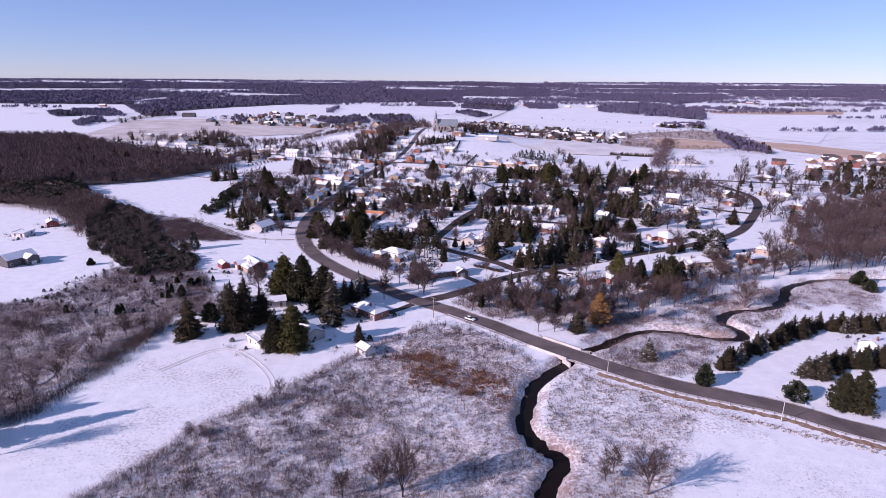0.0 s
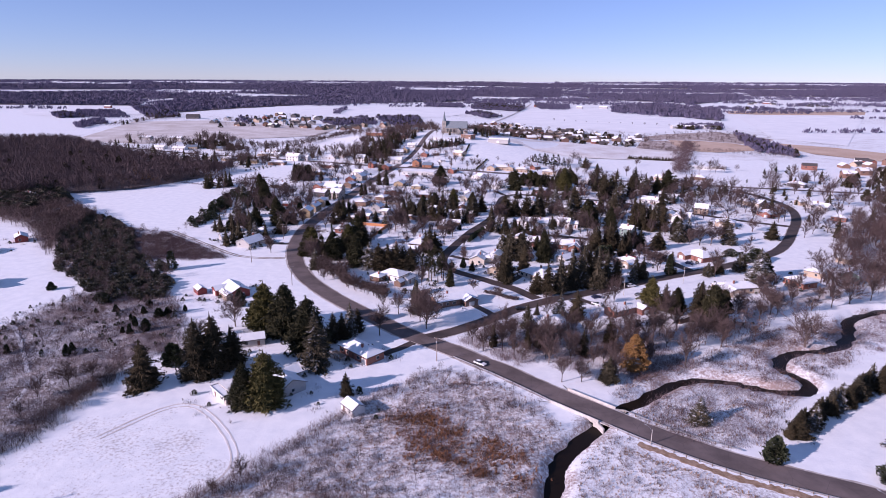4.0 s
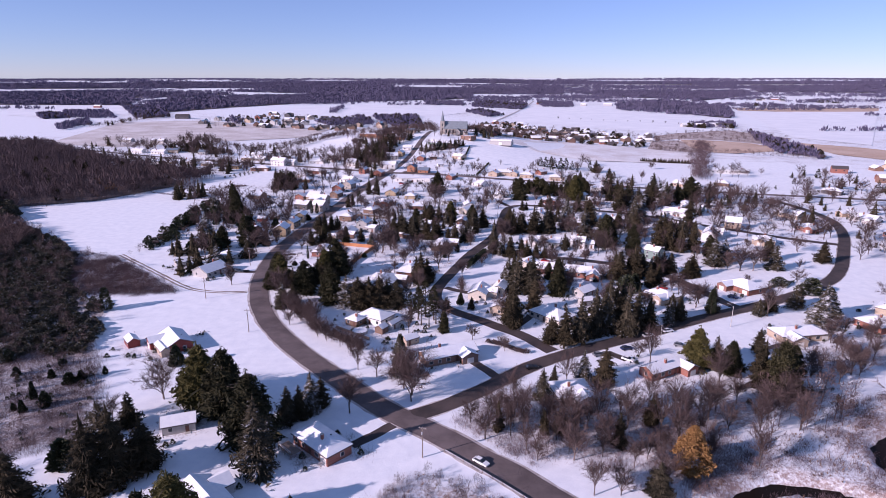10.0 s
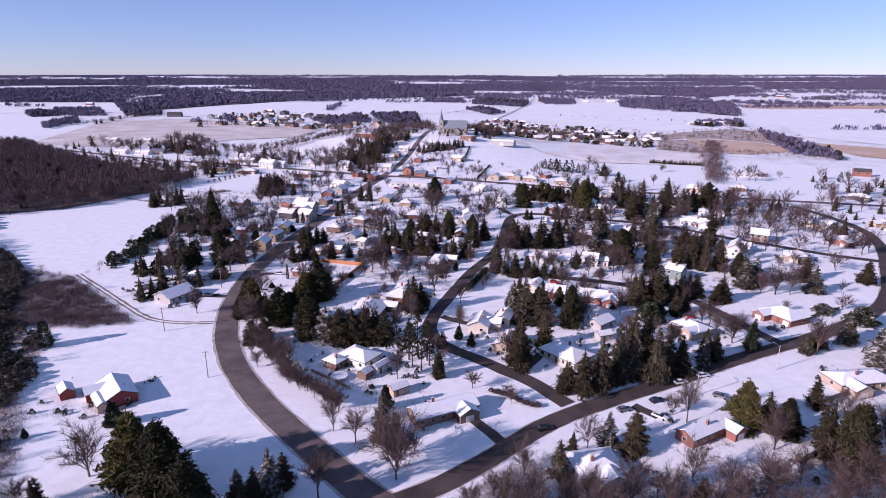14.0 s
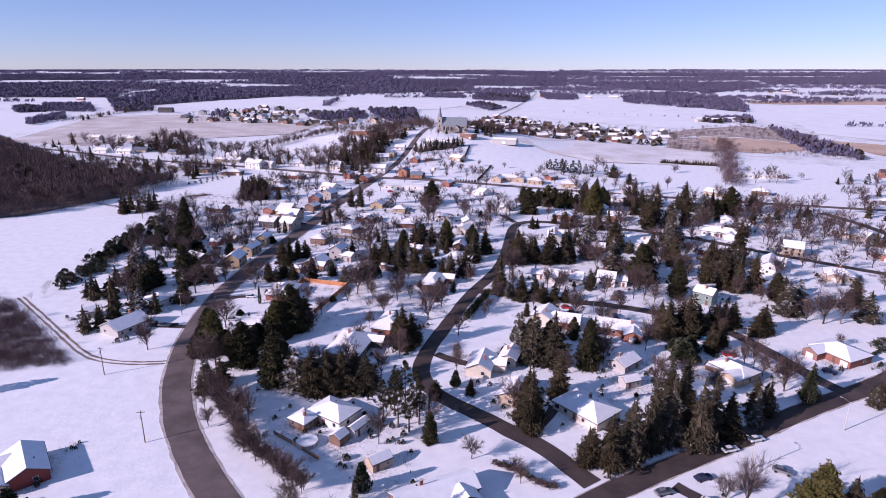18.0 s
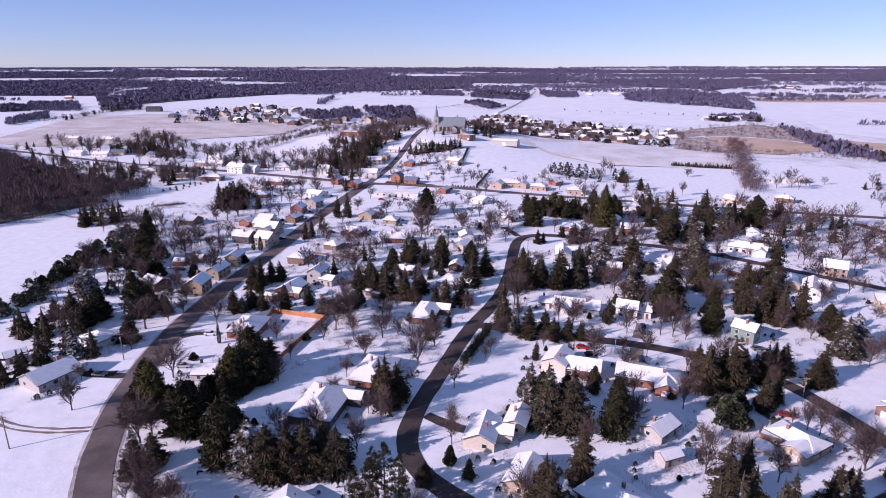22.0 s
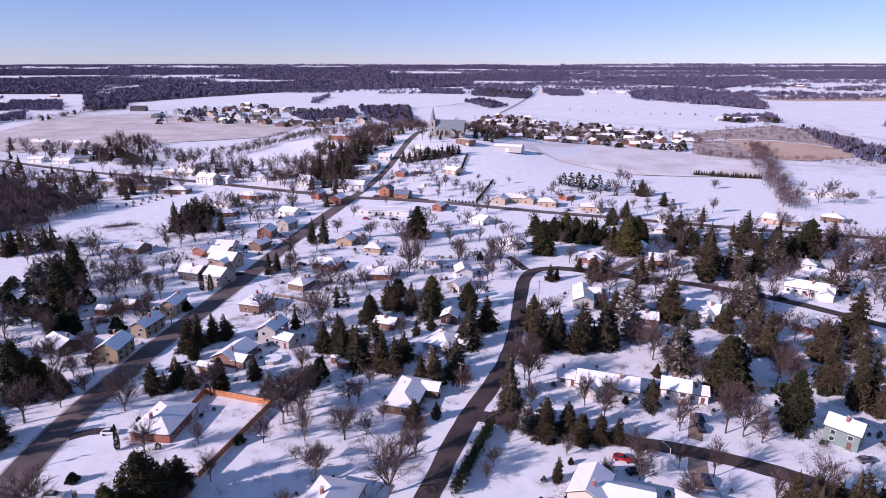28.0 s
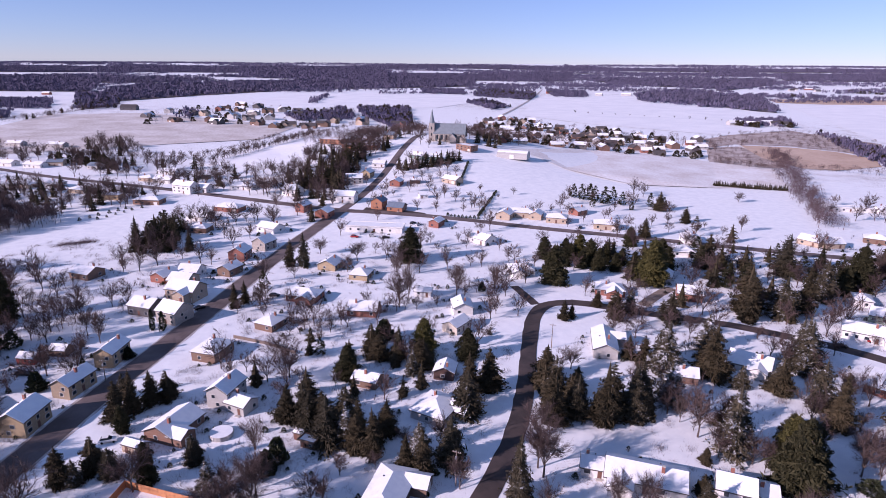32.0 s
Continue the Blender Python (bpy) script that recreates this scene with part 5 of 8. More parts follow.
def house(x, y, turn, L, W, h, kind, wall, bare=None):
    """A building with its ridge along its longer side: walls, roof, snow on it, chimney, windows and door."""
    global house_count
    house_count += 1
    rnd = random.Random(house_count * 7 + 1)
    if W > L and kind != "flat":
        L, W, turn = W, L, turn + 90
    mat, word = WALLS[wall]
    small = L * W < 34
    far = y > 620
    lab = ("small %s shed with a snow-covered %s" if small else "two-storey %s house with a snow-covered %s" if h > 4.2 else "single-storey %s house with a snow-covered %s") % (word, WORDS[kind])
    ob = tagged(root("shed" if small else "house", x, y, gz(x, y), turn), lab, "shed" if small else "house")
    rise = 0.0 if kind == "flat" else W * (0.2 if kind == "hip" else 0.24) * (1.25 if h > 4.2 or small else 1.0)
    part("wall", gable_prism(L, W, h, rise if kind == "gable" else 0.0), mat, ob)
    over = 0.25 if small else 0.5
    roof_mat = ROOF_BLUE if bare == "blue" else SHINGLE
    part("roof", roof_shell(L, W, h, rise, kind, over, 0.0, 0.16), roof_mat, ob)
    if bare != "blue":
        part("snow_cover", roof_shell(L - 0.1, W - 0.1, h, rise, kind, over - 0.07, 0.165, 0.165 + rnd.uniform(0.1, 0.16)), SNOW_ROOF, ob, "smooth layer of snow")
    if kind == "flat":
        for sx, sy, px, py in ((L + 1.0, 0.2, 0, W / 2 + 0.42), (L + 1.0, 0.2, 0, -W / 2 - 0.42), (0.2, W + 0.6, L / 2 + 0.42, 0), (0.2, W + 0.6, -L / 2 - 0.42, 0)):
            box("parapet", sx, sy, 0.5, mat, ob, px, py, h + 0.02)
    if small:
        box("door", 0.9, 0.08, min(1.9, h - 0.15), DOOR, ob, -L / 4, -W / 2 - 0.02, 0.05)
        if L > 4:
            window(ob, L / 4, -W / 2 - 0.02, 1.0, 0.7, 0.6, 0)
        return ob
    if L > 11.5 and not far and kind != "flat" and rnd.random() < 0.7:
        wl, ww = rnd.uniform(4.5, 6.0), rnd.uniform(5.0, 6.5)
        sx = rnd.choice((-1, 1)) * (L / 2 - ww / 2 - rnd.uniform(0.2, 1.5))
        wr = min(rise * 0.85, ww * 0.26)
        m = pose(sx, -W / 2 - wl / 2 + 1.6, 0, 0, 0, 90)
        wing = part("wing", gable_prism(wl, ww, h - 0.15, wr), mat, ob)
        wing.matrix_basis = m
        for nm, mt, ov, lo_, hi_ in (("wing_roof", roof_mat, 0.4, 0.0, 0.15), ("wing_snow", SNOW_ROOF, 0.34, 0.155, 0.27)):
            part(nm, roof_shell(wl, ww, h - 0.15, wr, "gable", ov, lo_, hi_), mt, ob).matrix_basis = m
        box("garage_door", 2.6, 0.08, 2.0, GARAGE, ob, sx, -W / 2 - wl + 1.56, 0.05)
    # chimney and vents
    if kind != "flat" and rnd.random() < 0.75:
        cx, cy = rnd.uniform(-0.3, 0.3) * L, rnd.choice((-1, 1)) * W * 0.14
        ch = box("chimney", 0.75, 0.6, rise + 1.3, WALLS["red_brick"][0], ob, cx, cy, h - 0.1)
        box("chimney_cap", 0.9, 0.75, 0.12, CONCRETE, ch, 0, 0, rise + 1.3)
    if rnd.random() < 0.7:
        box("roof_vent", 0.3, 0.3, 0.45, SHINGLE, ob, rnd.uniform(-0.2, 0.2) * L, W * 0.22, h + 0.56 * rise + 0.1)
    rows = [1.0] if h < 4.2 else [0.95, 3.4 if h > 5 else 2.9]
    per = max(2, int(L / (4.2 if far else 3.1)))
    for side in (-1, 1):
        for z in rows:
            for i in range(per):
                px = L * ((i + 0.5) / per - 0.5)
                if z < 2 and i == per // 2 and side < 0:
                    box("door", 1.0, 0.09, 2.05, DOOR, ob, px, -W / 2 - 0.03, 0.05)
                    box("doorstep", 1.6, 1.1, 0.18, CONCRETE, ob, px, -W / 2 - 0.56, -0.02)
                    continue
                if z < 2 and side < 0 and i == per - 1 and L > 13:
                    box("garage_door", 2.6, 0.08, 2.1, GARAGE, ob, px - 0.2, -W / 2 - 0.03, 0.05)
                    continue
                window(ob, px, side * (W / 2 + 0.02), z, 1.5 if rnd.random() < 0.4 else 1.05, 1.15, 0 if side < 0 else 180)
        for z in rows:
            window(ob, side * (L / 2 + 0.02), W * rnd.uniform(-0.22, 0.22), z, 1.1, 1.1, 90 if side > 0 else -90)
    return ob


house(-39.6, 238.4, -40, 15.5, 7.9, 3.0, "hip", "red_brick")
house(-110.2, 298.3, -48, 13.5, 8.7, 3.0, "gable", "barn_red")
house(-112.0, 292.0, -46, 8.4, 3.0, 2.4, "gable", "tan")
house(-126.8, 298.1, -47, 6.3, 4.1, 2.2, "gable", "barn_red")
house(-82.7, 245.4, 24, 8.7, 6.0, 2.8, "gable", "pale_grey")
house(-77.7, 205.0, -43, 8.4, 1.9, 2.6, "flat", "white")
house(-73.5, 202.6, 34, 3.7, 2.2, 2.3, "gable", "cream")
house(-61.0, 213.5, 48, 9.2, 13.5, 3.0, "gable", "pale_grey")
house(-35.1, 200.6, -46, 6.2, 4.6, 2.2, "gable", "white")
house(156.5, 214.2, -56, 8.0, 9.5, 4.0, "gable", "white")
house(-236.9, 295.6, 66, 14.9, 9.5, 4.0, "gable", "dark_grey")
house(-275.1, 352.1, 1, 7.9, 9.5, 2.6, "flat", "white")
house(-274.4, 378.2, 39, 6.6, 9.5, 3.0, "gable", "barn_red")
house(-357.6, 500.7, -5, 10.7, 9.5, 4.0, "gable", "white")
house(-133.8, 382.4, -24, 10.5, 13.6, 2.8, "gable", "pale_grey")
house(-154.6, 394.4, 43, 6.5, 5.0, 2.4, "gable", "pale_grey")
house(-122.0, 461.9, 1, 7.8, 10.4, 5.0, "gable", "yellow_brick")
house(-121.1, 481.6, -8, 6.2, 10.8, 4.5, "gable", "yellow_brick")
house(-120.6, 500.7, 1, 6.3, 10.6, 5.0, "gable", "yellow_brick")
house(-147.3, 497.5, -2, 6.1, 4.5, 2.2, "gable", "barn_red")
house(-140.8, 503.8, -2, 5.9, 4.7, 2.2, "gable", "brown")
house(-116.1, 534.7, -20, 9.7, 9.5, 5.0, "gable", "stone")
house(-130.2, 570.6, -8, 9.9, 9.5, 4.0, "gable", "tan")
house(-116.2, 588.5, -18, 7.2, 9.5, 3.5, "gable", "brown")
house(-84.5, 422.9, -3, 11.1, 14.8, 2.8, "hip", "red_brick")
house(-84.7, 388.1, 3, 8.9, 7.3, 2.6, "gable", "pale_grey")
house(-134.7, 409.2, -26, 10.0, 8.5, 2.8, "hip", "white")
house(-80.6, 463.5, -16, 9.1, 12.3, 2.8, "gable", "brown_brick")
house(-72.6, 479.6, -11, 6.9, 9.8, 5.5, "gable", "pale_grey")
house(-66.6, 475.4, -22, 6.9, 6.0, 3.0, "gable", "pale_grey")
house(-89.0, 507.2, -12, 9.0, 11.0, 3.5, "hip", "brown")
house(-77.1, 532.0, -20, 8.1, 9.5, 2.8, "hip", "brown")
house(-72.1, 560.9, -9, 13.3, 9.5, 2.8, "hip", "red_brick")
house(-44.4, 548.2, -2, 11.7, 9.5, 2.8, "gable", "red_brick")
house(-53.4, 589.4, -9, 8.8, 9.5, 2.6, "hip", "yellow_brick")
house(-71.0, 601.3, -13, 9.3, 9.5, 2.8, "gable", "yellow_brick")
house(-6.5, 535.6, -31, 6.5, 9.5, 3.2, "gable", "cream")
house(-5.0, 553.5, 9, 7.8, 9.5, 3.2, "gable", "white")
house(-8.7, 499.9, -7, 6.5, 6.6, 3.0, "gable", "dark_brown")
house(-32.7, 492.8, -17, 8.2, 6.2, 2.6, "gable", "brown")
house(-9.8, 477.9, -26, 10.6, 12.1, 2.8, "hip", "pale_grey")
house(-18.6, 440.9, -11, 9.0, 16.8, 2.8, "hip", "brown")
house(22.2, 602.7, 4, 12.4, 9.5, 2.8, "hip", "white")
house(3.6, 652.0, -42, 12.5, 9.5, 3.0, "gable", "white")
house(-22.2, 569.6, -5, 7.2, 5.0, 2.4, "gable", "white")
house(-66.4, 720.1, -14, 8.0, 9.5, 5.5, "gable", "orange_brick", "blue")
house(-53.7, 716.1, -12, 10.8, 9.5, 3.0, "gable", "orange_brick", "blue")
house(-93.2, 734.4, -7, 16.4, 9.5, 5.0, "gable", "white")
house(-96.5, 785.0, 14, 12.6, 9.5, 4.5, "gable", "pale_grey")
house(-88.6, 799.9, -12, 7.3, 9.5, 4.5, "gable", "yellow_brick")
house(-84.1, 831.1, -3, 10.6, 9.5, 3.0, "gable", "white")
house(-97.9, 696.3, -13, 9.0, 9.5, 4.0, "gable", "red_brick")
house(-115.4, 709.2, -18, 6.6, 9.5, 4.5, "gable", "red_brick")
house(-62.3, 778.7, -12, 7.9, 9.5, 3.5, "gable", "red_brick")
house(-37.4, 852.0, 5, 11.9, 9.5, 3.0, "gable", "green")
house(-24.6, 682.2, -20, 6.5, 9.5, 3.5, "gable", "red_brick")
house(28.0, 711.3, -4, 20.0, 9.5, 3.5, "hip", "tan")
house(51.1, 701.1, -12, 12.8, 9.5, 3.5, "hip", "tan")
house(67.5, 722.2, -47, 8.0, 9.5, 3.0, "gable", "red_brick")
house(79.8, 690.1, -9, 14.5, 9.5, 3.5, "hip", "tan")
house(60.3, 580.1, -12, 12.7, 9.5, 2.8, "hip", "red_brick")
house(93.6, 576.7, -12, 10.0, 9.5, 3.5, "gable", "red_brick")
house(89.9, 599.7, -22, 6.5, 9.5, 3.0, "gable", "white")
house(123.0, 665.2, -1, 9.4, 9.5, 3.2, "gable", "white")
house(110.7, 640.8, -8, 12.4, 9.5, 2.8, "hip", "white")
house(192.3, 668.3, -52, 11.9, 9.5, 3.0, "gable", "tan")
house(133.6, 629.1, -18, 10.3, 9.5, 2.8, "hip", "white")
house(164.1, 623.6, -14, 10.0, 9.5, 2.8, "gable", "white")
house(200.9, 665.3, 6, 11.4, 9.5, 2.8, "gable", "tan")
house(166.7, 576.8, -19, 6.5, 9.5, 3.0, "hip", "white")
house(149.2, 541.0, -28, 19.0, 9.5, 3.2, "gable", "white")
house(166.5, 557.3, -35, 14.1, 9.5, 3.0, "gable", "green")
house(46.8, 524.2, -7, 8.2, 17.1, 3.5, "gable", "pale_grey")
house(68.9, 504.3, -12, 7.4, 7.2, 2.6, "gable", "brown_brick")
house(93.6, 513.8, -30, 12.8, 10.6, 2.8, "gable", "white")
house(42.8, 452.0, -15, 18.4, 9.5, 2.8, "gable", "white")
house(31.1, 455.5, -12, 6.0, 6.0, 2.6, "gable", "white")
house(62.1, 447.4, -18, 8.2, 7.2, 4.5, "gable", "white")
house(68.6, 447.7, -14, 6.0, 6.0, 3.0, "gable", "white")
house(100.8, 428.1, -42, 8.1, 6.8, 5.0, "gable", "green")
house(130.5, 504.2, -42, 7.0, 15.7, 2.8, "hip", "red_brick")
house(145.9, 486.9, -22, 6.0, 12.6, 3.0, "gable", "tan")
house(175.5, 505.6, -26, 10.0, 9.5, 4.5, "gable", "tan")
house(149.2, 475.7, -29, 7.5, 17.5, 4.5, "gable", "white")
house(230.5, 542.7, -60, 18.4, 9.5, 3.0, "gable", "tan")
house(177.9, 465.4, -25, 12.6, 9.5, 3.0, "hip", "tan")
house(129.7, 377.8, -62, 14.8, 12.0, 2.8, "hip", "red_brick")
house(86.8, 361.8, -56, 12.7, 8.2, 2.8, "hip", "tan")
house(223.6, 500.6, -54, 12.6, 9.5, 3.0, "hip", "red_brick")
house(315.0, 641.0, -41, 15.6, 9.5, 3.5, "hip", "dark_grey")
house(277.2, 547.7, -74, 11.9, 9.5, 3.0, "hip", "tan")
house(3.1, 359.9, -11, 8.2, 11.6, 3.0, "gable", "cream")
house(13.0, 366.5, -17, 6.0, 9.3, 3.0, "gable", "cream")
house(13.2, 342.5, -22, 7.6, 11.3, 2.8, "gable", "tan")
house(33.7, 334.8, -47, 15.8, 11.1, 2.8, "hip", "cream")
house(51.7, 365.2, -46, 6.6, 9.2, 2.6, "gable", "pale_grey")
house(50.5, 352.7, -66, 4.1, 5.8, 2.2, "gable", "pale_grey")
house(56.2, 394.3, -16, 19.4, 10.3, 2.8, "hip", "red_brick")
house(36.3, 398.7, -15, 11.5, 9.3, 3.0, "gable", "red_brick")
house(28.5, 401.3, -24, 8.1, 10.5, 4.0, "gable", "cream")
house(-39.4, 327.3, -30, 12.0, 8.9, 3.0, "hip", "white")
house(-47.2, 323.7, -30, 6.0, 6.0, 2.6, "hip", "brown")
house(-35.5, 316.2, -29, 3.7, 3.9, 2.2, "gable", "brown")
house(-31.1, 321.2, -30, 2.9, 6.8, 2.4, "gable", "white")
house(-23.2, 306.8, -50, 3.9, 5.7, 2.3, "gable", "tan")
house(-43.7, 371.2, -10, 12.7, 18.7, 2.8, "hip", "dark_grey")
house(-31.4, 391.6, -12, 11.1, 17.4, 2.8, "hip", "red_brick")
house(-8.2, 295.0, 29, 20.0, 7.4, 2.8, "gable", "brown_brick")
house(32.0, 270.5, 14, 12.0, 10.3, 3.0, "hip", "white")
house(66.9, 289.9, -57, 6.0, 18.9, 2.8, "gable", "red_brick")
house(127.4, 322.7, -78, 8.9, 20.0, 2.8, "hip", "tan")
house(106.8, 278.7, 12, 11.4, 6.7, 2.8, "gable", "pale_grey")
house(89.2, 279.9, -55, 1.5, 7.9, 2.4, "gable", "brown")
house(179.9, 351.4, -43, 8.1, 9.5, 3.0, "hip", "tan")
house(195.8, 347.1, -37, 8.5, 9.5, 3.0, "gable", "green")
house(163.6, 334.0, -66, 11.1, 9.5, 3.0, "hip", "red_brick")
house(270.3, 490.2, -37, 9.7, 9.5, 3.0, "hip", "red_brick")
house(278.4, 532.6, -54, 16.5, 9.5, 3.0, "gable", "white")
house(247.9, 455.3, -21, 9.9, 9.5, 3.0, "hip", "white")
house(211.5, 377.9, -49, 8.3, 9.5, 3.0, "hip", "tan")
house(-262.3, 734.9, -0, 12.9, 9.5, 3.2, "flat", "yellow_brick")
house(-228.6, 722.6, -1, 18.8, 9.5, 3.5, "hip", "brown_brick")
house(-219.6, 758.6, -20, 17.7, 9.5, 6.0, "gable", "white")
house(-206.9, 761.2, -12, 10.7, 9.5, 4.0, "gable", "white")
house(-254.6, 794.8, -12, 16.0, 9.5, 3.0, "gable", "pale_grey")
house(-165.8, 779.6, -9, 12.5, 9.5, 3.0, "gable", "white")
house(-179.6, 770.3, -7, 16.9, 9.5, 3.0, "hip", "white")
house(-135.2, 750.8, -26, 12.6, 9.5, 5.0, "gable", "white")
house(-164.9, 707.4, -13, 18.4, 9.5, 3.0, "hip", "red_brick")
house(-174.2, 684.0, -13, 14.0, 9.5, 3.0, "gable", "white")
house(-162.6, 658.1, -2, 11.5, 9.5, 3.0, "hip", "brown_brick")
house(-113.7, 628.7, -20, 8.5, 9.5, 4.5, "gable", "stone")
house(-121.5, 661.9, -26, 13.3, 9.5, 3.0, "gable", "white")
house(-119.9, 610.6, -4, 8.3, 9.5, 4.5, "gable", "red_brick")
house(-179.9, 578.3, -17, 11.3, 9.5, 3.0, "gable", "brown")
house(-133.3, 585.0, -3, 9.6, 9.5, 3.0, "gable", "white")
house(-122.4, 557.3, -12, 13.6, 9.5, 5.0, "gable", "tan")
house(-142.3, 577.4, -16, 7.8, 9.5, 3.0, "gable", "red_brick")
house(-130.8, 541.3, -14, 10.7, 9.5, 4.0, "gable", "dark_grey")
house(-354.2, 767.0, -12, 19.3, 9.5, 3.0, "hip", "tan")
house(-527.0, 983.1, -7, 20.0, 9.5, 4.0, "gable", "pale_grey")
house(-475.1, 979.5, -5, 20.0, 9.5, 4.0, "gable", "pale_grey")
house(-408.3, 853.6, -6, 18.2, 9.5, 3.0, "gable", "white")
house(-296.5, 752.7, -15, 18.2, 9.5, 3.0, "hip", "tan")
house(-331.3, 772.3, -10, 11.8, 9.5, 3.0, "gable", "white")
house(-60.0, 668.9, -3, 33.4, 9.5, 3.4, "flat", "white")
house(-86.3, 454.0, -16, 6.0, 3.1, 2.3, "gable", "tan")
house(-42.2, 459.5, -19, 4.1, 2.4, 2.2, "flat", "brown")
house(-45.6, 462.6, -19, 2.9, 2.0, 2.2, "gable", "brown")
house(-52.5, 854.3, -40, 15.7, 9.2, 3.0, "gable", "green")
house(-19.9, 789.9, -39, 14.4, 9.5, 3.2, "gable", "tan")
house(-143.5, 466, -30, 11, 8, 3.2, "gable", "dark_brown")
house(-439, 859, -8, 16, 9.5, 3.2, "gable", "white")
house(-396, 865, 12, 14, 9, 4.0, "gable", "tan", "blue")
house(-349, 852, -20, 13, 9, 3.5, "gable", "pale_grey", "blue")
house(-345, 871, -8, 10, 8, 3.0, "gable", "white")
house(-272, 801, -12, 13, 9, 3.0, "hip", "tan")
house(-270, 831, -6, 16, 8, 3.0, "gable", "white")
house(-229, 810, 20, 11, 9, 3.5, "gable", "dark_grey")
house(-366, 766, -10, 15, 9, 3.0, "hip", "white")
house(-120, 816, -12, 13, 9, 3.2, "gable", "white")
house(-91, 942, -14, 11, 9, 4.5, "gable", "tan", "blue")
house(-49, 786, 4, 8, 6, 2.6, "gable", "dark_brown")
house(-39, 748, 20, 6, 5, 2.5, "gable", "white")
house(263, 757, -4, 32, 6, 3.0, "flat", "white")
house(285, 756, 10, 10, 7, 3.0, "gable", "white")
house(233, 676, -30, 13, 9, 3.0, "hip", "brown")
house(18.5, 705.5, 70, 11, 9, 3.6, "gable", "tan")
house(38.5, 707.5, 75, 10, 8, 3.4, "gable", "tan")
house(-11.2, 889.3, -43, 18.9, 9.5, 5.0, "flat", "brown_brick")
house(80.9, 363.4, -35, 4.8, 3.9, 2.2, "flat", "brown")

# ---------------------------------------------------------------- what may not be planted over
KEEP_OFF = [smooth_line(p, 3.0) for p in (MAIN, EAST, NORTH, MIDDLE, CRESCENT, HIGHWAY, TRACK, RIVER)]
KEEP_OFF = np.vstack([p[p[:, 1] < 1200] for p in KEEP_OFF])
HOUSE_AT = np.array([(o.matrix_basis.translation.x, o.matrix_basis.translation.y) for o in scene.objects if o.type == "EMPTY" and o.get("category") in ("house", "shed")])
TREE_AT = [(o.matrix_basis.translation.x, o.matrix_basis.translation.y) for o in scene.objects if o.type == "EMPTY" and o.get("category") == "tree"]


# open snow between the houses, on which no tree stands
OPEN_LAND = (((-300, 649), (-284, 655), (-261, 666), (-250, 701), (-207, 733), (-190, 713), (-212, 671), (-186, 621), (-197, 586), (-212, 591), (-231, 589), (-241, 580)),
             ((-269, 651), (-237, 672), (-194, 685), (-178, 611), (-180, 590), (-138, 568), (-137, 549), (-172, 555), (-187, 572), (-210, 576), (-243, 582), (-278, 627)),
             ((-4, 895), (54, 952), (77, 862), (127, 818), (187, 822), (179, 800), (68, 792), (51, 795), (6, 769), (2, 831)),
             ((165, 797), (256, 834), (224, 713), (173, 658), (149, 667), (152, 733)),
             ((-244, 865), (-215, 938), (-187, 1126), (-122, 947), (-164, 893), (-154, 833), (-216, 823)),
             ((-87, 658), (-65, 649), (-43, 607), (-35, 557), (-56, 555), (-78, 580), (-93, 594)))


def free(x, y, road=6.5, hut=8.0, tree=2.0):
    if any(inside(x, y, poly) for poly in OPEN_LAND):
        return False
    if np.hypot(KEEP_OFF[:, 0] - x, KEEP_OFF[:, 1] - y).min() < road or np.hypot(HOUSE_AT[:, 0] - x, HOUSE_AT[:, 1] - y).min() < hut:
        return False
    if tree and TREE_AT:
        t = np.array(TREE_AT)
        if np.hypot(t[:, 0] - x, t[:, 1] - y).min() < tree:
            return False
    return True


FAR_TREES = {}  # those too far off to be told apart are joined below


def grove(poly, count, kinds, lo, hi, seed, road=6.0, hut=8.0, tree=2.4, slim=0.62, group=""):
    rng = np.random.default_rng(seed)
    done = 0
    for x, y in scatter(poly, count * 4, seed):
        if done >= count:
            break
        if not free(x, y, road, hut, tree):
            continue
        h = float(rng.uniform(lo, hi))
        kind = kinds[int(rng.integers(len(kinds)))]
        if kind[0] == "bare_tree":
            h *= 1.2
        if y > 470 or abs(x - 20) > 150:
            FAR_TREES.setdefault(kind[0], []).append((x, y, h))
        else:
            plant(kind, x, y, h, h * slim * float(rng.uniform(0.75, 1.25)), float(rng.random() * 360), group)
        TREE_AT.append((x, y))
        done += 1


def along(line, gap, wide, kinds, lo, hi, seed, slim=0.6, group=""):
    rng = np.random.default_rng(seed)
    p = smooth_line(line, gap, 1)
    for x, y in p + rng.uniform(-wide, wide, p.shape):
        h = float(rng.uniform(lo, hi))
        kind = kinds[int(rng.integers(len(kinds)))]
        if y > 470 or abs(x - 20) > 150:
            FAR_TREES.setdefault(kind[0], []).append((x, y, h))
        else:
            plant(kind, float(x), float(y), h, h * slim * float(rng.uniform(0.8, 1.2)), float(rng.random() * 360), group)
        TREE_AT.append((x, y))


MIXED = BARES * 3 + SPRUCES
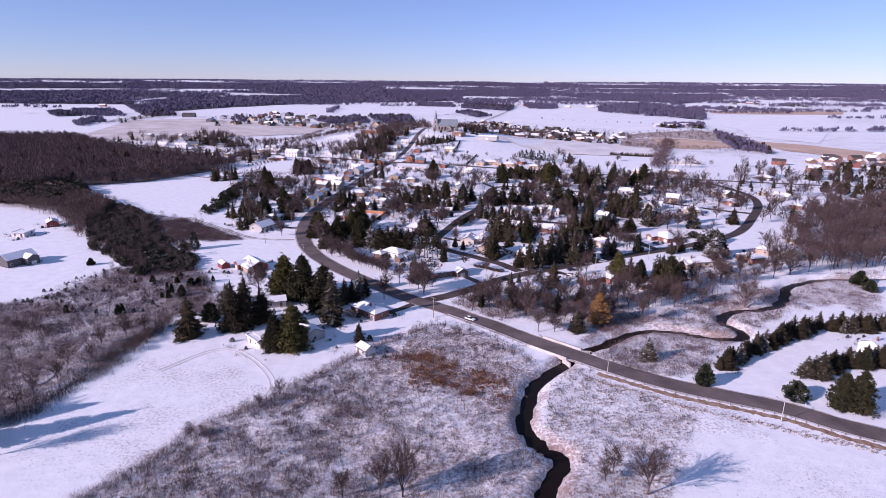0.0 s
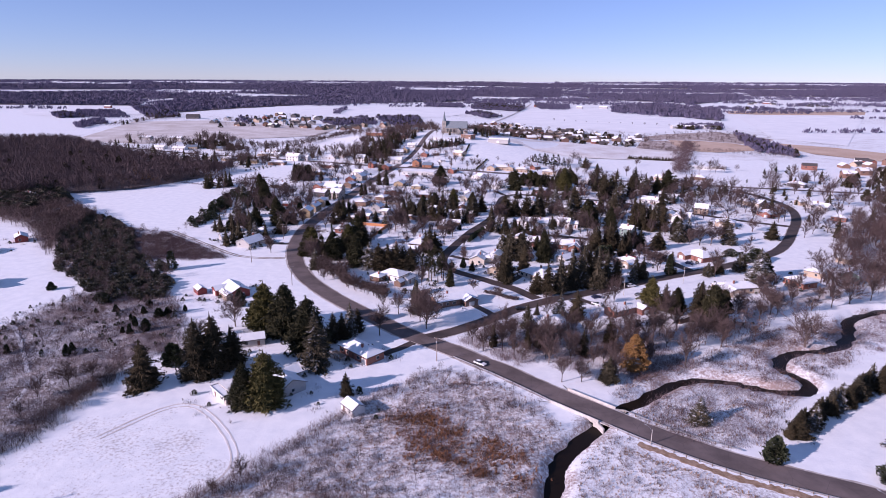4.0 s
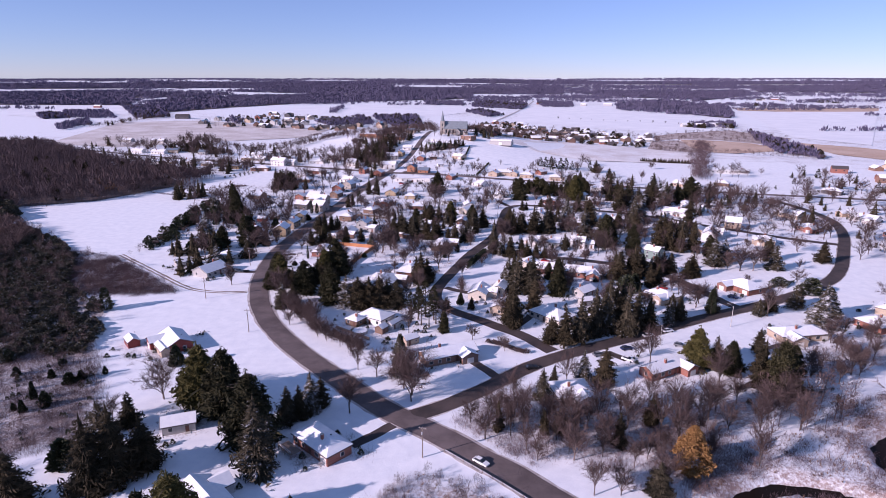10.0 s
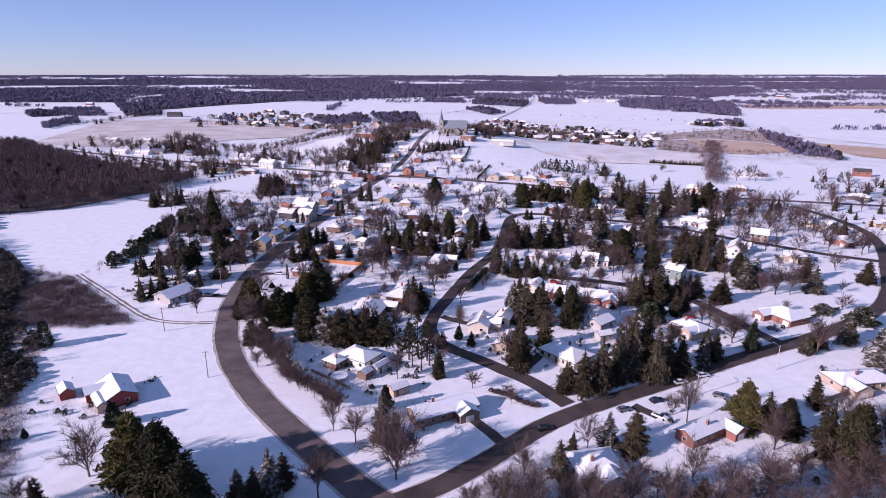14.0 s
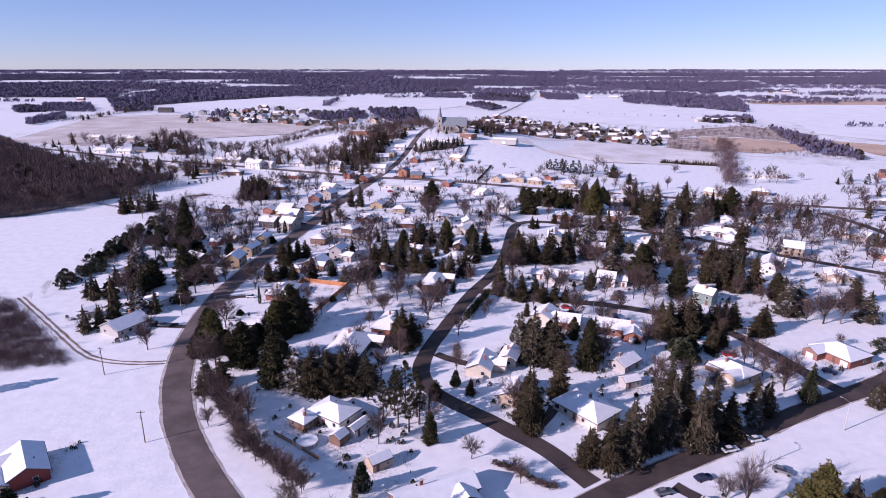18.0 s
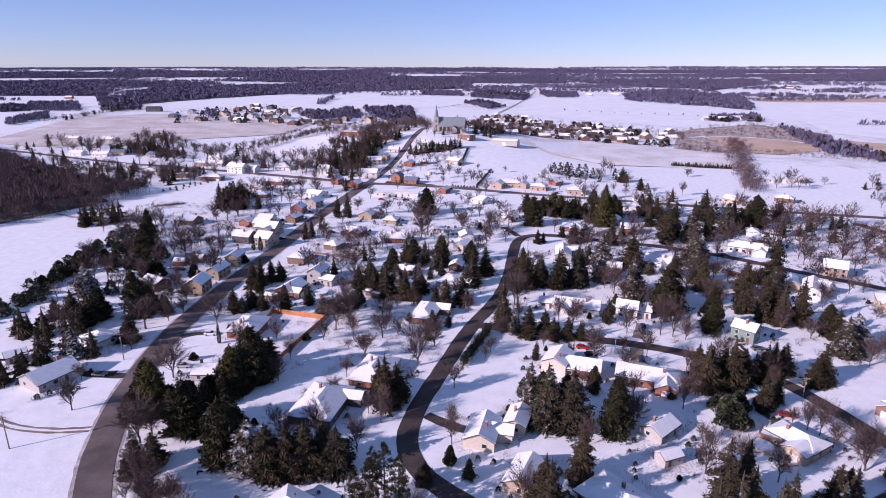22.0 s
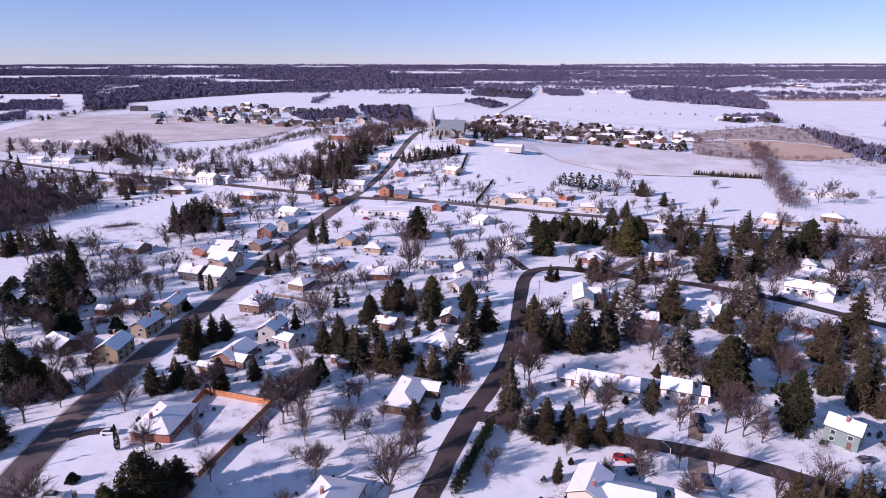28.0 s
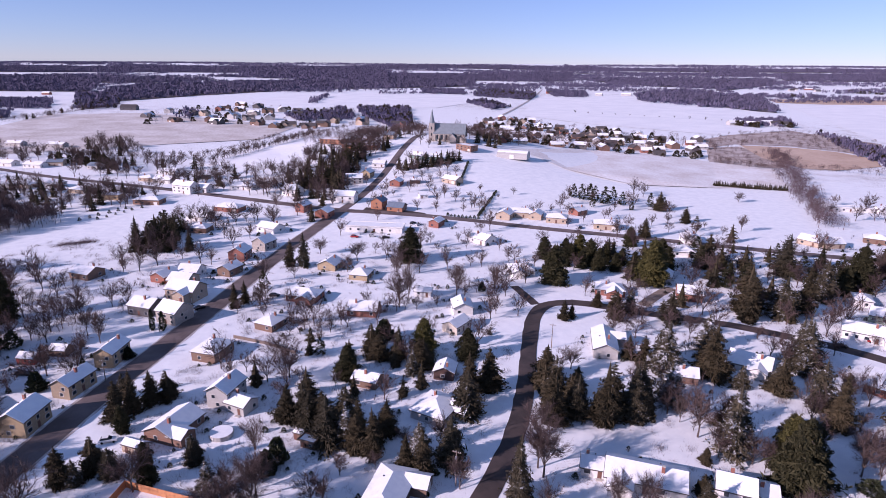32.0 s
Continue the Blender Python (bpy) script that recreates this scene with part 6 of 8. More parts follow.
# trees between the main road, the side street and the river
grove(GROVE, 34, BARES, 7, 12, 201, 4.0, 6.0, 2.6, 0.6)
grove(GROVE, 5, SPRUCES, 6, 12, 202, 4.0, 6.0, 2.6, 0.5)
grove(((62, 250), (95, 262), (135, 292), (170, 315), (150, 330), (112, 300), (80, 282), (45, 275)), 20, BARES, 7, 12, 203, 4.0, 6.0)
grove(((150, 300), (200, 330), (270, 400), (300, 470), (250, 440), (205, 385), (160, 335)), 38, BARES, 8, 13, 204, 6.0, 8.0)
grove(((215, 330), (330, 420), (420, 560), (300, 500), (240, 400)), 60, BARES, 9, 15, 205)
along(((90, 196), (99, 202), (113, 213), (127, 222), (143, 233)), 1.7, 1.8, SPRUCES, 5, 9, 206, 0.7, "spruces beside the river meadow")
along(((148, 235), (155, 232), (166, 235), (178, 240), (189, 246)), 1.8, 2.4, SPRUCES, 5, 9, 207, 0.75, "spruces beside the river meadow")
along(((120, 192), (131, 198), (138, 200), (147, 202), (154, 204)), 2.6, 2.0, SPRUCES + JUNIPERS, 4, 8, 209, 0.8, "spruces beside the river meadow")
# the clipped row inside the bend, bare
along(((-80, 337), (-69, 324), (-58, 309), (-50, 303), (-39, 296)), 1.7, 1.0, BARES, 5.5, 9.0, 208, 0.8, "bare trees inside the bend")
# tree belt behind the houses on the left of the main road
grove(((-180, 420), (-150, 400), (-120, 440), (-122, 520), (-150, 540), (-185, 500)), 26, BARES, 7, 12, 209)
grove(((-196, 462), (-165, 410), (-145, 430), (-160, 520), (-190, 530)), 14, JUNIPERS, 4, 8, 210, 5, 7, 2.4, 0.8)
grove(((-178, 400), (-140, 372), (-120, 395), (-122, 440), (-160, 440)), 22, SPRUCES, 7, 13, 211, 6, 7)
# dark conifers of the gardens, in the rows and groups in which they stand
along(((-96, 362), (-86, 365), (-77, 370), (-72, 375), (-70, 386), (-69, 397)), 2.4, 1.2, PINES[:3] + SPRUCES[:4], 7, 10.5, 250, 0.7, "dark conifer screen")
along(((73, 397), (79, 396), (84, 395), (90, 396), (99, 402)), 3.0, 2.0, SPRUCES, 9, 14, 251, 0.55)
along(((17, 376), (21, 372), (26, 370), (31, 373)), 2.6, 1.6, SPRUCES + PINES[:3], 10, 15, 252, 0.55)
along(((22, 494), (30, 482), (39, 480), (50, 481)), 3.2, 2.0, SPRUCES, 8, 13, 253, 0.55)
along(((-136, 152), (-136, 167), (-135, 182), (-132, 201), (-128, 212)), 6.0, 3.0, BARES, 6, 10, 254, 0.75)
along(((-133, 771), (-122, 771), (-108, 775), (-120, 793), (-116, 828), (-109, 856), (-102, 859)), 4.0, 3.0, SPRUCES + PINES[:2], 11, 17, 255, 0.5)
along(((-67, 820), (-56, 820), (-24, 846), (-17, 851)), 4.0, 2.0, SPRUCES, 9, 14, 256, 0.5)
grove(((-250, 590), (-230, 640), (-150, 620), (-135, 540), (-175, 495)), 22, BARES, 7, 14, 257, 6, 7, 2.2, 0.6)
grove(((-260, 570), (-235, 610), (-215, 590), (-235, 560)), 8, PINES[:3] + SPRUCES, 11, 16, 258, 6, 7, 2.2, 0.6)
grove(((-120, 600), (-60, 640), (0, 640), (10, 560), (-20, 500), (-100, 520)), 32, BARES, 5, 11, 259, 6, 7, 2.2, 0.7)
grove(((-90, 720), (0, 700), (150, 670), (170, 700), (0, 760), (-60, 880), (-85, 850)), 40, BARES, 4, 9, 260, 6, 7, 2.2, 0.7)
grove(((-180, 720), (-100, 720), (-90, 900), (-130, 960), (-160, 860)), 60, MIXED, 6, 13, 261, 6, 7, 2.2, 0.6)
grove(((-95, 480), (60, 472), (240, 500), (250, 640), (60, 690), (-95, 660)), 45, BARES, 6, 12, 262, 6.0, 7.5, 2.2, 0.7)
grove(((-260, 760), (-120, 720), (-95, 860), (-130, 940), (-200, 860)), 90, MIXED, 7, 14, 263, 6.0, 7.0, 2.2, 0.6)
grove(((-85, 760), (-20, 740), (60, 700), (40, 760), (-30, 860), (-60, 900)), 14, BARES, 5, 10, 264, 6.0, 7.0, 2.2, 0.7)
grove(((-420, 800), (-260, 760), (-200, 720), (-240, 690), (-420, 740)), 80, MIXED, 6, 13, 265, 6.0, 7.0, 2.2, 0.6)
# house gardens
YARDS = ((-105, 330), (-20, 300), (40, 320), (110, 365), (180, 410), (225, 480), (250, 560), (230, 650), (60, 660), (-95, 660), (-95, 420))
grove(YARDS, 230, BARES, 4, 11, 212, 6.0, 7.5, 2.8)
grove(YARDS, 14, SPRUCES + PINES[:3], 7, 13, 213, 6.5, 8.5, 3.0, 0.5)
grove(YARDS, 40, JUNIPERS, 1.2, 3.0, 214, 5.5, 7.0, 2.5, 1.0)
grove(((-20, 470), (-70, 490), (-60, 520), (-30, 535), (-8, 510)), 12, SPRUCES + PINES[:2], 6, 10, 215, 6, 7, 2.4, 0.5)
grove(((60, 600), (60, 650), (150, 640), (230, 600), (220, 560), (150, 580)), 34, PINES + SPRUCES, 9, 14, 216, 6, 7, 2.8, 0.55)
grove(((-130, 520), (-118, 700), (-190, 720), (-260, 740), (-220, 620), (-160, 560)), 30, BARES, 6, 12, 217)
grove(((-330, 640), (-230, 700), (-250, 760), (-380, 760)), 36, MIXED, 7, 14, 218)
grove(((-100, 620), (-70, 900), (-150, 900), (-260, 800), (-120, 700)), 50, MIXED, 7, 14, 219)
grove(((-112, 730), (-95, 760), (-112, 860), (-150, 850), (-140, 770)), 22, SPRUCES, 9, 17, 220, 8, 6, 2.5, 0.4)
grove(((30, 700), (210, 660), (300, 640), (330, 760), (200, 800), (60, 780)), 30, BARES + PINES[:3], 5, 11, 221)
grove(((-500, 820), (-250, 790), (-180, 860), (-330, 900), (-560, 960)), 70, MIXED, 7, 15, 222)
grove(((-130, 900), (-30, 920), (40, 980), (0, 1040), (-140, 1020)), 34, BARES, 8, 14, 223, 8, 10)
along(((71, 768), (81, 759), (92, 753), (104, 751)), 5.0, 2.0, PINES, 10, 14, 224, 0.6)
along(((121, 747), (130, 744)), 4.0, 2.0, PINES, 8, 12, 228, 0.6)
along(((-224, 1147), (-235, 998), (-250, 918), (-264, 880)), 5.0, 3.0, BARES, 6, 12, 229)
along(((-268, 941), (-295, 924), (-304, 907), (-361, 950)), 7.0, 4.0, BARES, 5, 9, 230)
along(((-762, 1252), (-731, 1282), (-771, 1415), (-774, 1518)), 12.0, 8.0, MIXED, 7, 14, 238)
grove(((-199, 647), (-175, 620), (-161, 622), (-174, 662), (-191, 669), (-204, 668)), 60, PINES + SPRUCES, 7, 12, 239, 4, 4, 2.2)
grove(((-457, 907), (-402, 889), (-468, 1026), (-402, 1011), (-297, 852), (-320, 823), (-372, 846)), 55, MIXED, 8, 15, 240, 6, 9)
along(((198, 836), (225, 831), (253, 826)), 1.2, 0.6, SPRUCES, 4.5, 6.0, 225, 0.6, "clipped row of young spruces")
along(((198, 1615), (335, 1546), (446, 1482)), 24.0, 1.0, BARES, 5, 7, 227, 0.8)

grove(((-95, 690), (-20, 640), (60, 650), (40, 760), (-60, 860)), 20, BARES, 5, 10, 231)
grove(((60, 560), (230, 520), (260, 640), (120, 680)), 36, MIXED + PINES, 8, 15, 232, 6, 8, 2.6, 0.5)
grove(((100, 440), (225, 480), (240, 560), (110, 540)), 18, BARES, 7, 12, 233, 6, 8, 2.6, 0.5)
grove(((200, 420), (330, 470), (420, 600), (330, 680), (250, 600)), 90, MIXED, 6, 13, 234)
grove(((-120, 560), (-190, 640), (-260, 700), (-230, 560), (-170, 500)), 14, BARES, 6, 12, 235)
grove(((-100, 880), (20, 880), (60, 1000), (-60, 1060), (-170, 1000)), 90, MIXED, 6, 13, 236, 8, 10)
grove(((280, 640), (560, 560), (620, 700), (330, 760)), 90, MIXED + PINES, 6, 13, 237)

# the tall bare hedge that follows the inner edge of the bend, one dense thing
def hedge(name, line, h, w, n, leaves, seed, label):
    rng = np.random.default_rng(seed)
    p = smooth_line(line, 0.6, 2)
    i = rng.integers(len(p), size=n)
    c = np.stack([p[i, 0] + rng.normal(0, w * 0.24, n), p[i, 1] + rng.normal(0, w * 0.24, n), h * rng.random(n) ** 0.75], 1)
    u = rng.normal(size=(n, 3)) * 0.17
    v = rng.normal(size=(n, 3)) * 0.16 + np.array([0, 0, 0.34])
    tris = np.stack([c - u, c + u, c + v], 1)
    o = p.mean(0)
    tris -= np.array([o[0], o[1], 0])
    ob = root(name, o[0], o[1], 0)
    link("foliage", tri_mesh("foliage", tris), leaves, ob)
    stems = []
    for x, y in p[::4]:
        stems += prism((x - o[0], y - o[1], -0.1), (x - o[0] + rng.normal(0, 0.15), y - o[1] + rng.normal(0, 0.15), h * 0.8), 0.05, 0.02)
    link("stems", tri_mesh("stems", stems), BARK, ob)
    return tagged(ob, label, "hedge")


hedge("cedar_hedge", ((6, 428), (3, 419), (0, 410), (-3, 400)), 3.2, 2.6, 5200, CEDAR, 5, "tall dark cedar hedge along the street")
hedge("cedar_hedge", ((138, 376), (148, 384), (159, 390)), 1.1, 1.2, 900, CEDAR, 6, "low trimmed evergreen hedge")
hedge("shrub_hedge", ((6, 309), (11, 307), (18, 301), (21, 301)), 1.3, 1.6, 1500, TWIG, 7, "low leafless hedge beside the street")

# ---------------------------------------------------------------- woods, scrub and grass: what nobody could count
def sticks(n, h, seed, spread=0.35, width=0.05):
    """n slivers that fan out from one foot, for a bush of bare stems."""
    rng = np.random.default_rng(seed)
    a, s = rng.random(n) * 6.283, spread * rng.random(n) ** 0.6
    top = np.stack([h * s * np.cos(a), h * s * np.sin(a), h * rng.uniform(0.45, 1.0, n)], 1)
    foot = top * rng.uniform(0.0, 0.45, (n, 1)) * np.array([1, 1, 0.8])
    side = np.stack([-np.sin(a), np.cos(a), np.zeros(n)], 1) * width
    return np.stack([foot - side, foot + side, top], 1)


def stuff(name, where, patterns, lo, hi, seed, material, label, category, flat=1.0):
    """Many plants as one mesh: patterns (triangles of height 1) set down at the places given."""
    rng = np.random.default_rng(seed)
    out = []
    which = rng.integers(len(patterns), size=len(where))
    for k, pat in enumerate(patterns):
        w = where[which == k]
        if not len(w):
            continue
        s, a = rng.uniform(lo, hi, len(w)), rng.random(len(w)) * 6.283
        c, si = np.cos(a) * s * flat, np.sin(a) * s * flat
        x, y, z = pat[..., 0][None], pat[..., 1][None], pat[..., 2][None]
        g = lift(w[:, 0], w[:, 1])
        q = np.stack([x * c[:, None, None] - y * si[:, None, None] + w[:, 0][:, None, None], x * si[:, None, None] + y * c[:, None, None] + w[:, 1][:, None, None],
                      z * s[:, None, None] + g[:, None, None]], -1)
        out.append(q.reshape(-1, 3, 3))
    ob = link(name, tri_mesh(name, np.concatenate(out)), material)
    return tagged(ob, label, category, "", "stuff")


def unit(tris, h):
    return np.asarray(tris, float) / h


def sketch(seed, n=95, wide=0.0095):
    """A leafless tree of the deep wood, of height 1: stem, a few limbs, and a haze of twigs."""
    rng = np.random.default_rng(seed)
    wood = prism((0, 0, 0), (rng.normal(0, 0.02), rng.normal(0, 0.02), 0.8), 0.013, 0.004)
    for k in range(5):
        a, z = rng.random() * 6.283, rng.uniform(0.3, 0.6)
        wood += prism((0, 0, z), (0.22 * math.cos(a), 0.22 * math.sin(a), z + rng.uniform(0.15, 0.35)), 0.006, 0.002)
    d = rng.normal(size=(n, 3))
    d /= np.linalg.norm(d, axis=1)[:, None]
    c = d * rng.random((n, 1)) ** 0.4 * np.array([0.27, 0.27, 0.32]) + np.array([0, 0, 0.66])
    way = d * 0.5 + np.array([0, 0, 0.6]) + rng.normal(0, 0.3, (n, 3))
    side = np.cross(way, rng.normal(size=(n, 3)))
    side *= (wide / np.maximum(np.linalg.norm(side, axis=1), 1e-6))[:, None]
    return np.concatenate([np.asarray(wood), np.stack([c - side, c + side, c + way * 0.16], 1)])


LIGHT = [sketch(s) for s in (301, 302, 303, 304, 305)]
DEEP = [sketch(s, 120, 0.014) for s in (306, 307, 308)]
BUSH = [unit(sticks(34, 1.0, s, 0.6, 0.012), 1.0) for s in (311, 312, 313)]


def patch(seed, n, wide, width):
    """Stems standing all over a small patch of ground."""
    rng = np.random.default_rng(seed)
    foot = np.concatenate([rng.normal(0, wide, (n, 2)), np.zeros((n, 1))], 1)
    top = foot + np.concatenate([rng.normal(0, 0.3, (n, 2)), rng.uniform(0.3, 1.0, (n, 1))], 1)
    a = rng.random(n) * 6.283
    side = np.stack([np.cos(a), np.sin(a), np.zeros(n)], 1) * width
    return np.stack([foot - side, foot + side, top], 1)


BRUSH = [patch(s, 60, 0.62, 0.014) for s in (314, 315, 318)]
THIN_BRUSH = [patch(s, 38, 0.7, 0.016) for s in (324, 325, 326)]
GRASS = [unit(sticks(12, 1.0, s, 0.8, 0.05), 1.0) for s in (316, 317)]


def far_crown(seed, n):
    """A leafless crown far off, of height 1: upright slivers that fill a flat dome."""
    rng = np.random.default_rng(seed)
    d = rng.normal(size=(n, 3))
    d /= np.linalg.norm(d, axis=1)[:, None]
    c = d * rng.random((n, 1)) ** 0.35 * np.array([0.5, 0.5, 0.38]) + np.array([0, 0, 0.5])
    a = rng.random(n) * 6.283
    side = np.stack([np.cos(a), np.sin(a), np.zeros(n)], 1) * 0.1
    top = c + np.concatenate([rng.normal(0, 0.08, (n, 2)), rng.uniform(0.15, 0.34, (n, 1))], 1)
    low = np.array([0, 0, 0.18])
    t = np.stack([c - side - low, c + side - low, top], 1)
    t[..., 2] = np.clip(t[..., 2], 0, 1)
    return t


FARCROWN = [far_crown(s, 20) for s in (321, 322, 323)]
SCRUB = [cedar_tris(s, 1.0, 0.45, 300, 0.6, 0.3) for s in (331, 332, 333)]
THICKET_GREEN = foliage("thicket_needles", (0.05, 0.047, 0.034), (0.13, 0.118, 0.08), 0.05)
LEFT_WOOD = ((-724, 914), (-627, 931), (-447, 780), (-300, 668), (-267, 633), (-303, 554), (-354, 523), (-373, 498), (-404, 500), (-560, 560), (-800, 800))


def clumped(poly, clumps, each, wide, seed):
    """Places in loose clumps inside a stretch of ground."""
    rng = np.random.default_rng(seed)
    c = scatter(poly, clumps, seed)
    return (c[:, None, :] + rng.normal(0, 1, (clumps, each, 2)) * (wide * rng.uniform(0.4, 1.3, (clumps, 1, 1)))).reshape(-1, 2)


def off_roads(w, gap=6.0):
    d = np.sqrt(((w[:, None, :] - KEEP_OFF[None, ::2]) ** 2).sum(-1)).min(1)
    return w[d > gap]


stuff("evergreen_thicket", scatter(THICKET, 1150, 401), SCRUB, 1.6, 3.8, 402, THICKET_GREEN, "dense thicket of dark cedar scrub", "thicket", 1.7)
stuff("bare_scrub", scatter(SCRUB_WEST, 1150, 433), LIGHT, 4, 9, 434, TWIG, "brown leafless scrub beside the wood", "thicket", 1.2)
stuff("bare_scrub", scatter(THICKET, 260, 403), LIGHT, 3.5, 7, 404, TWIG, "leafless saplings among the cedar scrub", "thicket")
stuff("leafless_wood", scatter(LEFT_WOOD, 2300, 405), DEEP, 9, 15, 406, GREY_TWIG, "dense leafless wood in winter", "forest", 0.9)
stuff("leafless_wood", scatter(LEFT_WOOD, 1500, 445), DEEP, 8, 14, 446, GREY_TWIG, "paler trees of the dense leafless wood", "forest", 0.8)
stuff("conifers_in_wood", scatter(LEFT_WOOD, 60, 447), SCRUB, 8, 15, 448, SPRUCE, "scattered conifers of the leafless wood", "trees", 0.7)
stuff("rusty_trees", scatter(((-355, 630), (-336, 655), (-302, 597), (-328, 586)), 26, 449), FARCROWN, 6, 10, 450, RUSTY, "rust-coloured trees at the wood's edge", "trees", 0.9)
stuff("leafless_wood", off_roads(scatter(((225, 416), (292, 479), (368, 521), (234, 320), (193, 317), (194, 356)), 460, 451), 7.0), LIGHT, 7, 13, 452, TWIG, "brown leafless wood beyond the river", "forest", 1.0)
stuff("conifers_in_wood", off_roads(scatter(((359, 649), (445, 736), (518, 746), (397, 564), (342, 558), (329, 587)), 55, 453), 7.0), SCRUB, 6, 13, 454, SPRUCE, "dark conifers behind the houses", "trees", 0.8)
along(((-400, 640), (-372, 602), (-350, 570), (-330, 590), (-318, 640), (-316, 690)), 9.0, 5.0, PINES + BARES, 9, 15, 407)
stuff("marsh_brush", off_roads(scatter(MARSH_LEFT, 3400, 411)), BRUSH, 0.6, 1.6, 412, BRUSH_TWIG, "leafless brush standing in the snowy meadow", "brush")
stuff("marsh_brush", off_roads(scatter(((-92, 112), (-84, 126), (-60, 166), (-40, 190), (-28, 172), (-30, 140), (-15, 112), (0, 90), (-60, 85)), 800, 413)), BRUSH, 0.9, 2.4, 414, BRUSH_TWIG, "thick leafless brush along the meadow's edge", "brush")
stuff("saplings", off_roads(scatter(MARSH_LEFT, 1200, 455)), LIGHT, 1.2, 3.6, 456, TWIG, "bare saplings scattered over the meadow", "saplings", 1.1)
stuff("bare_scrub", off_roads(scatter(((94, 280), (128, 300), (124, 276), (103, 253), (79, 251)), 50, 459), 6.0), LIGHT, 4, 9, 460, TWIG, "brown leafless scrub beside the river", "thicket", 1.2)
stuff("saplings", scatter(SCRUB_LEFT, 700, 457), LIGHT, 2.0, 5.0, 458, TWIG, "bare saplings in the old field", "saplings", 1.1)
stuff("rust_grass", clumped(RUST_PATCH, 70, 26, 2.0, 415), GRASS, 0.6, 1.3, 416, RUSTGRASS, "patch of rust-coloured marsh grass", "grass")
stuff("dry_grass", off_roads(np.vstack([scatter(MARSH_LEFT, 4500, 417), scatter(MARSH_RIGHT, 2600, 418), scatter(MARSH_UP, 2600, 419)]), 5.0), GRASS, 0.3, 0.9, 420, DRYGRASS, "tufts of dry grass through the snow", "grass")
stuff("marsh_brush", off_roads(scatter(MARSH_RIGHT, 700, 421)), BRUSH, 0.6, 1.6, 422, BRUSH_TWIG, "leafless brush on the river meadow", "brush")
stuff("scrub_brush", scatter(SCRUB_LEFT, 10500, 423), THIN_BRUSH, 0.7, 2.0, 424, BRUSH_TWIG, "leafless weeds and brush in an old field", "brush")
stuff("scrub_brush", scatter(SCRUB_BACK, 1100, 425), BRUSH, 1.0, 2.6, 426, BRUSH_TWIG, "leafless brush beside the lane", "brush")
stuff("scrub_brush", off_roads(scatter(GROVE, 800, 427), 5.0), BRUSH, 0.8, 2.4, 428, BRUSH_TWIG, "undergrowth of bare shrubs", "brush")
stuff("scrub_brush", off_roads(scatter(LANE_SIDE, 900, 463), 3.5), BRUSH, 0.8, 2.2, 464, BRUSH_TWIG, "leafless brush beside the farm lane", "brush")
stuff("saplings", off_roads(scatter(LANE_SIDE, 60, 465), 4.0), LIGHT, 2.5, 6.0, 466, TWIG, "bare saplings beside the farm lane", "saplings", 1.1)
stuff("river_brush", off_roads(scatter(MEADOW_FAR, 500, 461), 4.5), BRUSH, 0.6, 1.8, 462, BRUSH_TWIG, "bare shrubs on the river meadow", "brush")
stuff("river_brush", off_roads(scatter(MARSH_UP, 1100, 429), 4.5), BRUSH, 0.8, 2.4, 430, BRUSH_TWIG, "bare shrubs along the river", "brush")
edge = smooth_line(((-93, 112), (-89, 118), (-85, 125), (-80, 137), (-70, 155), (-59, 166), (-47, 185), (-39, 198), (-24, 216), (-13, 227)), 0.8, 1)
stuff("field_edge_brush", edge + np.random.default_rng(5).normal(0, 1.2, edge.shape), BRUSH, 1.0, 2.4, 431, BRUSH_TWIG, "strip of bare brush along the field", "brush")
edge = smooth_line(((-130, 145), (-127, 157), (-124, 172), (-122, 190), (-125, 194), (-123, 205), (-118, 220)), 0.6, 1)
stuff("field_edge_brush", edge + np.random.default_rng(6).normal(0, 2.0, edge.shape), BRUSH, 1.4, 3.4, 432, TWIG, "strip of bare brush along the field", "brush")
edge = smooth_line(((43, 186), (58, 177), (68, 170), (77, 165), (89, 161), (102, 154), (117, 148)), 0.12, 2)
stuff("verge_grass", edge + np.random.default_rng(7).normal(0, 0.9, edge.shape), GRASS, 0.3, 0.8, 433, DRYGRASS, "dry grass on the road's verge", "grass")

bare_far = [unit(np.concatenate([np.asarray(w), np.asarray(t2)]), 12.0) for w, t2 in (bare_tris(s, 12.0, 0.4, (6, 5, 17, 0), 0.16, 0.06) for s in (601, 602, 603))]
FAR_PATTERNS = {"bare_tree": (bare_far, TWIG, "leafless trees among the far houses", 1.0),
                "spruce_tree": ([unit(spruce_tris(s, 12, 3.7, 6, 0.03), 12.0) for s in (611, 612, 613)], SPRUCE, "dark spruces among the far houses", 1.2),
                "pine_tree": ([unit(pine_tris(s, 14, 4.2, 90, 0.06, 22), 14.0) for s in (621, 622)], PINE, "dark pines among the far houses", 1.0),
                "juniper": ([cedar_tris(s, 1.0, 0.42, 340, 0.6, 0.3) for s in (631, 632)], CEDAR, "dark evergreen shrubs among the far gardens", 1.2)}


def far_stuff():
    for kind, rows in FAR_TREES.items():
        pats, mat, lab, flat = FAR_PATTERNS[kind]
        a = np.array(rows)
        for lo in range(4, 22, 2):
            sel = a[(a[:, 2] >= lo) & (a[:, 2] < lo + 2)]
            if len(sel):
                stuff(kind + "_group", sel[:, :2], pats, lo, lo + 2, 640 + lo, mat, lab, "trees", flat)


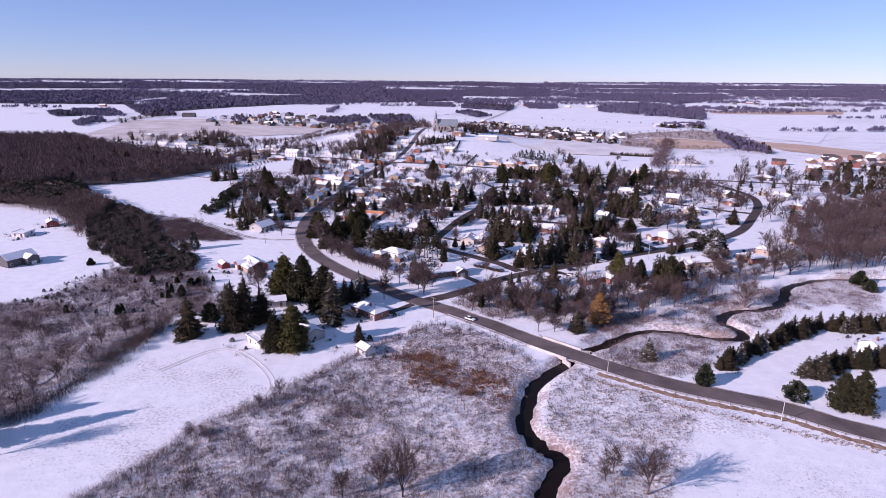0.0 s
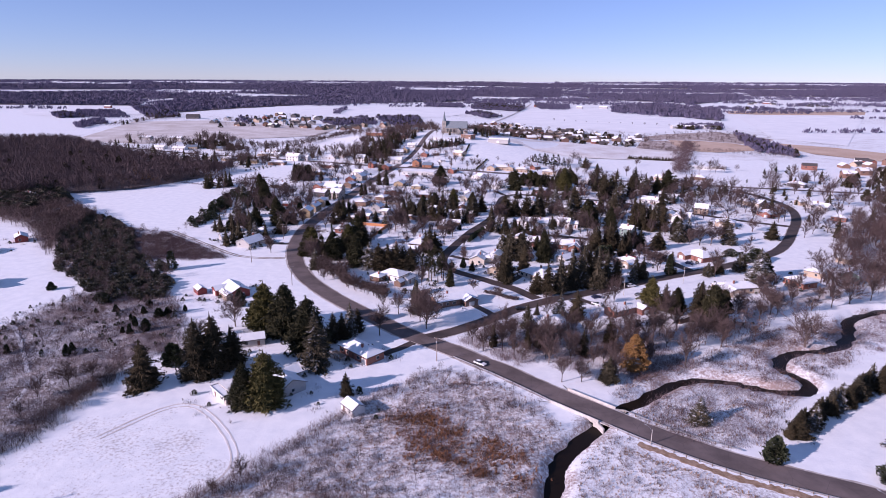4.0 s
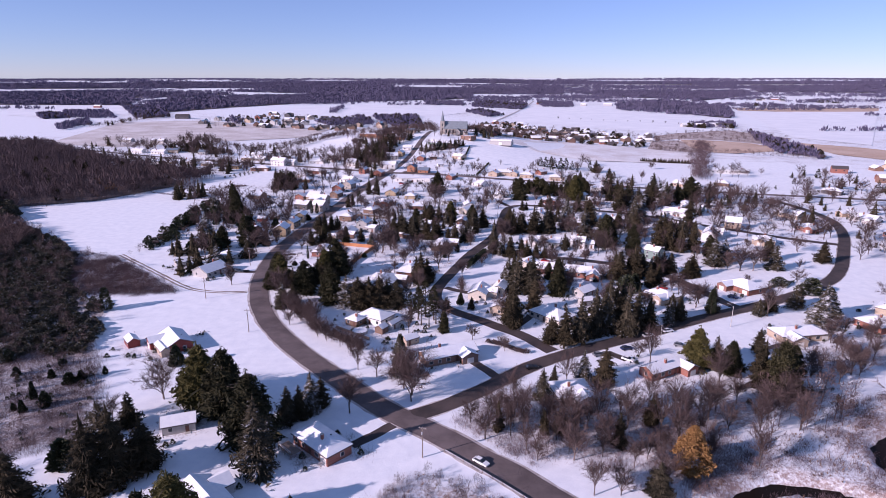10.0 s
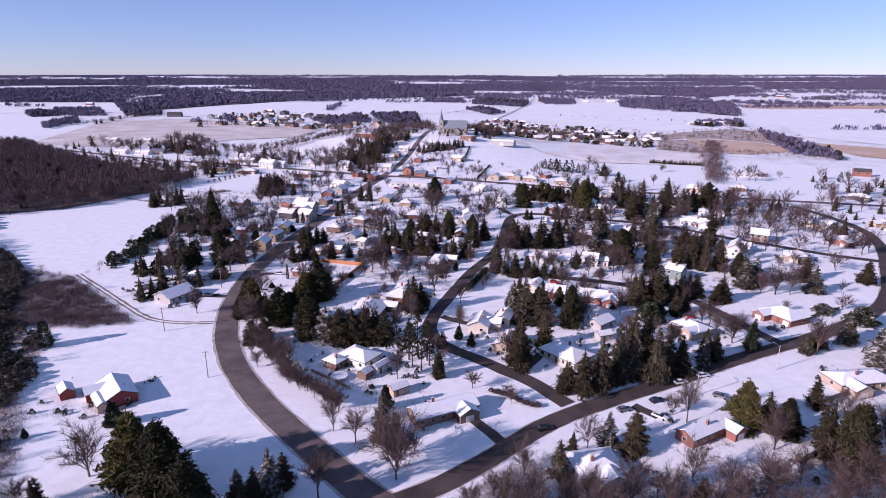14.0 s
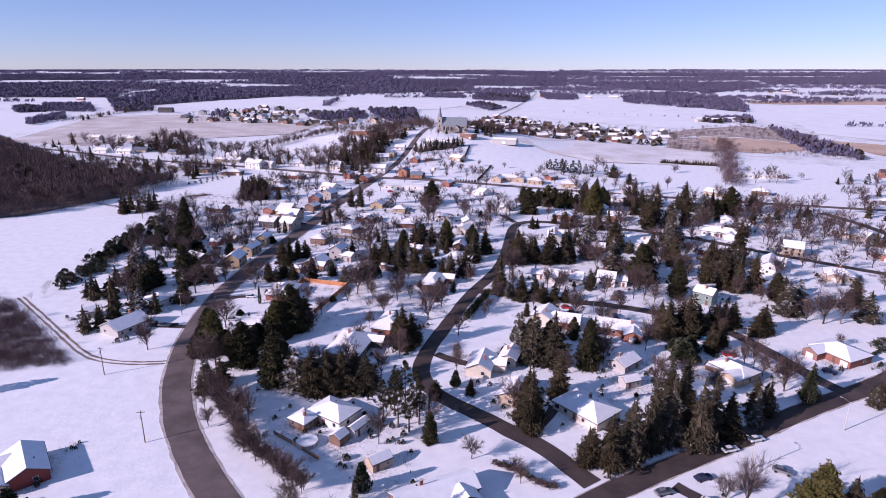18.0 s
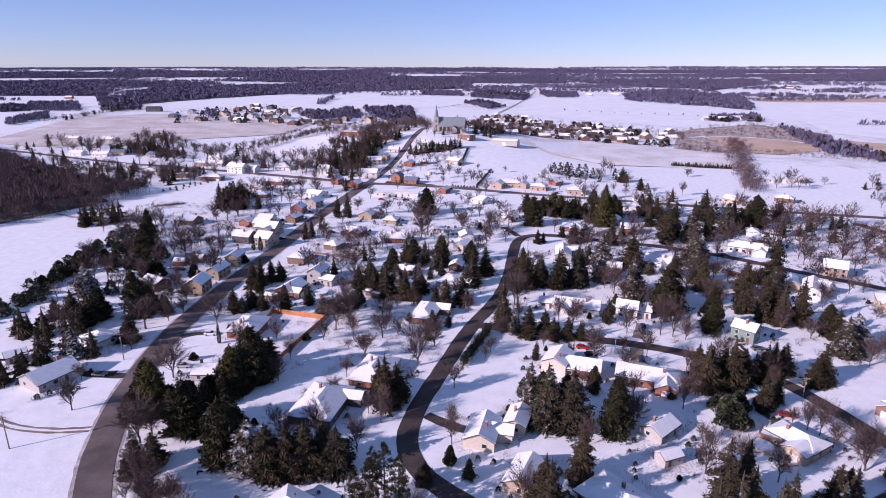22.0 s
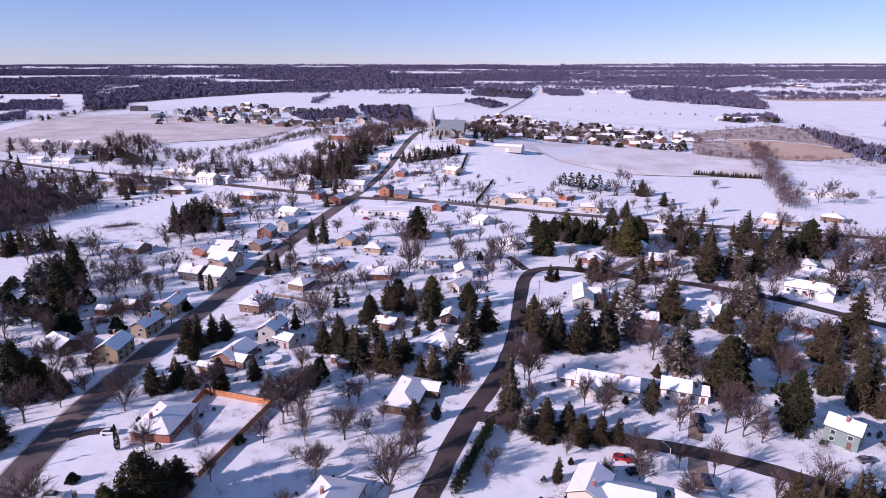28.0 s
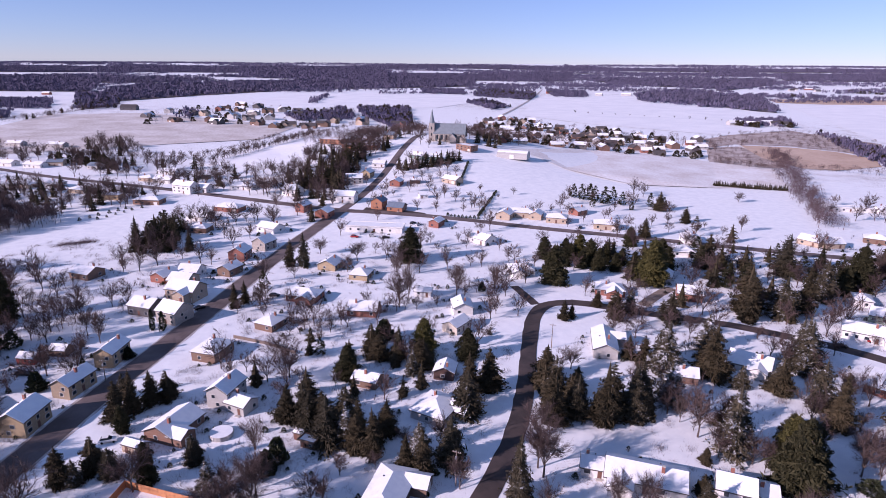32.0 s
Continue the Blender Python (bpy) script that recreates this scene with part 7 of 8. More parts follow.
# shrubs at the foot of house walls, and heaps of cut brush
rng = np.random.default_rng(21)
near_house = HOUSE_AT[(HOUSE_AT[:, 1] < 700)]
spots = np.vstack([p + np.stack([np.cos(a), np.sin(a)], 1) * rng.uniform(6.0, 13.0, (13, 1)) for p in near_house for a in (rng.random(13) * 6.283,)])
stuff("garden_shrubs", off_roads(spots, 5.5), BUSH + BRUSH, 0.8, 2.0, 651, TWIG, "bare garden shrubs beside the houses", "shrubs")
stuff("garden_evergreens", off_roads(spots[::2] + 0.8, 5.5), SCRUB, 0.8, 1.9, 652, CEDAR, "low evergreen garden shrubs beside the houses", "shrubs", 1.2)
stuff("brush_heap", np.array(((-225, 623), (-223, 623), (-222, 624), (-220, 625), (-218, 626), (-216, 626), (-215, 627), (-215, 628), (-213, 629), (-213, 630), (-211, 630), (-216, 624), (-218, 623), (-218, 630), (-212, 624))) + rng.normal(0, 3.0, (90, 2))[:len(((-225, 623), (-223, 623), (-222, 624), (-220, 625), (-218, 626), (-216, 626), (-215, 627), (-215, 628), (-213, 629), (-213, 630), (-211, 630), (-216, 624), (-218, 623), (-218, 630), (-212, 624)))], BRUSH, 1.0, 2.4, 653, TWIG, "heap of cut branches in the snow", "brush heap", 1.6)

FAR_WOODS = (
    ((-2002, 2190), (-1361, 2466), (-1134, 2054), (-1724, 1899)),
    ((-1026, 1867), (-1191, 2442), (-618, 3074), (-21, 3142), (-42, 2719), (-597, 2367), (-777, 1981), (-870, 1638)),
    ((-2327, 2532), (-1790, 2845), (-1114, 2926), (-1204, 2609), (-1508, 2411), (-2053, 2243)),
    ((-1223, 3442), (510, 3861), (421, 3189), (-575, 3137), (-1003, 3067)),
    ((456, 3452), (1407, 3421), (1250, 3047), (881, 2638), (568, 3100)),
    ((499, 2359), (748, 2634), (849, 2225), (654, 1716), (552, 1863), (436, 2035)),
    ((-2817, 3049), (-1255, 4034), (-522, 3983), (-529, 3784), (-1661, 3372), (-2575, 2793)),
    ((-540, 4118), (2672, 3664), (2501, 3435), (519, 3924)),
    ((1587, 3851), (2437, 3348), (2227, 3065), (1418, 3317)),
    ((-3007, 3250), (-273, 4794), (2898, 3971), (2782, 3813), (-249, 4397), (-2854, 3087)),
)
def broad(poly, seed):
    a = np.asarray(poly, float)
    area = 0.5 * abs(np.dot(a[:, 0], np.roll(a[:, 1], 1)) - np.dot(a[:, 1], np.roll(a[:, 0], 1)))
    return scatter(poly, int(min(5200, max(300, area / 330))), seed)


# purplish bare twigs, with the bluish haze of distance put into their colour
m, t, b = material("haze_tinted_twigs", 0.95)
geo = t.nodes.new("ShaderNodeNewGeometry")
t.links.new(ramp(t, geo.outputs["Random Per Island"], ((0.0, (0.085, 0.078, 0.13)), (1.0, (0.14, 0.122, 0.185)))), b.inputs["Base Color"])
HAZE_TINTED_TWIG = m
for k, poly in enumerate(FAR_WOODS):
    stuff("distant_wood", broad(poly, 500 + k), FARCROWN, 9, 15, 520 + k, HAZE_TINTED_TWIG, "distant leafless wood", "forest", 1.8)
# the far country towards the horizon: mostly woods, in long patches
rng = np.random.default_rng(79)
q = np.stack([rng.uniform(-4000, 4000, 40000), rng.uniform(2500, 4900, 40000)], 1)
q = q[(np.abs(q[:, 0]) < 0.8 * q[:, 1] + 100)]
patchy = np.sin(q[:, 1] * 0.011 + 1.7 * np.sin(q[:, 0] * 0.0031 + 1)) + 0.8 * np.sin(q[:, 0] * 0.006 + 2.2 * np.sin(q[:, 1] * 0.004)) + 0.6 * (q[:, 1] - 3300) / 1600
q = q[patchy > 0.15][:11000]
CROWN_FAR = [far_crown(s, 12) for s in (341, 342, 343)]
stuff("distant_wood", q, CROWN_FAR, 9, 14, 543, HAZE_TINTED_TWIG, "distant leafless woods towards the horizon", "forest", 2.0)
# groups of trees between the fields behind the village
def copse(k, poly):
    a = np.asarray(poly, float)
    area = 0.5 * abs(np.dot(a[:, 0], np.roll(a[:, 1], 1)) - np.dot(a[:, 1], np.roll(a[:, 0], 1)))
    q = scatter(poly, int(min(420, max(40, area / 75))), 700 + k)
    stuff("copse", q, FARCROWN, 6, 11, 720 + k, HAZE_TINTED_TWIG, "copse of bare trees between distant fields", "trees", 1.1)
    if k % 2 == 0:
        stuff("copse", q[::4] + 3, SCRUB, 6, 11, 760 + k, SPRUCE, "dark conifers between distant fields", "trees", 0.9)


copse(0, ((-370, 1454), (-314, 1502), (-295, 1627), (-226, 1420), (-296, 1320)))
copse(1, ((-291, 1438), (-260, 1553), (-220, 1362), (-247, 1303)))
copse(2, ((-264, 1635), (-156, 1661), (-113, 1329), (-124, 1228), (-211, 1423)))
copse(3, ((-214, 2527), (-63, 2479), (-47, 2236), (-181, 2277)))
copse(4, ((-20, 2322), (164, 2217), (141, 2046), (-18, 2169)))
copse(5, ((234, 2555), (363, 2498), (320, 2184), (216, 2200)))
copse(6, ((-38, 1900), (16, 1975), (70, 1763), (27, 1660)))
copse(7, ((-1130, 1712), (-1014, 1730), (-839, 1476), (-943, 1465)))
copse(8, ((-1122, 1596), (-1049, 1605), (-943, 1465), (-989, 1433)))
copse(9, ((-826, 1249), (-880, 1428), (-776, 1287), (-754, 1159)))
copse(10, ((-1132, 1996), (-935, 1879), (-740, 1535), (-796, 1481)))
copse(11, ((-64, 2914), (241, 2818), (187, 2478), (-55, 2560)))
copse(12, ((-11, 2564), (178, 2377), (160, 2156), (-10, 2397)))
copse(13, ((473, 1486), (587, 1540), (530, 1383), (444, 1374)))
copse(14, ((523, 1320), (491, 1144), (472, 974), (437, 876), (410, 943), (445, 1082)))
# hedgerows and scattered copses of the far country
rng = np.random.default_rng(77)
spots = []
for k in range(230):
    x0, y0 = rng.uniform(-3600, 3200), rng.uniform(1300, 4700)
    if abs(x0) > 0.82 * y0 + 100 or (np.hypot(x0, y0) < 2300 and rng.random() < 0.72):
        continue
    ln, a = rng.uniform(120, 700), rng.choice((0.12, 1.62)) + rng.normal(0, 0.12)
    s = np.linspace(0, ln, int(ln / 11))[:, None]
    spots.append(np.array([[x0, y0]]) + s * np.array([[math.cos(a), math.sin(a)]]) + rng.normal(0, 7, (len(s), 2)))
stuff("hedgerow", np.vstack(spots), FARCROWN, 7, 15, 540, HAZE_TINTED_TWIG, "bare hedgerows between distant fields", "hedgerow", 1.3)
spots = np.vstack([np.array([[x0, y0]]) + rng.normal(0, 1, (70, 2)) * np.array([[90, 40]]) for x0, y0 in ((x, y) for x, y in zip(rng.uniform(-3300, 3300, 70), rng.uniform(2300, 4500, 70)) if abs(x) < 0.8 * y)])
stuff("distant_wood", spots, FARCROWN, 9, 14, 541, HAZE_TINTED_TWIG, "scattered distant copses", "forest", 1.6)
# bare trees crowding behind the church, and brush under the garden trees
stuff("bare_tree_group", off_roads(scatter(((-190, 960), (-75, 925), (-10, 1020), (120, 1000), (170, 1080), (-20, 1150), (-210, 1120)), 330, 544), 7.0), LIGHT, 7, 13, 545, TWIG, "dense bare trees round the church", "trees", 1.1)
stuff("garden_brush", off_roads(np.vstack([scatter(((-250, 590), (-230, 640), (-150, 620), (-135, 540), (-175, 495)), 420, 546), scatter(((-120, 600), (-60, 640), (0, 640), (10, 560), (-20, 500), (-100, 520)), 260, 547), scatter(((60, 360), (225, 480), (240, 640), (60, 640), (40, 440)), 1300, 548), scatter(((-95, 400), (-20, 380), (0, 440), (15, 520), (-95, 560)), 700, 549)]), 6.0), BRUSH, 0.6, 1.8, 550, BRUSH_TWIG, "bare weeds and brush in the gardens", "brush")
stuff("hedgerow", np.vstack([smooth_line(((-19, 706), (-9, 702), (1, 701)), 2.2, 1), smooth_line(((1, 707), (7, 737), (14, 771)), 2.2, 1), smooth_line(((-15, 781), (-12, 813), (-9, 847)), 2.2, 1)]), SCRUB, 1.2, 2.4, 551, CEDAR, "low evergreen hedges between gardens", "hedge", 1.2)
stuff("hedgerow", np.vstack([smooth_line(((-251, 878), (-238, 931), (-227, 1035), (-210, 1152), (-197, 1268)), 3.0, 1) + np.random.default_rng(3).normal(0, 3, (len(smooth_line(((-251, 878), (-238, 931), (-227, 1035), (-210, 1152), (-197, 1268)), 3.0, 1)), 2)), smooth_line(((-740, 1224), (-741, 1327), (-748, 1453), (-750, 1556)), 3.0, 1)]), LIGHT, 4, 9, 552, TWIG, "bare trees along the field's edge", "trees", 1.2)
# rough brown land and one tan field behind the tree line
ROUGH_BACK = ((310, 1184), (382, 1259), (496, 1326), (508, 1266), (537, 1166), (453, 1030), (440, 1072), (398, 1122), (332, 1133), (286, 1093))
ROUGH_FRONT = ((282, 1092), (330, 1111), (325, 1020), (313, 949), (268, 929), (243, 974))
sheet("field", ROUGH_BACK, ROUGH_LAND, "rough brown ground with brush", 0.2)
sheet("field", ROUGH_FRONT, ROUGH_LAND, "rough brown ground with brush", 0.25)
sheet("field", ((335, 1123), (393, 1110), (429, 1076), (442, 1024), (415, 967), (352, 935), (324, 944), (314, 1010)), FIELD_TAN, "bare tan field", 0.4)
sheet("field", ((490, 1108), (570, 1030), (611, 944), (652, 855), (594, 778), (541, 842), (486, 936)), FIELD_TAN, "bare tan field", 0.5)
sheet("field", ((852, 2205), (1008, 2177), (1223, 2062), (1153, 1956), (931, 2027), (817, 2080)), FIELD_TAN, "bare tan field", 0.45)
rng = np.random.default_rng(31)


def beside_line(line, gap, wide):
    q = smooth_line(line, gap, 1)
    return q + rng.normal(0, wide, q.shape)


stuff("hedgerow", np.vstack([scatter(ROUGH_BACK, 170, 9), scatter(ROUGH_FRONT, 60, 10), beside_line(((242, 970), (262, 956), (280, 938), (299, 931)), 2.0, 3), beside_line(((322, 941), (350, 931), (380, 911), (440, 880)), 2.2, 3),
                             beside_line(((310, 1184), (286, 1093), (282, 1060)), 4.0, 5), beside_line(((332, 1133), (398, 1122), (440, 1072), (453, 1030)), 4.0, 4)]), LIGHT, 3, 8, 542, TWIG, "bare brush between brown fields", "hedgerow", 1.4)
stuff("hedgerow", beside_line(((345, 1060), (329, 996), (294, 905), (259, 812), (236, 744), (225, 706)), 0.8, 5.5), LIGHT, 2.5, 8, 553, BRUSH_TWIG, "dense line of bare trees between fields", "hedgerow", 1.7)
stuff("conifers_in_wood", np.vstack([beside_line(((440, 1400), (463, 1373)), 4.0, 3), beside_line(((505, 1420), (520, 1380)), 6.0, 4), beside_line(((20, 2400), (60, 2330), (160, 2200)), 9.0, 8), beside_line(((969, 2353), (1022, 2285)), 9.0, 8), beside_line(((1284, 2575), (1350, 2495)), 9.0, 10)]), SCRUB, 6, 11, 554, SPRUCE, "dark conifers round distant farms", "trees", 1.3)
# west: dark growth between the wood and the cedar thicket, shrubs along the snowy field, bushes of the old field
stuff("evergreen_thicket", scatter(((-385, 469), (-386, 509), (-371, 541), (-320, 491), (-319, 443), (-365, 444)), 330, 555), SCRUB, 4, 9, 556, THICKET_GREEN, "dark cedars between wood and thicket", "thicket", 1.5)
stuff("garden_evergreens", beside_line(((-208, 555), (-201, 507), (-193, 462), (-187, 425)), 1.6, 3.0), SCRUB, 2, 4.5, 557, CEDAR, "dark evergreen shrubs along the snowy field", "shrubs", 1.6)
stuff("bare_scrub", np.vstack([beside_line(((-205, 520), (-196, 470), (-188, 415)), 3.0, 4.0), beside_line(((-121, 194), (-121, 206), (-118, 222)), 0.5, 1.6), beside_line(((-182, 215), (-171, 212), (-159, 208)), 0.6, 1.4), beside_line(((-300, 205), (-240, 190), (-185, 175), (-140, 158)), 2.5, 4.0)]), LIGHT, 2.0, 4.2, 558, TWIG, "brown leafless bushes along field edges", "thicket", 1.6)
stuff("bare_tree_group", beside_line(((-330, 215), (-260, 186), (-215, 162), (-178, 146), (-158, 132)), 2.2, 4.0), DEEP, 8, 14, 562, TWIG, "belt of bare trees along the old field", "trees", 0.9)
# west: the wood's tip towards the highway, the field's fence line, a brush pile, a planted row and low growth behind the street
stuff("leafless_wood", scatter(((-380, 728), (-335, 705), (-262, 680), (-254, 666), (-267, 633), (-300, 668)), 200, 571), DEEP, 5, 11, 572, GREY_TWIG, "tip of the leafless wood beside a snowy field", "forest", 0.9)
stuff("fence_line_brush", beside_line(((-280, 595), (-245, 580), (-216, 569)), 0.7, 0.7), BRUSH, 0.7, 1.6, 573, BRUSH_TWIG, "low brush along the edge of a snowy field", "brush")
stuff("brush_pile", beside_line(((-225, 622), (-218, 628), (-210, 632)), 0.3, 1.1), BRUSH, 0.8, 1.8, 574, BRUSH_TWIG, "heap of cut branches on a snowy field", "brush pile")
stuff("young_evergreens", np.vstack([beside_line(((-247, 674), (-236, 706)), 5.0, 0.4), beside_line(((-238, 677), (-227, 709)), 5.0, 0.4)]), SCRUB, 1.6, 2.6, 575, CEDAR, "planted rows of young evergreens on snow", "shrubs", 1.1)
stuff("low_growth", scatter(((-206, 558), (-164, 560), (-142, 526), (-153, 507), (-180, 514)), 170, 576), LIGHT, 1.2, 4.0, 577, TWIG, "thin bare saplings behind the houses", "saplings", 1.1)
stuff("evergreen_belt", beside_line(((-410, 882), (-376, 879), (-323, 852)), 3.2, 5.0), SCRUB, 7, 12, 578, SPRUCE, "dark evergreens behind the houses on the highway", "trees", 0.8)
stuff("bare_thicket", np.vstack([beside_line(((-335, 905), (-284, 906)), 1.6, 5.0), beside_line(((-284, 906), (-272, 980), (-262, 1112)), 2.6, 3.0)]), LIGHT, 3, 7, 579, TWIG, "bare brush along the back of the gardens", "brush", 1.3)
stuff("young_evergreens", scatter(((-200, 240), (-187, 290), (-145, 296), (-118, 264), (-112, 240), (-150, 225)), 130, 559), SCRUB, 0.7, 2.0, 560, CEDAR, "young evergreens scattered over the old field", "shrubs", 1.1)
edge = np.vstack([beside_line(((-724, 914), (-627, 931), (-447, 780), (-300, 668), (-267, 633), (-303, 554), (-354, 523), (-404, 500)), 1.6, 3.5)])
stuff("bare_scrub", edge, LIGHT, 4, 10, 561, TWIG, "bushes and young trees along the wood's edge", "thicket", 1.5)

far_stuff()

# trodden and half-bare ground round the houses
flat = np.stack([X.ravel(), Y.ravel()], 1)
sel = np.flatnonzero((flat[:, 1] > 230) & (flat[:, 1] < 1000) & (np.abs(flat[:, 0]) < 450))
close = np.concatenate([np.sqrt(((flat[s][:, None, :] - HOUSE_AT[None]) ** 2).sum(-1)).min(1) for s in np.array_split(sel, 40)])
more = cover.ravel().copy()
more[sel] = np.maximum(more[sel], 0.62 * np.clip(1.25 - close / 15, 0, 1))
bpy.data.objects["ground"].data.attributes["cover"].data.foreach_set("value", more.astype(np.float32))

# ---------------------------------------------------------------- far streets of small houses
def far_house(x, y, turn, L, W, h, wall, large=False):
    ob = tagged(root("house", x, y, gz(x, y), turn), "distant %s house with a snow-covered roof" % WALLS[wall][1], "house")
    rise = W * 0.3
    part("wall", gable_prism(L, W, h, rise), WALLS[wall][0], ob)
    part("roof", roof_shell(L, W, h, rise, "gable", 0.4, 0.0, 0.15), SHINGLE, ob)
    if rnd.random() < 0.62:
        part("snow_cover", roof_shell(L - 0.1, W - 0.1, h, rise, "gable", 0.33, 0.155, 0.28), SNOW_ROOF, ob)
    for i in (-1, 1):
        box("window", 1.4, 0.1, 1.3, GLASS, ob, i * L / 4, -W / 2 - 0.02, h * 0.5)
    if large:
        side, ww = rnd.choice((-1, 1)) * L * 0.24, W * 0.6
        m = pose(side, -W / 2 - 0.8, 0, 0, 0, 90)
        part("wing", gable_prism(6.0, ww, h, ww * 0.42), WALLS[wall][0], ob).matrix_basis = m
        part("wing_roof", roof_shell(6.0, ww, h, ww * 0.42, "gable", 0.4, 0.0, 0.15), SHINGLE, ob).matrix_basis = m
        box("garage_door", 3.4, 0.1, 2.2, GARAGE, ob, -side, -W / 2 - 0.03, 0)
    return ob


rnd = random.Random(91)
SUBURB_WALLS = ("red_brick", "tan", "brown", "brown_brick", "pale_grey", "stone", "dark_grey")
SUBURB = ((-9, 1400), (52, 1435), (107, 1372), (152, 1288), (189, 1304), (232, 1225), (302, 1170), (232, 968), (198, 990), (146, 1002), (95, 998), (56, 982), (7, 940), (-10, 1130))
placed = []
for px, py in scatter(SUBURB, 420, 93):
    if len(placed) < 78 and all(math.hypot(px - a, py - c) > 21 for a, c in placed):
        placed.append((px, py))
        far_house(px, py, rnd.choice((0, 90)) + rnd.uniform(-14, 14), rnd.uniform(12, 17), rnd.uniform(9, 11), rnd.choice((3.0, 3.2, 5.0)), rnd.choice(SUBURB_WALLS))
NEW_ESTATE = ((-584, 1446), (-522, 1408), (-491, 1283), (-496, 1402), (-518, 1518), (-412, 1261), (-530, 1577), (-474, 1513), (-416, 1432), (-408, 1486), (-392, 1518), (-424, 1359), (-389, 1334), (-345, 1256), (-360, 1350), (-309, 1228), (-293, 1248), (-524, 1648), (-256, 1229), (-242, 1257), (-240, 1323), (-353, 1498), (-198, 1341), (-573, 1350), (-266, 1518), (-189, 1294), (-126, 1269), (-292, 1512), (-440, 1300), (-450, 1400), (-330, 1420), (-470, 1600))
for px, py in NEW_ESTATE:
    far_house(px, py, rnd.choice((0, 90)) + rnd.uniform(-25, 25), rnd.uniform(17, 22), rnd.uniform(11, 14), rnd.choice((4.0, 5.5, 5.5)), rnd.choice(SUBURB_WALLS), True)
far_house(-688, 1493, 8, 30, 16, 6, "dark_grey")
ESTATE_LAND = ((-560, 1230), (-600, 1480), (-540, 1680), (-360, 1570), (-250, 1530), (-190, 1350), (-253, 1215), (-349, 1205), (-403, 1240))
for poly, k, n, m in ((SUBURB, 5, 210, 170), (ESTATE_LAND, 6, 110, 60)):
    stuff("garden_trees", scatter(poly, n, k), LIGHT, 5, 10, 560 + k, TWIG, "bare garden trees between far houses", "trees", 1.3)
    stuff("garden_evergreens", scatter(poly, m, k + 40), SCRUB, 4, 9, 570 + k, SPRUCE, "evergreens between far houses", "trees", 1.3)
for px, py in scatter(((381, 763), (479, 850), (578, 866), (507, 727), (397, 690)), 22, 92):
    far_house(px, py, rnd.choice((0, 90)) + rnd.uniform(-25, 25), rnd.uniform(11, 16), rnd.uniform(8, 10), rnd.choice((3.0, 5.0)), rnd.choice(("red_brick", "tan", "white", "brown_brick", "pale_grey")))
for fx, fy in ((462, 1391), (497, 1417), (511, 1400), (440, 1406), (1129, 2652), (1223, 2721), (1208, 2628), (1160, 2690), (21, 2852), (71, 2826), (120, 2917), (373, 2299), (462, 2318), (226, 2381), (-900, 2100), (-1150, 1900), (-600, 2900), (700, 2600)):
    far_house(fx, fy, rnd.uniform(-25, 25), rnd.uniform(16, 30), 12, 5, rnd.choice(("white", "red_brick", "pale_grey")))

# ---------------------------------------------------------------- church on its hill
STONE = WALLS["stone"][0]
CHURCH_ROOF = plain("grey_slate", (0.2, 0.23, 0.25), 0.6, 0.15, 0.4)
ch = tagged(root("church", -29, 926, gz(-29, 926), -4), "pale stone church with a steep grey roof and a spire", "church")
ch.matrix_basis = ch.matrix_basis @ Matrix.Diagonal((0.86, 0.86, 0.86, 1))
part("nave", gable_prism(36, 15, 9, 10.5), STONE, ch)
part("roof", roof_shell(36, 15, 9, 10.5, "gable", 0.5, 0.0, 0.3), CHURCH_ROOF, ch, "steep grey slate roof")
tw = box("tower", 6.5, 6.5, 21, STONE, ch, -20.5, -3.5, -1)
bm = bmesh.new()
bmesh.ops.create_cone(bm, cap_ends=True, segments=8, radius1=3.3, radius2=0.1, depth=17)
for v in bm.verts:
    v.co.z += 8.5 + 20
spire = part("spire", bm, CHURCH_ROOF, tw, "slim pointed spire")
for i in range(6):
    fr = box("window", 1.5, 0.3, 5.2, GLASS, ch, -13.5 + i * 5.3, -7.6, 2.2)
    box("buttress", 0.8, 1.0, 7.5, STONE, ch, -16.1 + i * 5.3, -8.0, 0)
for z in (7, 14):
    box("window", 1.3, 0.3, 3.2, GLASS, tw, 0, -3.3, z)
hall = part("transept", gable_prism(9, 9, 5, 4.5), STONE, ch)
hall.matrix_basis = pose(4, -10.5, 0, 0, 0, 90)
tr = part("transept_roof", roof_shell(9, 9, 5, 4.5, "gable", 0.4, 0.0, 0.25), CHURCH_ROOF, ch)
tr.matrix_basis = pose(4, -10.5, 0, 0, 0, 90)
ap = box("side_chapel", 7, 8, 5, STONE, ch, 16.5, -11, 0)
box("snow_cover", 7.3, 8.3, 0.2, SNOW_ROOF, ap, 0, 0, 5.01)
box("church_step", 5, 3, 0.6, CONCRETE, ch, -20.5, -8.2, -0.1)

house(-112, 895, -6, 34, 13, 4.4, "flat", "orange_brick")
house(-140, 945, -6, 46, 16, 4.4, "flat", "orange_brick")

# rounded barn on the open field
bn = tagged(root("barn", 31.9, 880.8, gz(31.9, 880.8), -16), "arched barn with a snowy roof", "barn")
bm = bmesh.new()
ring = []
for i in range(13):
    a = math.pi * i / 12
    ring.append((bm.verts.new((-14, -7.5 * math.cos(a), 7.0 * math.sin(a) ** 0.8)), bm.verts.new((14, -7.5 * math.cos(a), 7.0 * math.sin(a) ** 0.8))))
for (a0, a1), (b0, b1) in zip(ring, ring[1:]):
    bm.faces.new((a0, a1, b1, b0))
bm.faces.new([r[0] for r in ring])
bm.faces.new([r[1] for r in reversed(ring)])
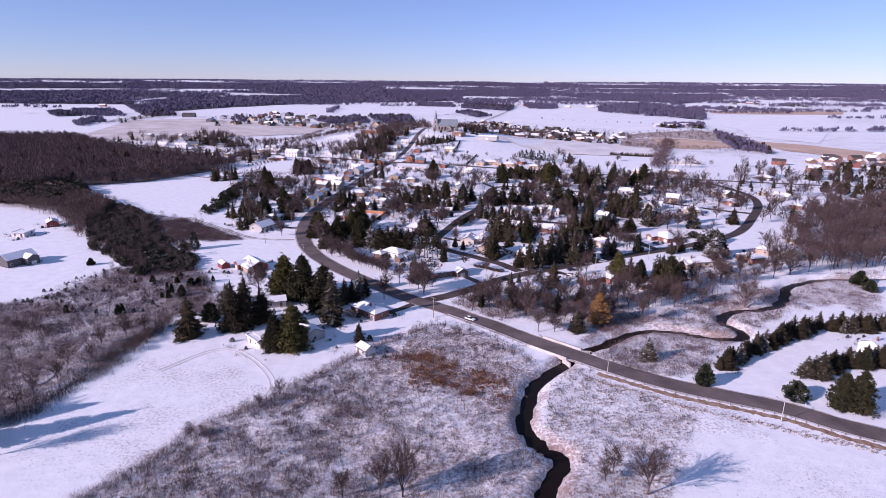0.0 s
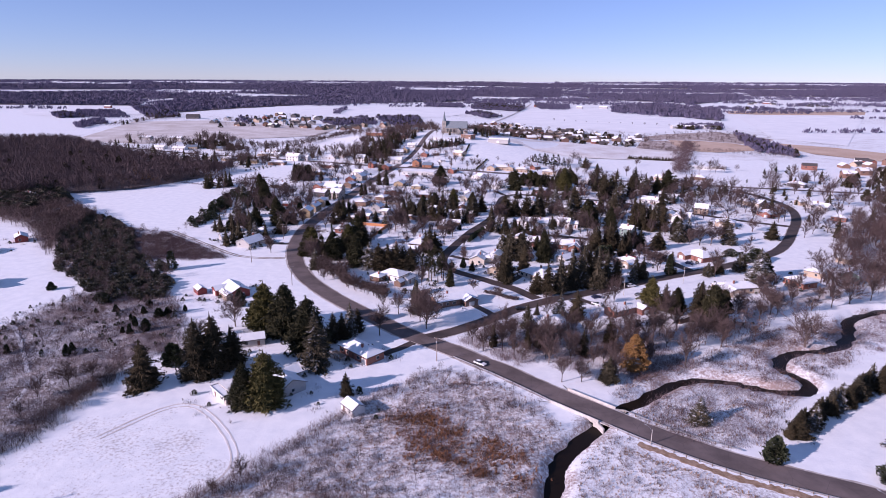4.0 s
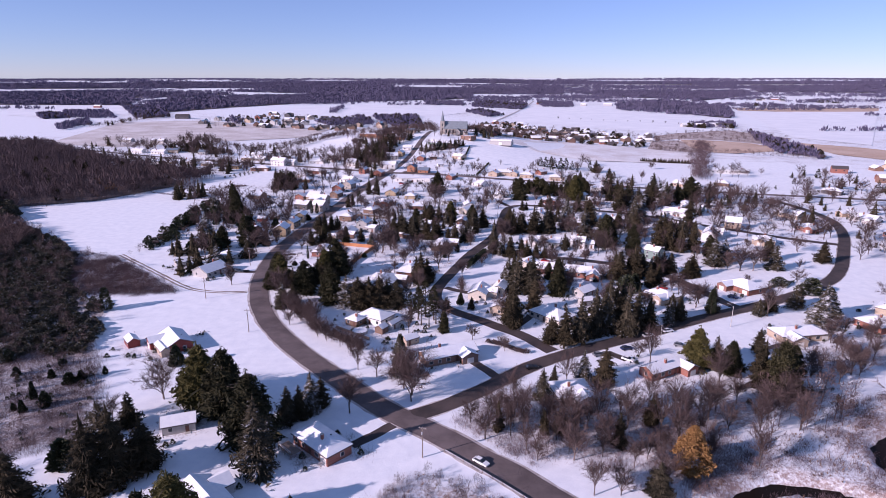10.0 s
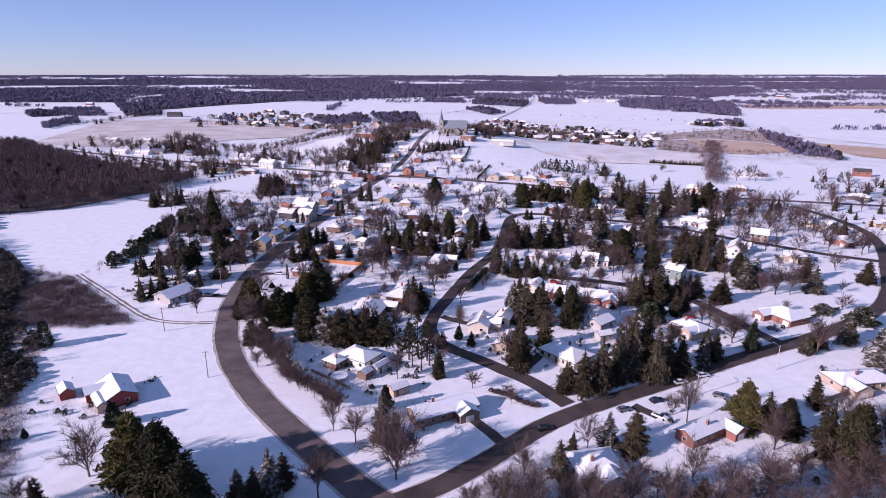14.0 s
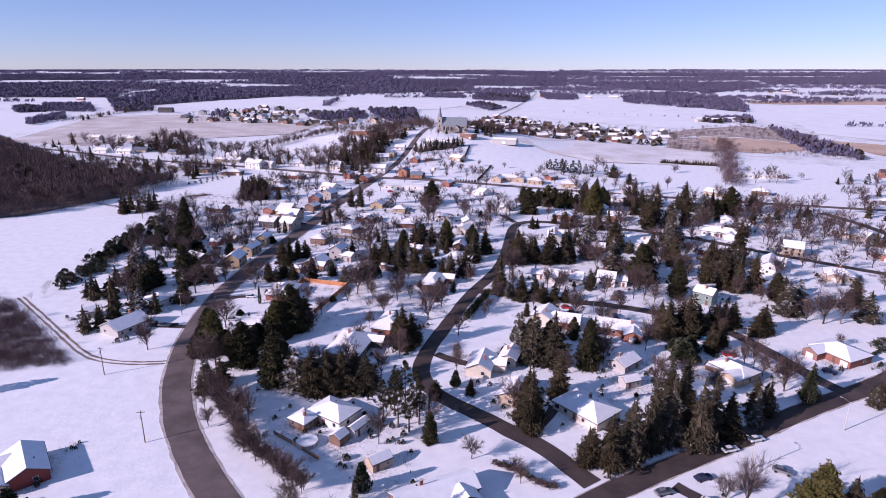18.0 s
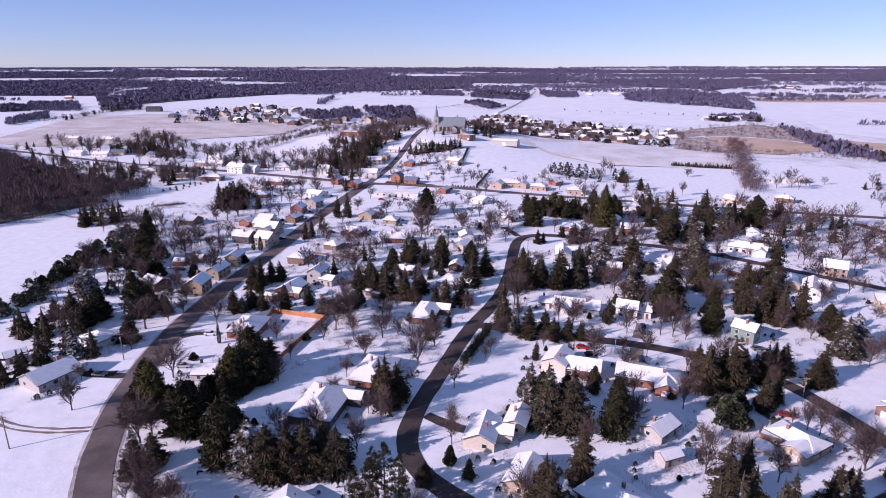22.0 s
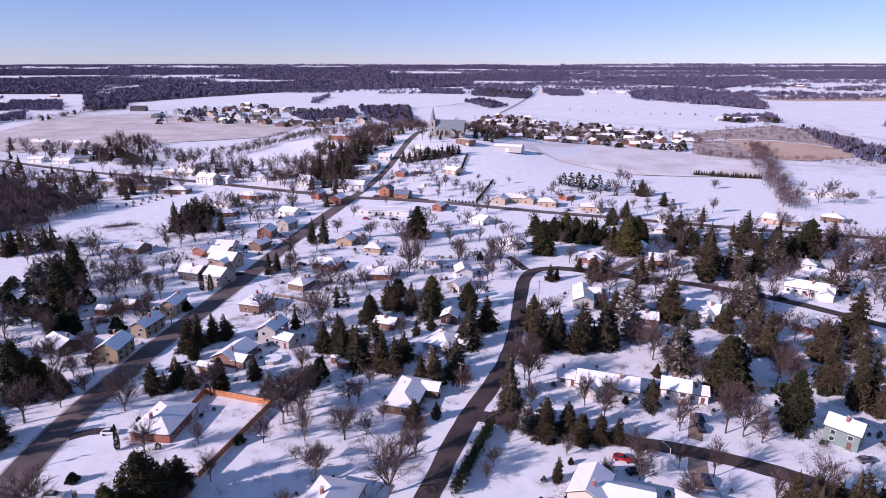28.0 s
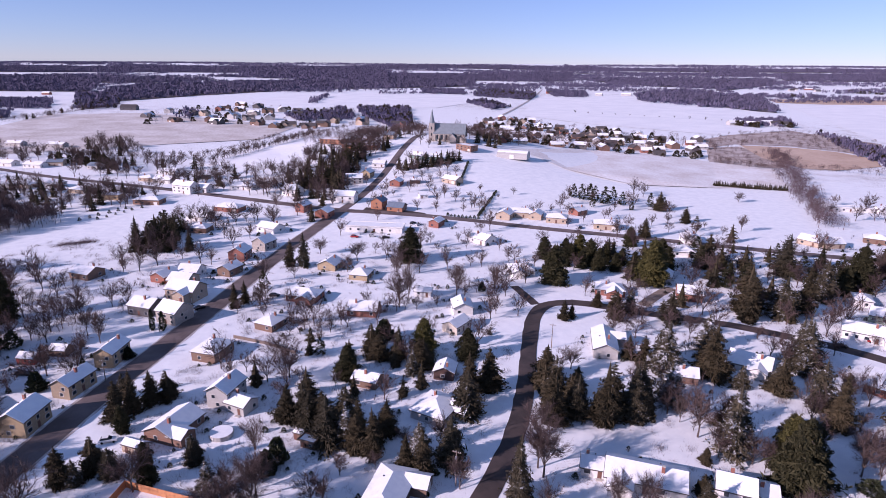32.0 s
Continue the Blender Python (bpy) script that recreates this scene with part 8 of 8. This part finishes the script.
bmesh.ops.recalc_face_normals(bm, faces=bm.faces[:])
part("shell", bm, WALLS["pale_grey"][0], bn)
bm = bmesh.new()
ring = []
for i in range(3, 11):
    a = math.pi * i / 12
    ring.append([bm.verts.new((x, -k * math.cos(a), kz * math.sin(a) ** 0.8)) for x in (-14, 14) for k, kz in ((7.54, 7.05), (7.7, 7.25))])
for r, q in zip(ring, ring[1:]):
    for i, j in ((0, 1), (1, 3), (3, 2), (2, 0)):
        bm.faces.new((r[i], r[j], q[j], q[i]))
bmesh.ops.recalc_face_normals(bm, faces=bm.faces[:])
part("snow_cover", bm, SNOW_ROOF, bn)
box("barn_door", 4, 0.12, 4, WALLS["white"][0], bn, 0, -7.4, 0)

# ---------------------------------------------------------------- bridge
bx, by, bt = 35.0, 209.0, -40.0
br = tagged(root("bridge", bx, by, 0, bt), "short concrete road bridge over the river", "bridge", "", "structure")
box("deck", 16, 10.6, 0.75, CONCRETE, br, 0, 0, -0.72)
for s in (-1, 1):
    box("parapet", 17, 0.35, 0.95, CONCRETE, br, 0, s * 5.25, -0.1, bevel=0.04)
    box("abutment", 2.2, 11, 2.6, CONCRETE, br, s * 8.0, 0, -2.9)
    for e in (-1, 1):
        box("wing_wall", 4.0, 0.5, 2.2, CONCRETE, br, s * 9.5, e * 6.0, -2.2, s * e * 30)


def guard_rail(line, side):
    p = smooth_line(line, 3.0)
    p = p + normals(p) * side
    o = p[0]
    ob = tagged(root("guard_rail", o[0], o[1], 0), "low steel guard rail on wooden posts", "guard rail")
    for a, c in zip(p[:-1], p[1:]):
        d = c - a
        box("post", 0.2, 0.2, 0.95, WOOD_POLE, ob, a[0] - o[0], a[1] - o[1], -0.1)
        mid = (a + c) / 2 - o
        box("rail", round(float(np.hypot(*d)), 1), 0.08, 0.32, STEEL, ob, mid[0], mid[1], 0.5, math.degrees(math.atan2(d[1], d[0])))
    return ob


guard_rail(((-3, 243), (9, 233), (21, 222), (29, 214)), 5.2 * -1)
guard_rail(((44, 202), (56, 192), (72, 183)), 5.2)
guard_rail(((44, 202), (56, 192), (72, 182), (87, 176), (102, 170), (113, 161), (123, 156), (150, 141)), -5.4)


# ---------------------------------------------------------------- poles, lamps, cars, fences
def utility_pole(x, y, h):
    ob = tagged(root("utility_pole", x, y, gz(x, y), random.Random(int(x * 10)).uniform(-20, 20)), "weathered wooden utility pole with a crossarm", "utility pole", "utility poles")
    bm = bmesh.new()
    bmesh.ops.create_cone(bm, cap_ends=True, segments=8, radius1=0.17, radius2=0.11, depth=h)
    for v in bm.verts:
        v.co.z += h / 2 - 0.05
    part("pole", bm, WOOD_POLE, ob)
    box("crossarm", 2.2, 0.12, 0.14, WOOD_POLE, ob, 0, 0.14, h - 0.7)
    for dx in (-0.95, -0.4, 0.4, 0.95):
        box("insulator", 0.09, 0.09, 0.2, TRIM, ob, dx, 0.14, h - 0.56)
    box("transformer", 0.4, 0.4, 0.8, STEEL, ob, 0, -0.34, h - 2.2, bevel=0.06)
    return ob


def street_lamp(x, y, h):
    ob = tagged(root("street_lamp", x, y, gz(x, y), 125), "pale street lamp with a curved arm", "street lamp", "street lamps")
    bm = bmesh.new()
    bmesh.ops.create_cone(bm, cap_ends=True, segments=8, radius1=0.14, radius2=0.09, depth=h)
    for v in bm.verts:
        v.co.z += h / 2 - 0.05
    part("pole", bm, CONCRETE, ob)
    part_tris = prism((0, 0, h - 0.6), (1.0, 0, h + 0.15), 0.06, 0.05) + prism((1.0, 0, h + 0.15), (2.2, 0, h + 0.3), 0.05, 0.05)
    link("arm", tri_mesh("arm", part_tris), STEEL, ob)
    box("lamp_head", 0.75, 0.3, 0.16, STEEL, ob, 2.4, 0, h + 0.2, bevel=0.04)
    return ob


utility_pole(-120.6, 347.2, 10.0)
utility_pole(-87.6, 312.2, 9.8)
street_lamp(105.2, 331.1, 9.1)
street_lamp(71.3, 311.4, 8.4)
utility_pole(-12.1, 236.1, 9.3)
street_lamp(95.9, 161.9, 6.9)
street_lamp(49.7, 412.2, 6.8)
utility_pole(101.2, 387.1, 6.8)
utility_pole(111.3, 398.4, 7.6)
utility_pole(-118.7, 397.1, 10.0)
utility_pole(-3.1, 446.9, 10.0)
utility_pole(28.0, 522.6, 9.6)
street_lamp(50.6, 189.5, 4.7)
utility_pole(-114.9, 487.1, 7.7)

PAINT = {"red": (0.35, 0.02, 0.02), "white": (0.75, 0.75, 0.75), "black": (0.015, 0.015, 0.017), "grey": (0.16, 0.17, 0.18), "silver": (0.45, 0.46, 0.47), "dark_blue": (0.02, 0.03, 0.08)}
TYRE = plain("tyre_rubber", (0.02, 0.02, 0.02), 0.9, 0.1)
CAR_MESH = {}


def car_shape(profile, half, inset):
    """A body drawn as a side profile, narrowed towards its top edge."""
    bm = bmesh.new()
    l = [bm.verts.new((x, -half + (inset if z > 0.95 else 0), z)) for x, z in profile]
    r = [bm.verts.new((x, half - (inset if z > 0.95 else 0), z)) for x, z in profile]
    n = len(profile)
    for i in range(n):
        j = (i + 1) % n
        bm.faces.new((l[i], l[j], r[j], r[i]))
    bm.faces.new(l[::-1])
    bm.faces.new(r)
    bmesh.ops.recalc_face_normals(bm, faces=bm.faces[:])
    bmesh.ops.bevel(bm, geom=bm.edges[:], offset=0.05, segments=1, affect="EDGES")
    return bm


def car(x, y, turn, colour):
    ob = tagged(root("car", x, y, gz(x, y) + 0.12, turn), "parked %s car with snow on its roof" % colour.replace("_", " "), "car")
    if colour not in CAR_MESH:
        p = plain("car_paint_" + colour, PAINT[colour], 0.3, 0.05)
        CAR_MESH[colour] = p
    p = CAR_MESH[colour]
    part("body", car_shape(((-2.3, 0.32), (2.3, 0.32), (2.32, 0.72), (1.1, 0.92), (-2.1, 0.94), (-2.34, 0.8)), 0.9, 0.0), p, ob)
    part("cabin", car_shape(((-2.0, 0.9), (1.0, 0.9), (0.25, 1.42), (-1.5, 1.45)), 0.8, 0.14), GLASS, ob, "dark glazed cabin")
    box("roof_panel", 1.55, 1.2, 0.05, p, ob, -0.62, 0, 1.44, bevel=0.02)
    for sx in (-1.4, 1.45):
        for sy in (-0.85, 0.85):
            bm = bmesh.new()
            bmesh.ops.create_cone(bm, cap_ends=True, segments=12, radius1=0.33, radius2=0.33, depth=0.22)
            bmesh.ops.rotate(bm, verts=bm.verts, matrix=Matrix.Rotation(radians(90), 3, "X"))
            bmesh.ops.translate(bm, verts=bm.verts, vec=(sx, sy, 0.22))
            part("wheel", bm, TYRE, ob)
    for sy in (-0.62, 0.62):
        box("headlight", 0.06, 0.3, 0.14, TRIM, ob, 2.3, sy, 0.58)
    return ob


car(21.1, 288.9, 20, "black")
car(46.4, 300.7, 20, "grey")
car(57.7, 306.7, 20, "dark_blue")
car(78.6, 310.7, -30, "grey")
car(56.1, 297.4, -40, "white")
car(69.0, 318.9, 20, "white")
car(119.8, 365.4, -40, "dark_blue")
car(91.0, 375.8, -10, "red")
car(-97.6, 418.3, 5, "white")
car(-96.0, 393.3, 5, "silver")
car(-120.3, 385.9, -5, "grey")
car(58.0, 408.6, 85, "dark_blue")
car(39.3, 415.9, -20, "red")
car(41.3, 410.8, 10, "black")
car(65.7, 436.0, 85, "dark_blue")
car(64.2, 430.8, 85, "black")
car(-69.8, 653.5, -10, "red")
car(-59.9, 655.7, 20, "white")
car(-51.6, 653.2, 20, "black")
car(49.5, 521.0, 0, "white")
car(3.4, 234.4, -38, "white")
car(21.8, 269.2, -40, "white")
car(101.6, 419.3, 10, "grey")
car(-95.7, 457.2, 20, "white")
car(-111.4, 545.5, 50, "black")
car(-85.8, 561.7, 0, "black")
car(-143.2, 488.7, 10, "black")
car(-67.8, 670.3, 0, "white")
car(-39.6, 685.3, 60, "black")
car(-36.1, 682.1, 60, "white")
car(63.9, 687.3, 70, "black")
car(44.8, 522.3, 0, "black")
car(133.4, 532.1, 0, "black")
car(148.1, 537.8, 0, "red")
car(78.0, 324.2, 20, "white")


def board_fence(line, h, mat, label, gap=2.4):
    p = np.asarray(line, float)
    o = p[0]
    ob = tagged(root("fence", o[0], o[1], 0), label, "fence")
    for a, c in zip(p[:-1], p[1:]):
        d = c - a
        ln, ang = float(np.hypot(*d)), math.degrees(math.atan2(d[1], d[0]))
        k = max(1, round(ln / gap))
        for i in range(k):
            q = a + d * (i + 0.5) / k - o
            s = a + d * i / k - o
            box("panel", ln / k - 0.14, 0.05, h, mat, ob, q[0], q[1], 0.05, ang)
            box("post", 0.13, 0.13, h + 0.12, mat, ob, s[0], s[1], -0.05, ang)
    return ob


board_fence(((-81.5, 423.0), (-81.1, 440.3), (-58.5, 434.9), (-65.5, 401.7)), 2, FENCE_WOOD, "tall orange-stained board fence round a garden")
board_fence(((-54.3, 318.2), (-48.3, 314.2), (-38.8, 307.6)), 1.3, PLANK, "low grey board fence")
board_fence(((-87.4, 520.8), (-73.7, 516.5), (-61.0, 510.2)), 1.2, PLANK, "low grey board fence beside a pool")
board_fence(((110.1, 309.8), (119.8, 315.0)), 1.6, PLANK, "weathered grey board fence behind gardens")
board_fence(((38.5, 330.9), (40.2, 325.6)), 1.4, PLANK, "weathered grey board fence behind gardens")
board_fence(((81, 395), (88, 388)), 1.1, POOL_BLUE, "bright blue pool fence sheet", 6.0)


def deck(x, y, turn, L, W, h):
    ob = tagged(root("deck", x, y, 0, turn), "raised wooden deck with a railing beside a brick house", "deck")
    for i in range(int(L / 0.4)):
        box("board", 0.36, W, 0.06, PLANK, ob, -L / 2 + 0.2 + i * 0.4, 0, h)
    for px in (-L / 2 + 0.1, 0, L / 2 - 0.1):
        for py in (-W / 2 + 0.1, W / 2 - 0.1):
            box("post", 0.14, 0.14, h + (1.0 if py < 0 else 0.0), PLANK, ob, px, py, -0.05)
    for z in (0.5, 0.95):
        box("rail", L, 0.08, 0.1, TRIM, ob, 0, -W / 2 + 0.1, h + z)
        box("rail", 0.08, W, 0.1, TRIM, ob, -L / 2 + 0.1, 0, h + z)
    return ob


deck(-47.8, 236.0, -42, 6.4, 3.2, 1.3)


def round_pool(x, y, r):
    ob = tagged(root("pool", x, y, 0), "round above-ground pool covered for winter", "pool")
    for nm, rad, hh, mt in (("wall", r, 1.2, WALLS["pale_grey"][0]), ("cover", r - 0.12, 1.26, SNOW_ROOF)):
        bm = bmesh.new()
        bmesh.ops.create_cone(bm, cap_ends=True, segments=20, radius1=rad, radius2=rad, depth=hh)
        bmesh.ops.translate(bm, verts=bm.verts, vec=(0, 0, hh / 2))
        part(nm, bm, mt, ob)
    for k in range(10):
        box("post", 0.12, 0.12, 1.35, TRIM, ob, (r + 0.06) * math.cos(k * 0.628), (r + 0.06) * math.sin(k * 0.628), 0, math.degrees(k * 0.628))


round_pool(-67.2, 462.3, 3.2)
round_pool(77.0, 359.7, 2.8)
round_pool(-43.9, 314.5, 3.0)
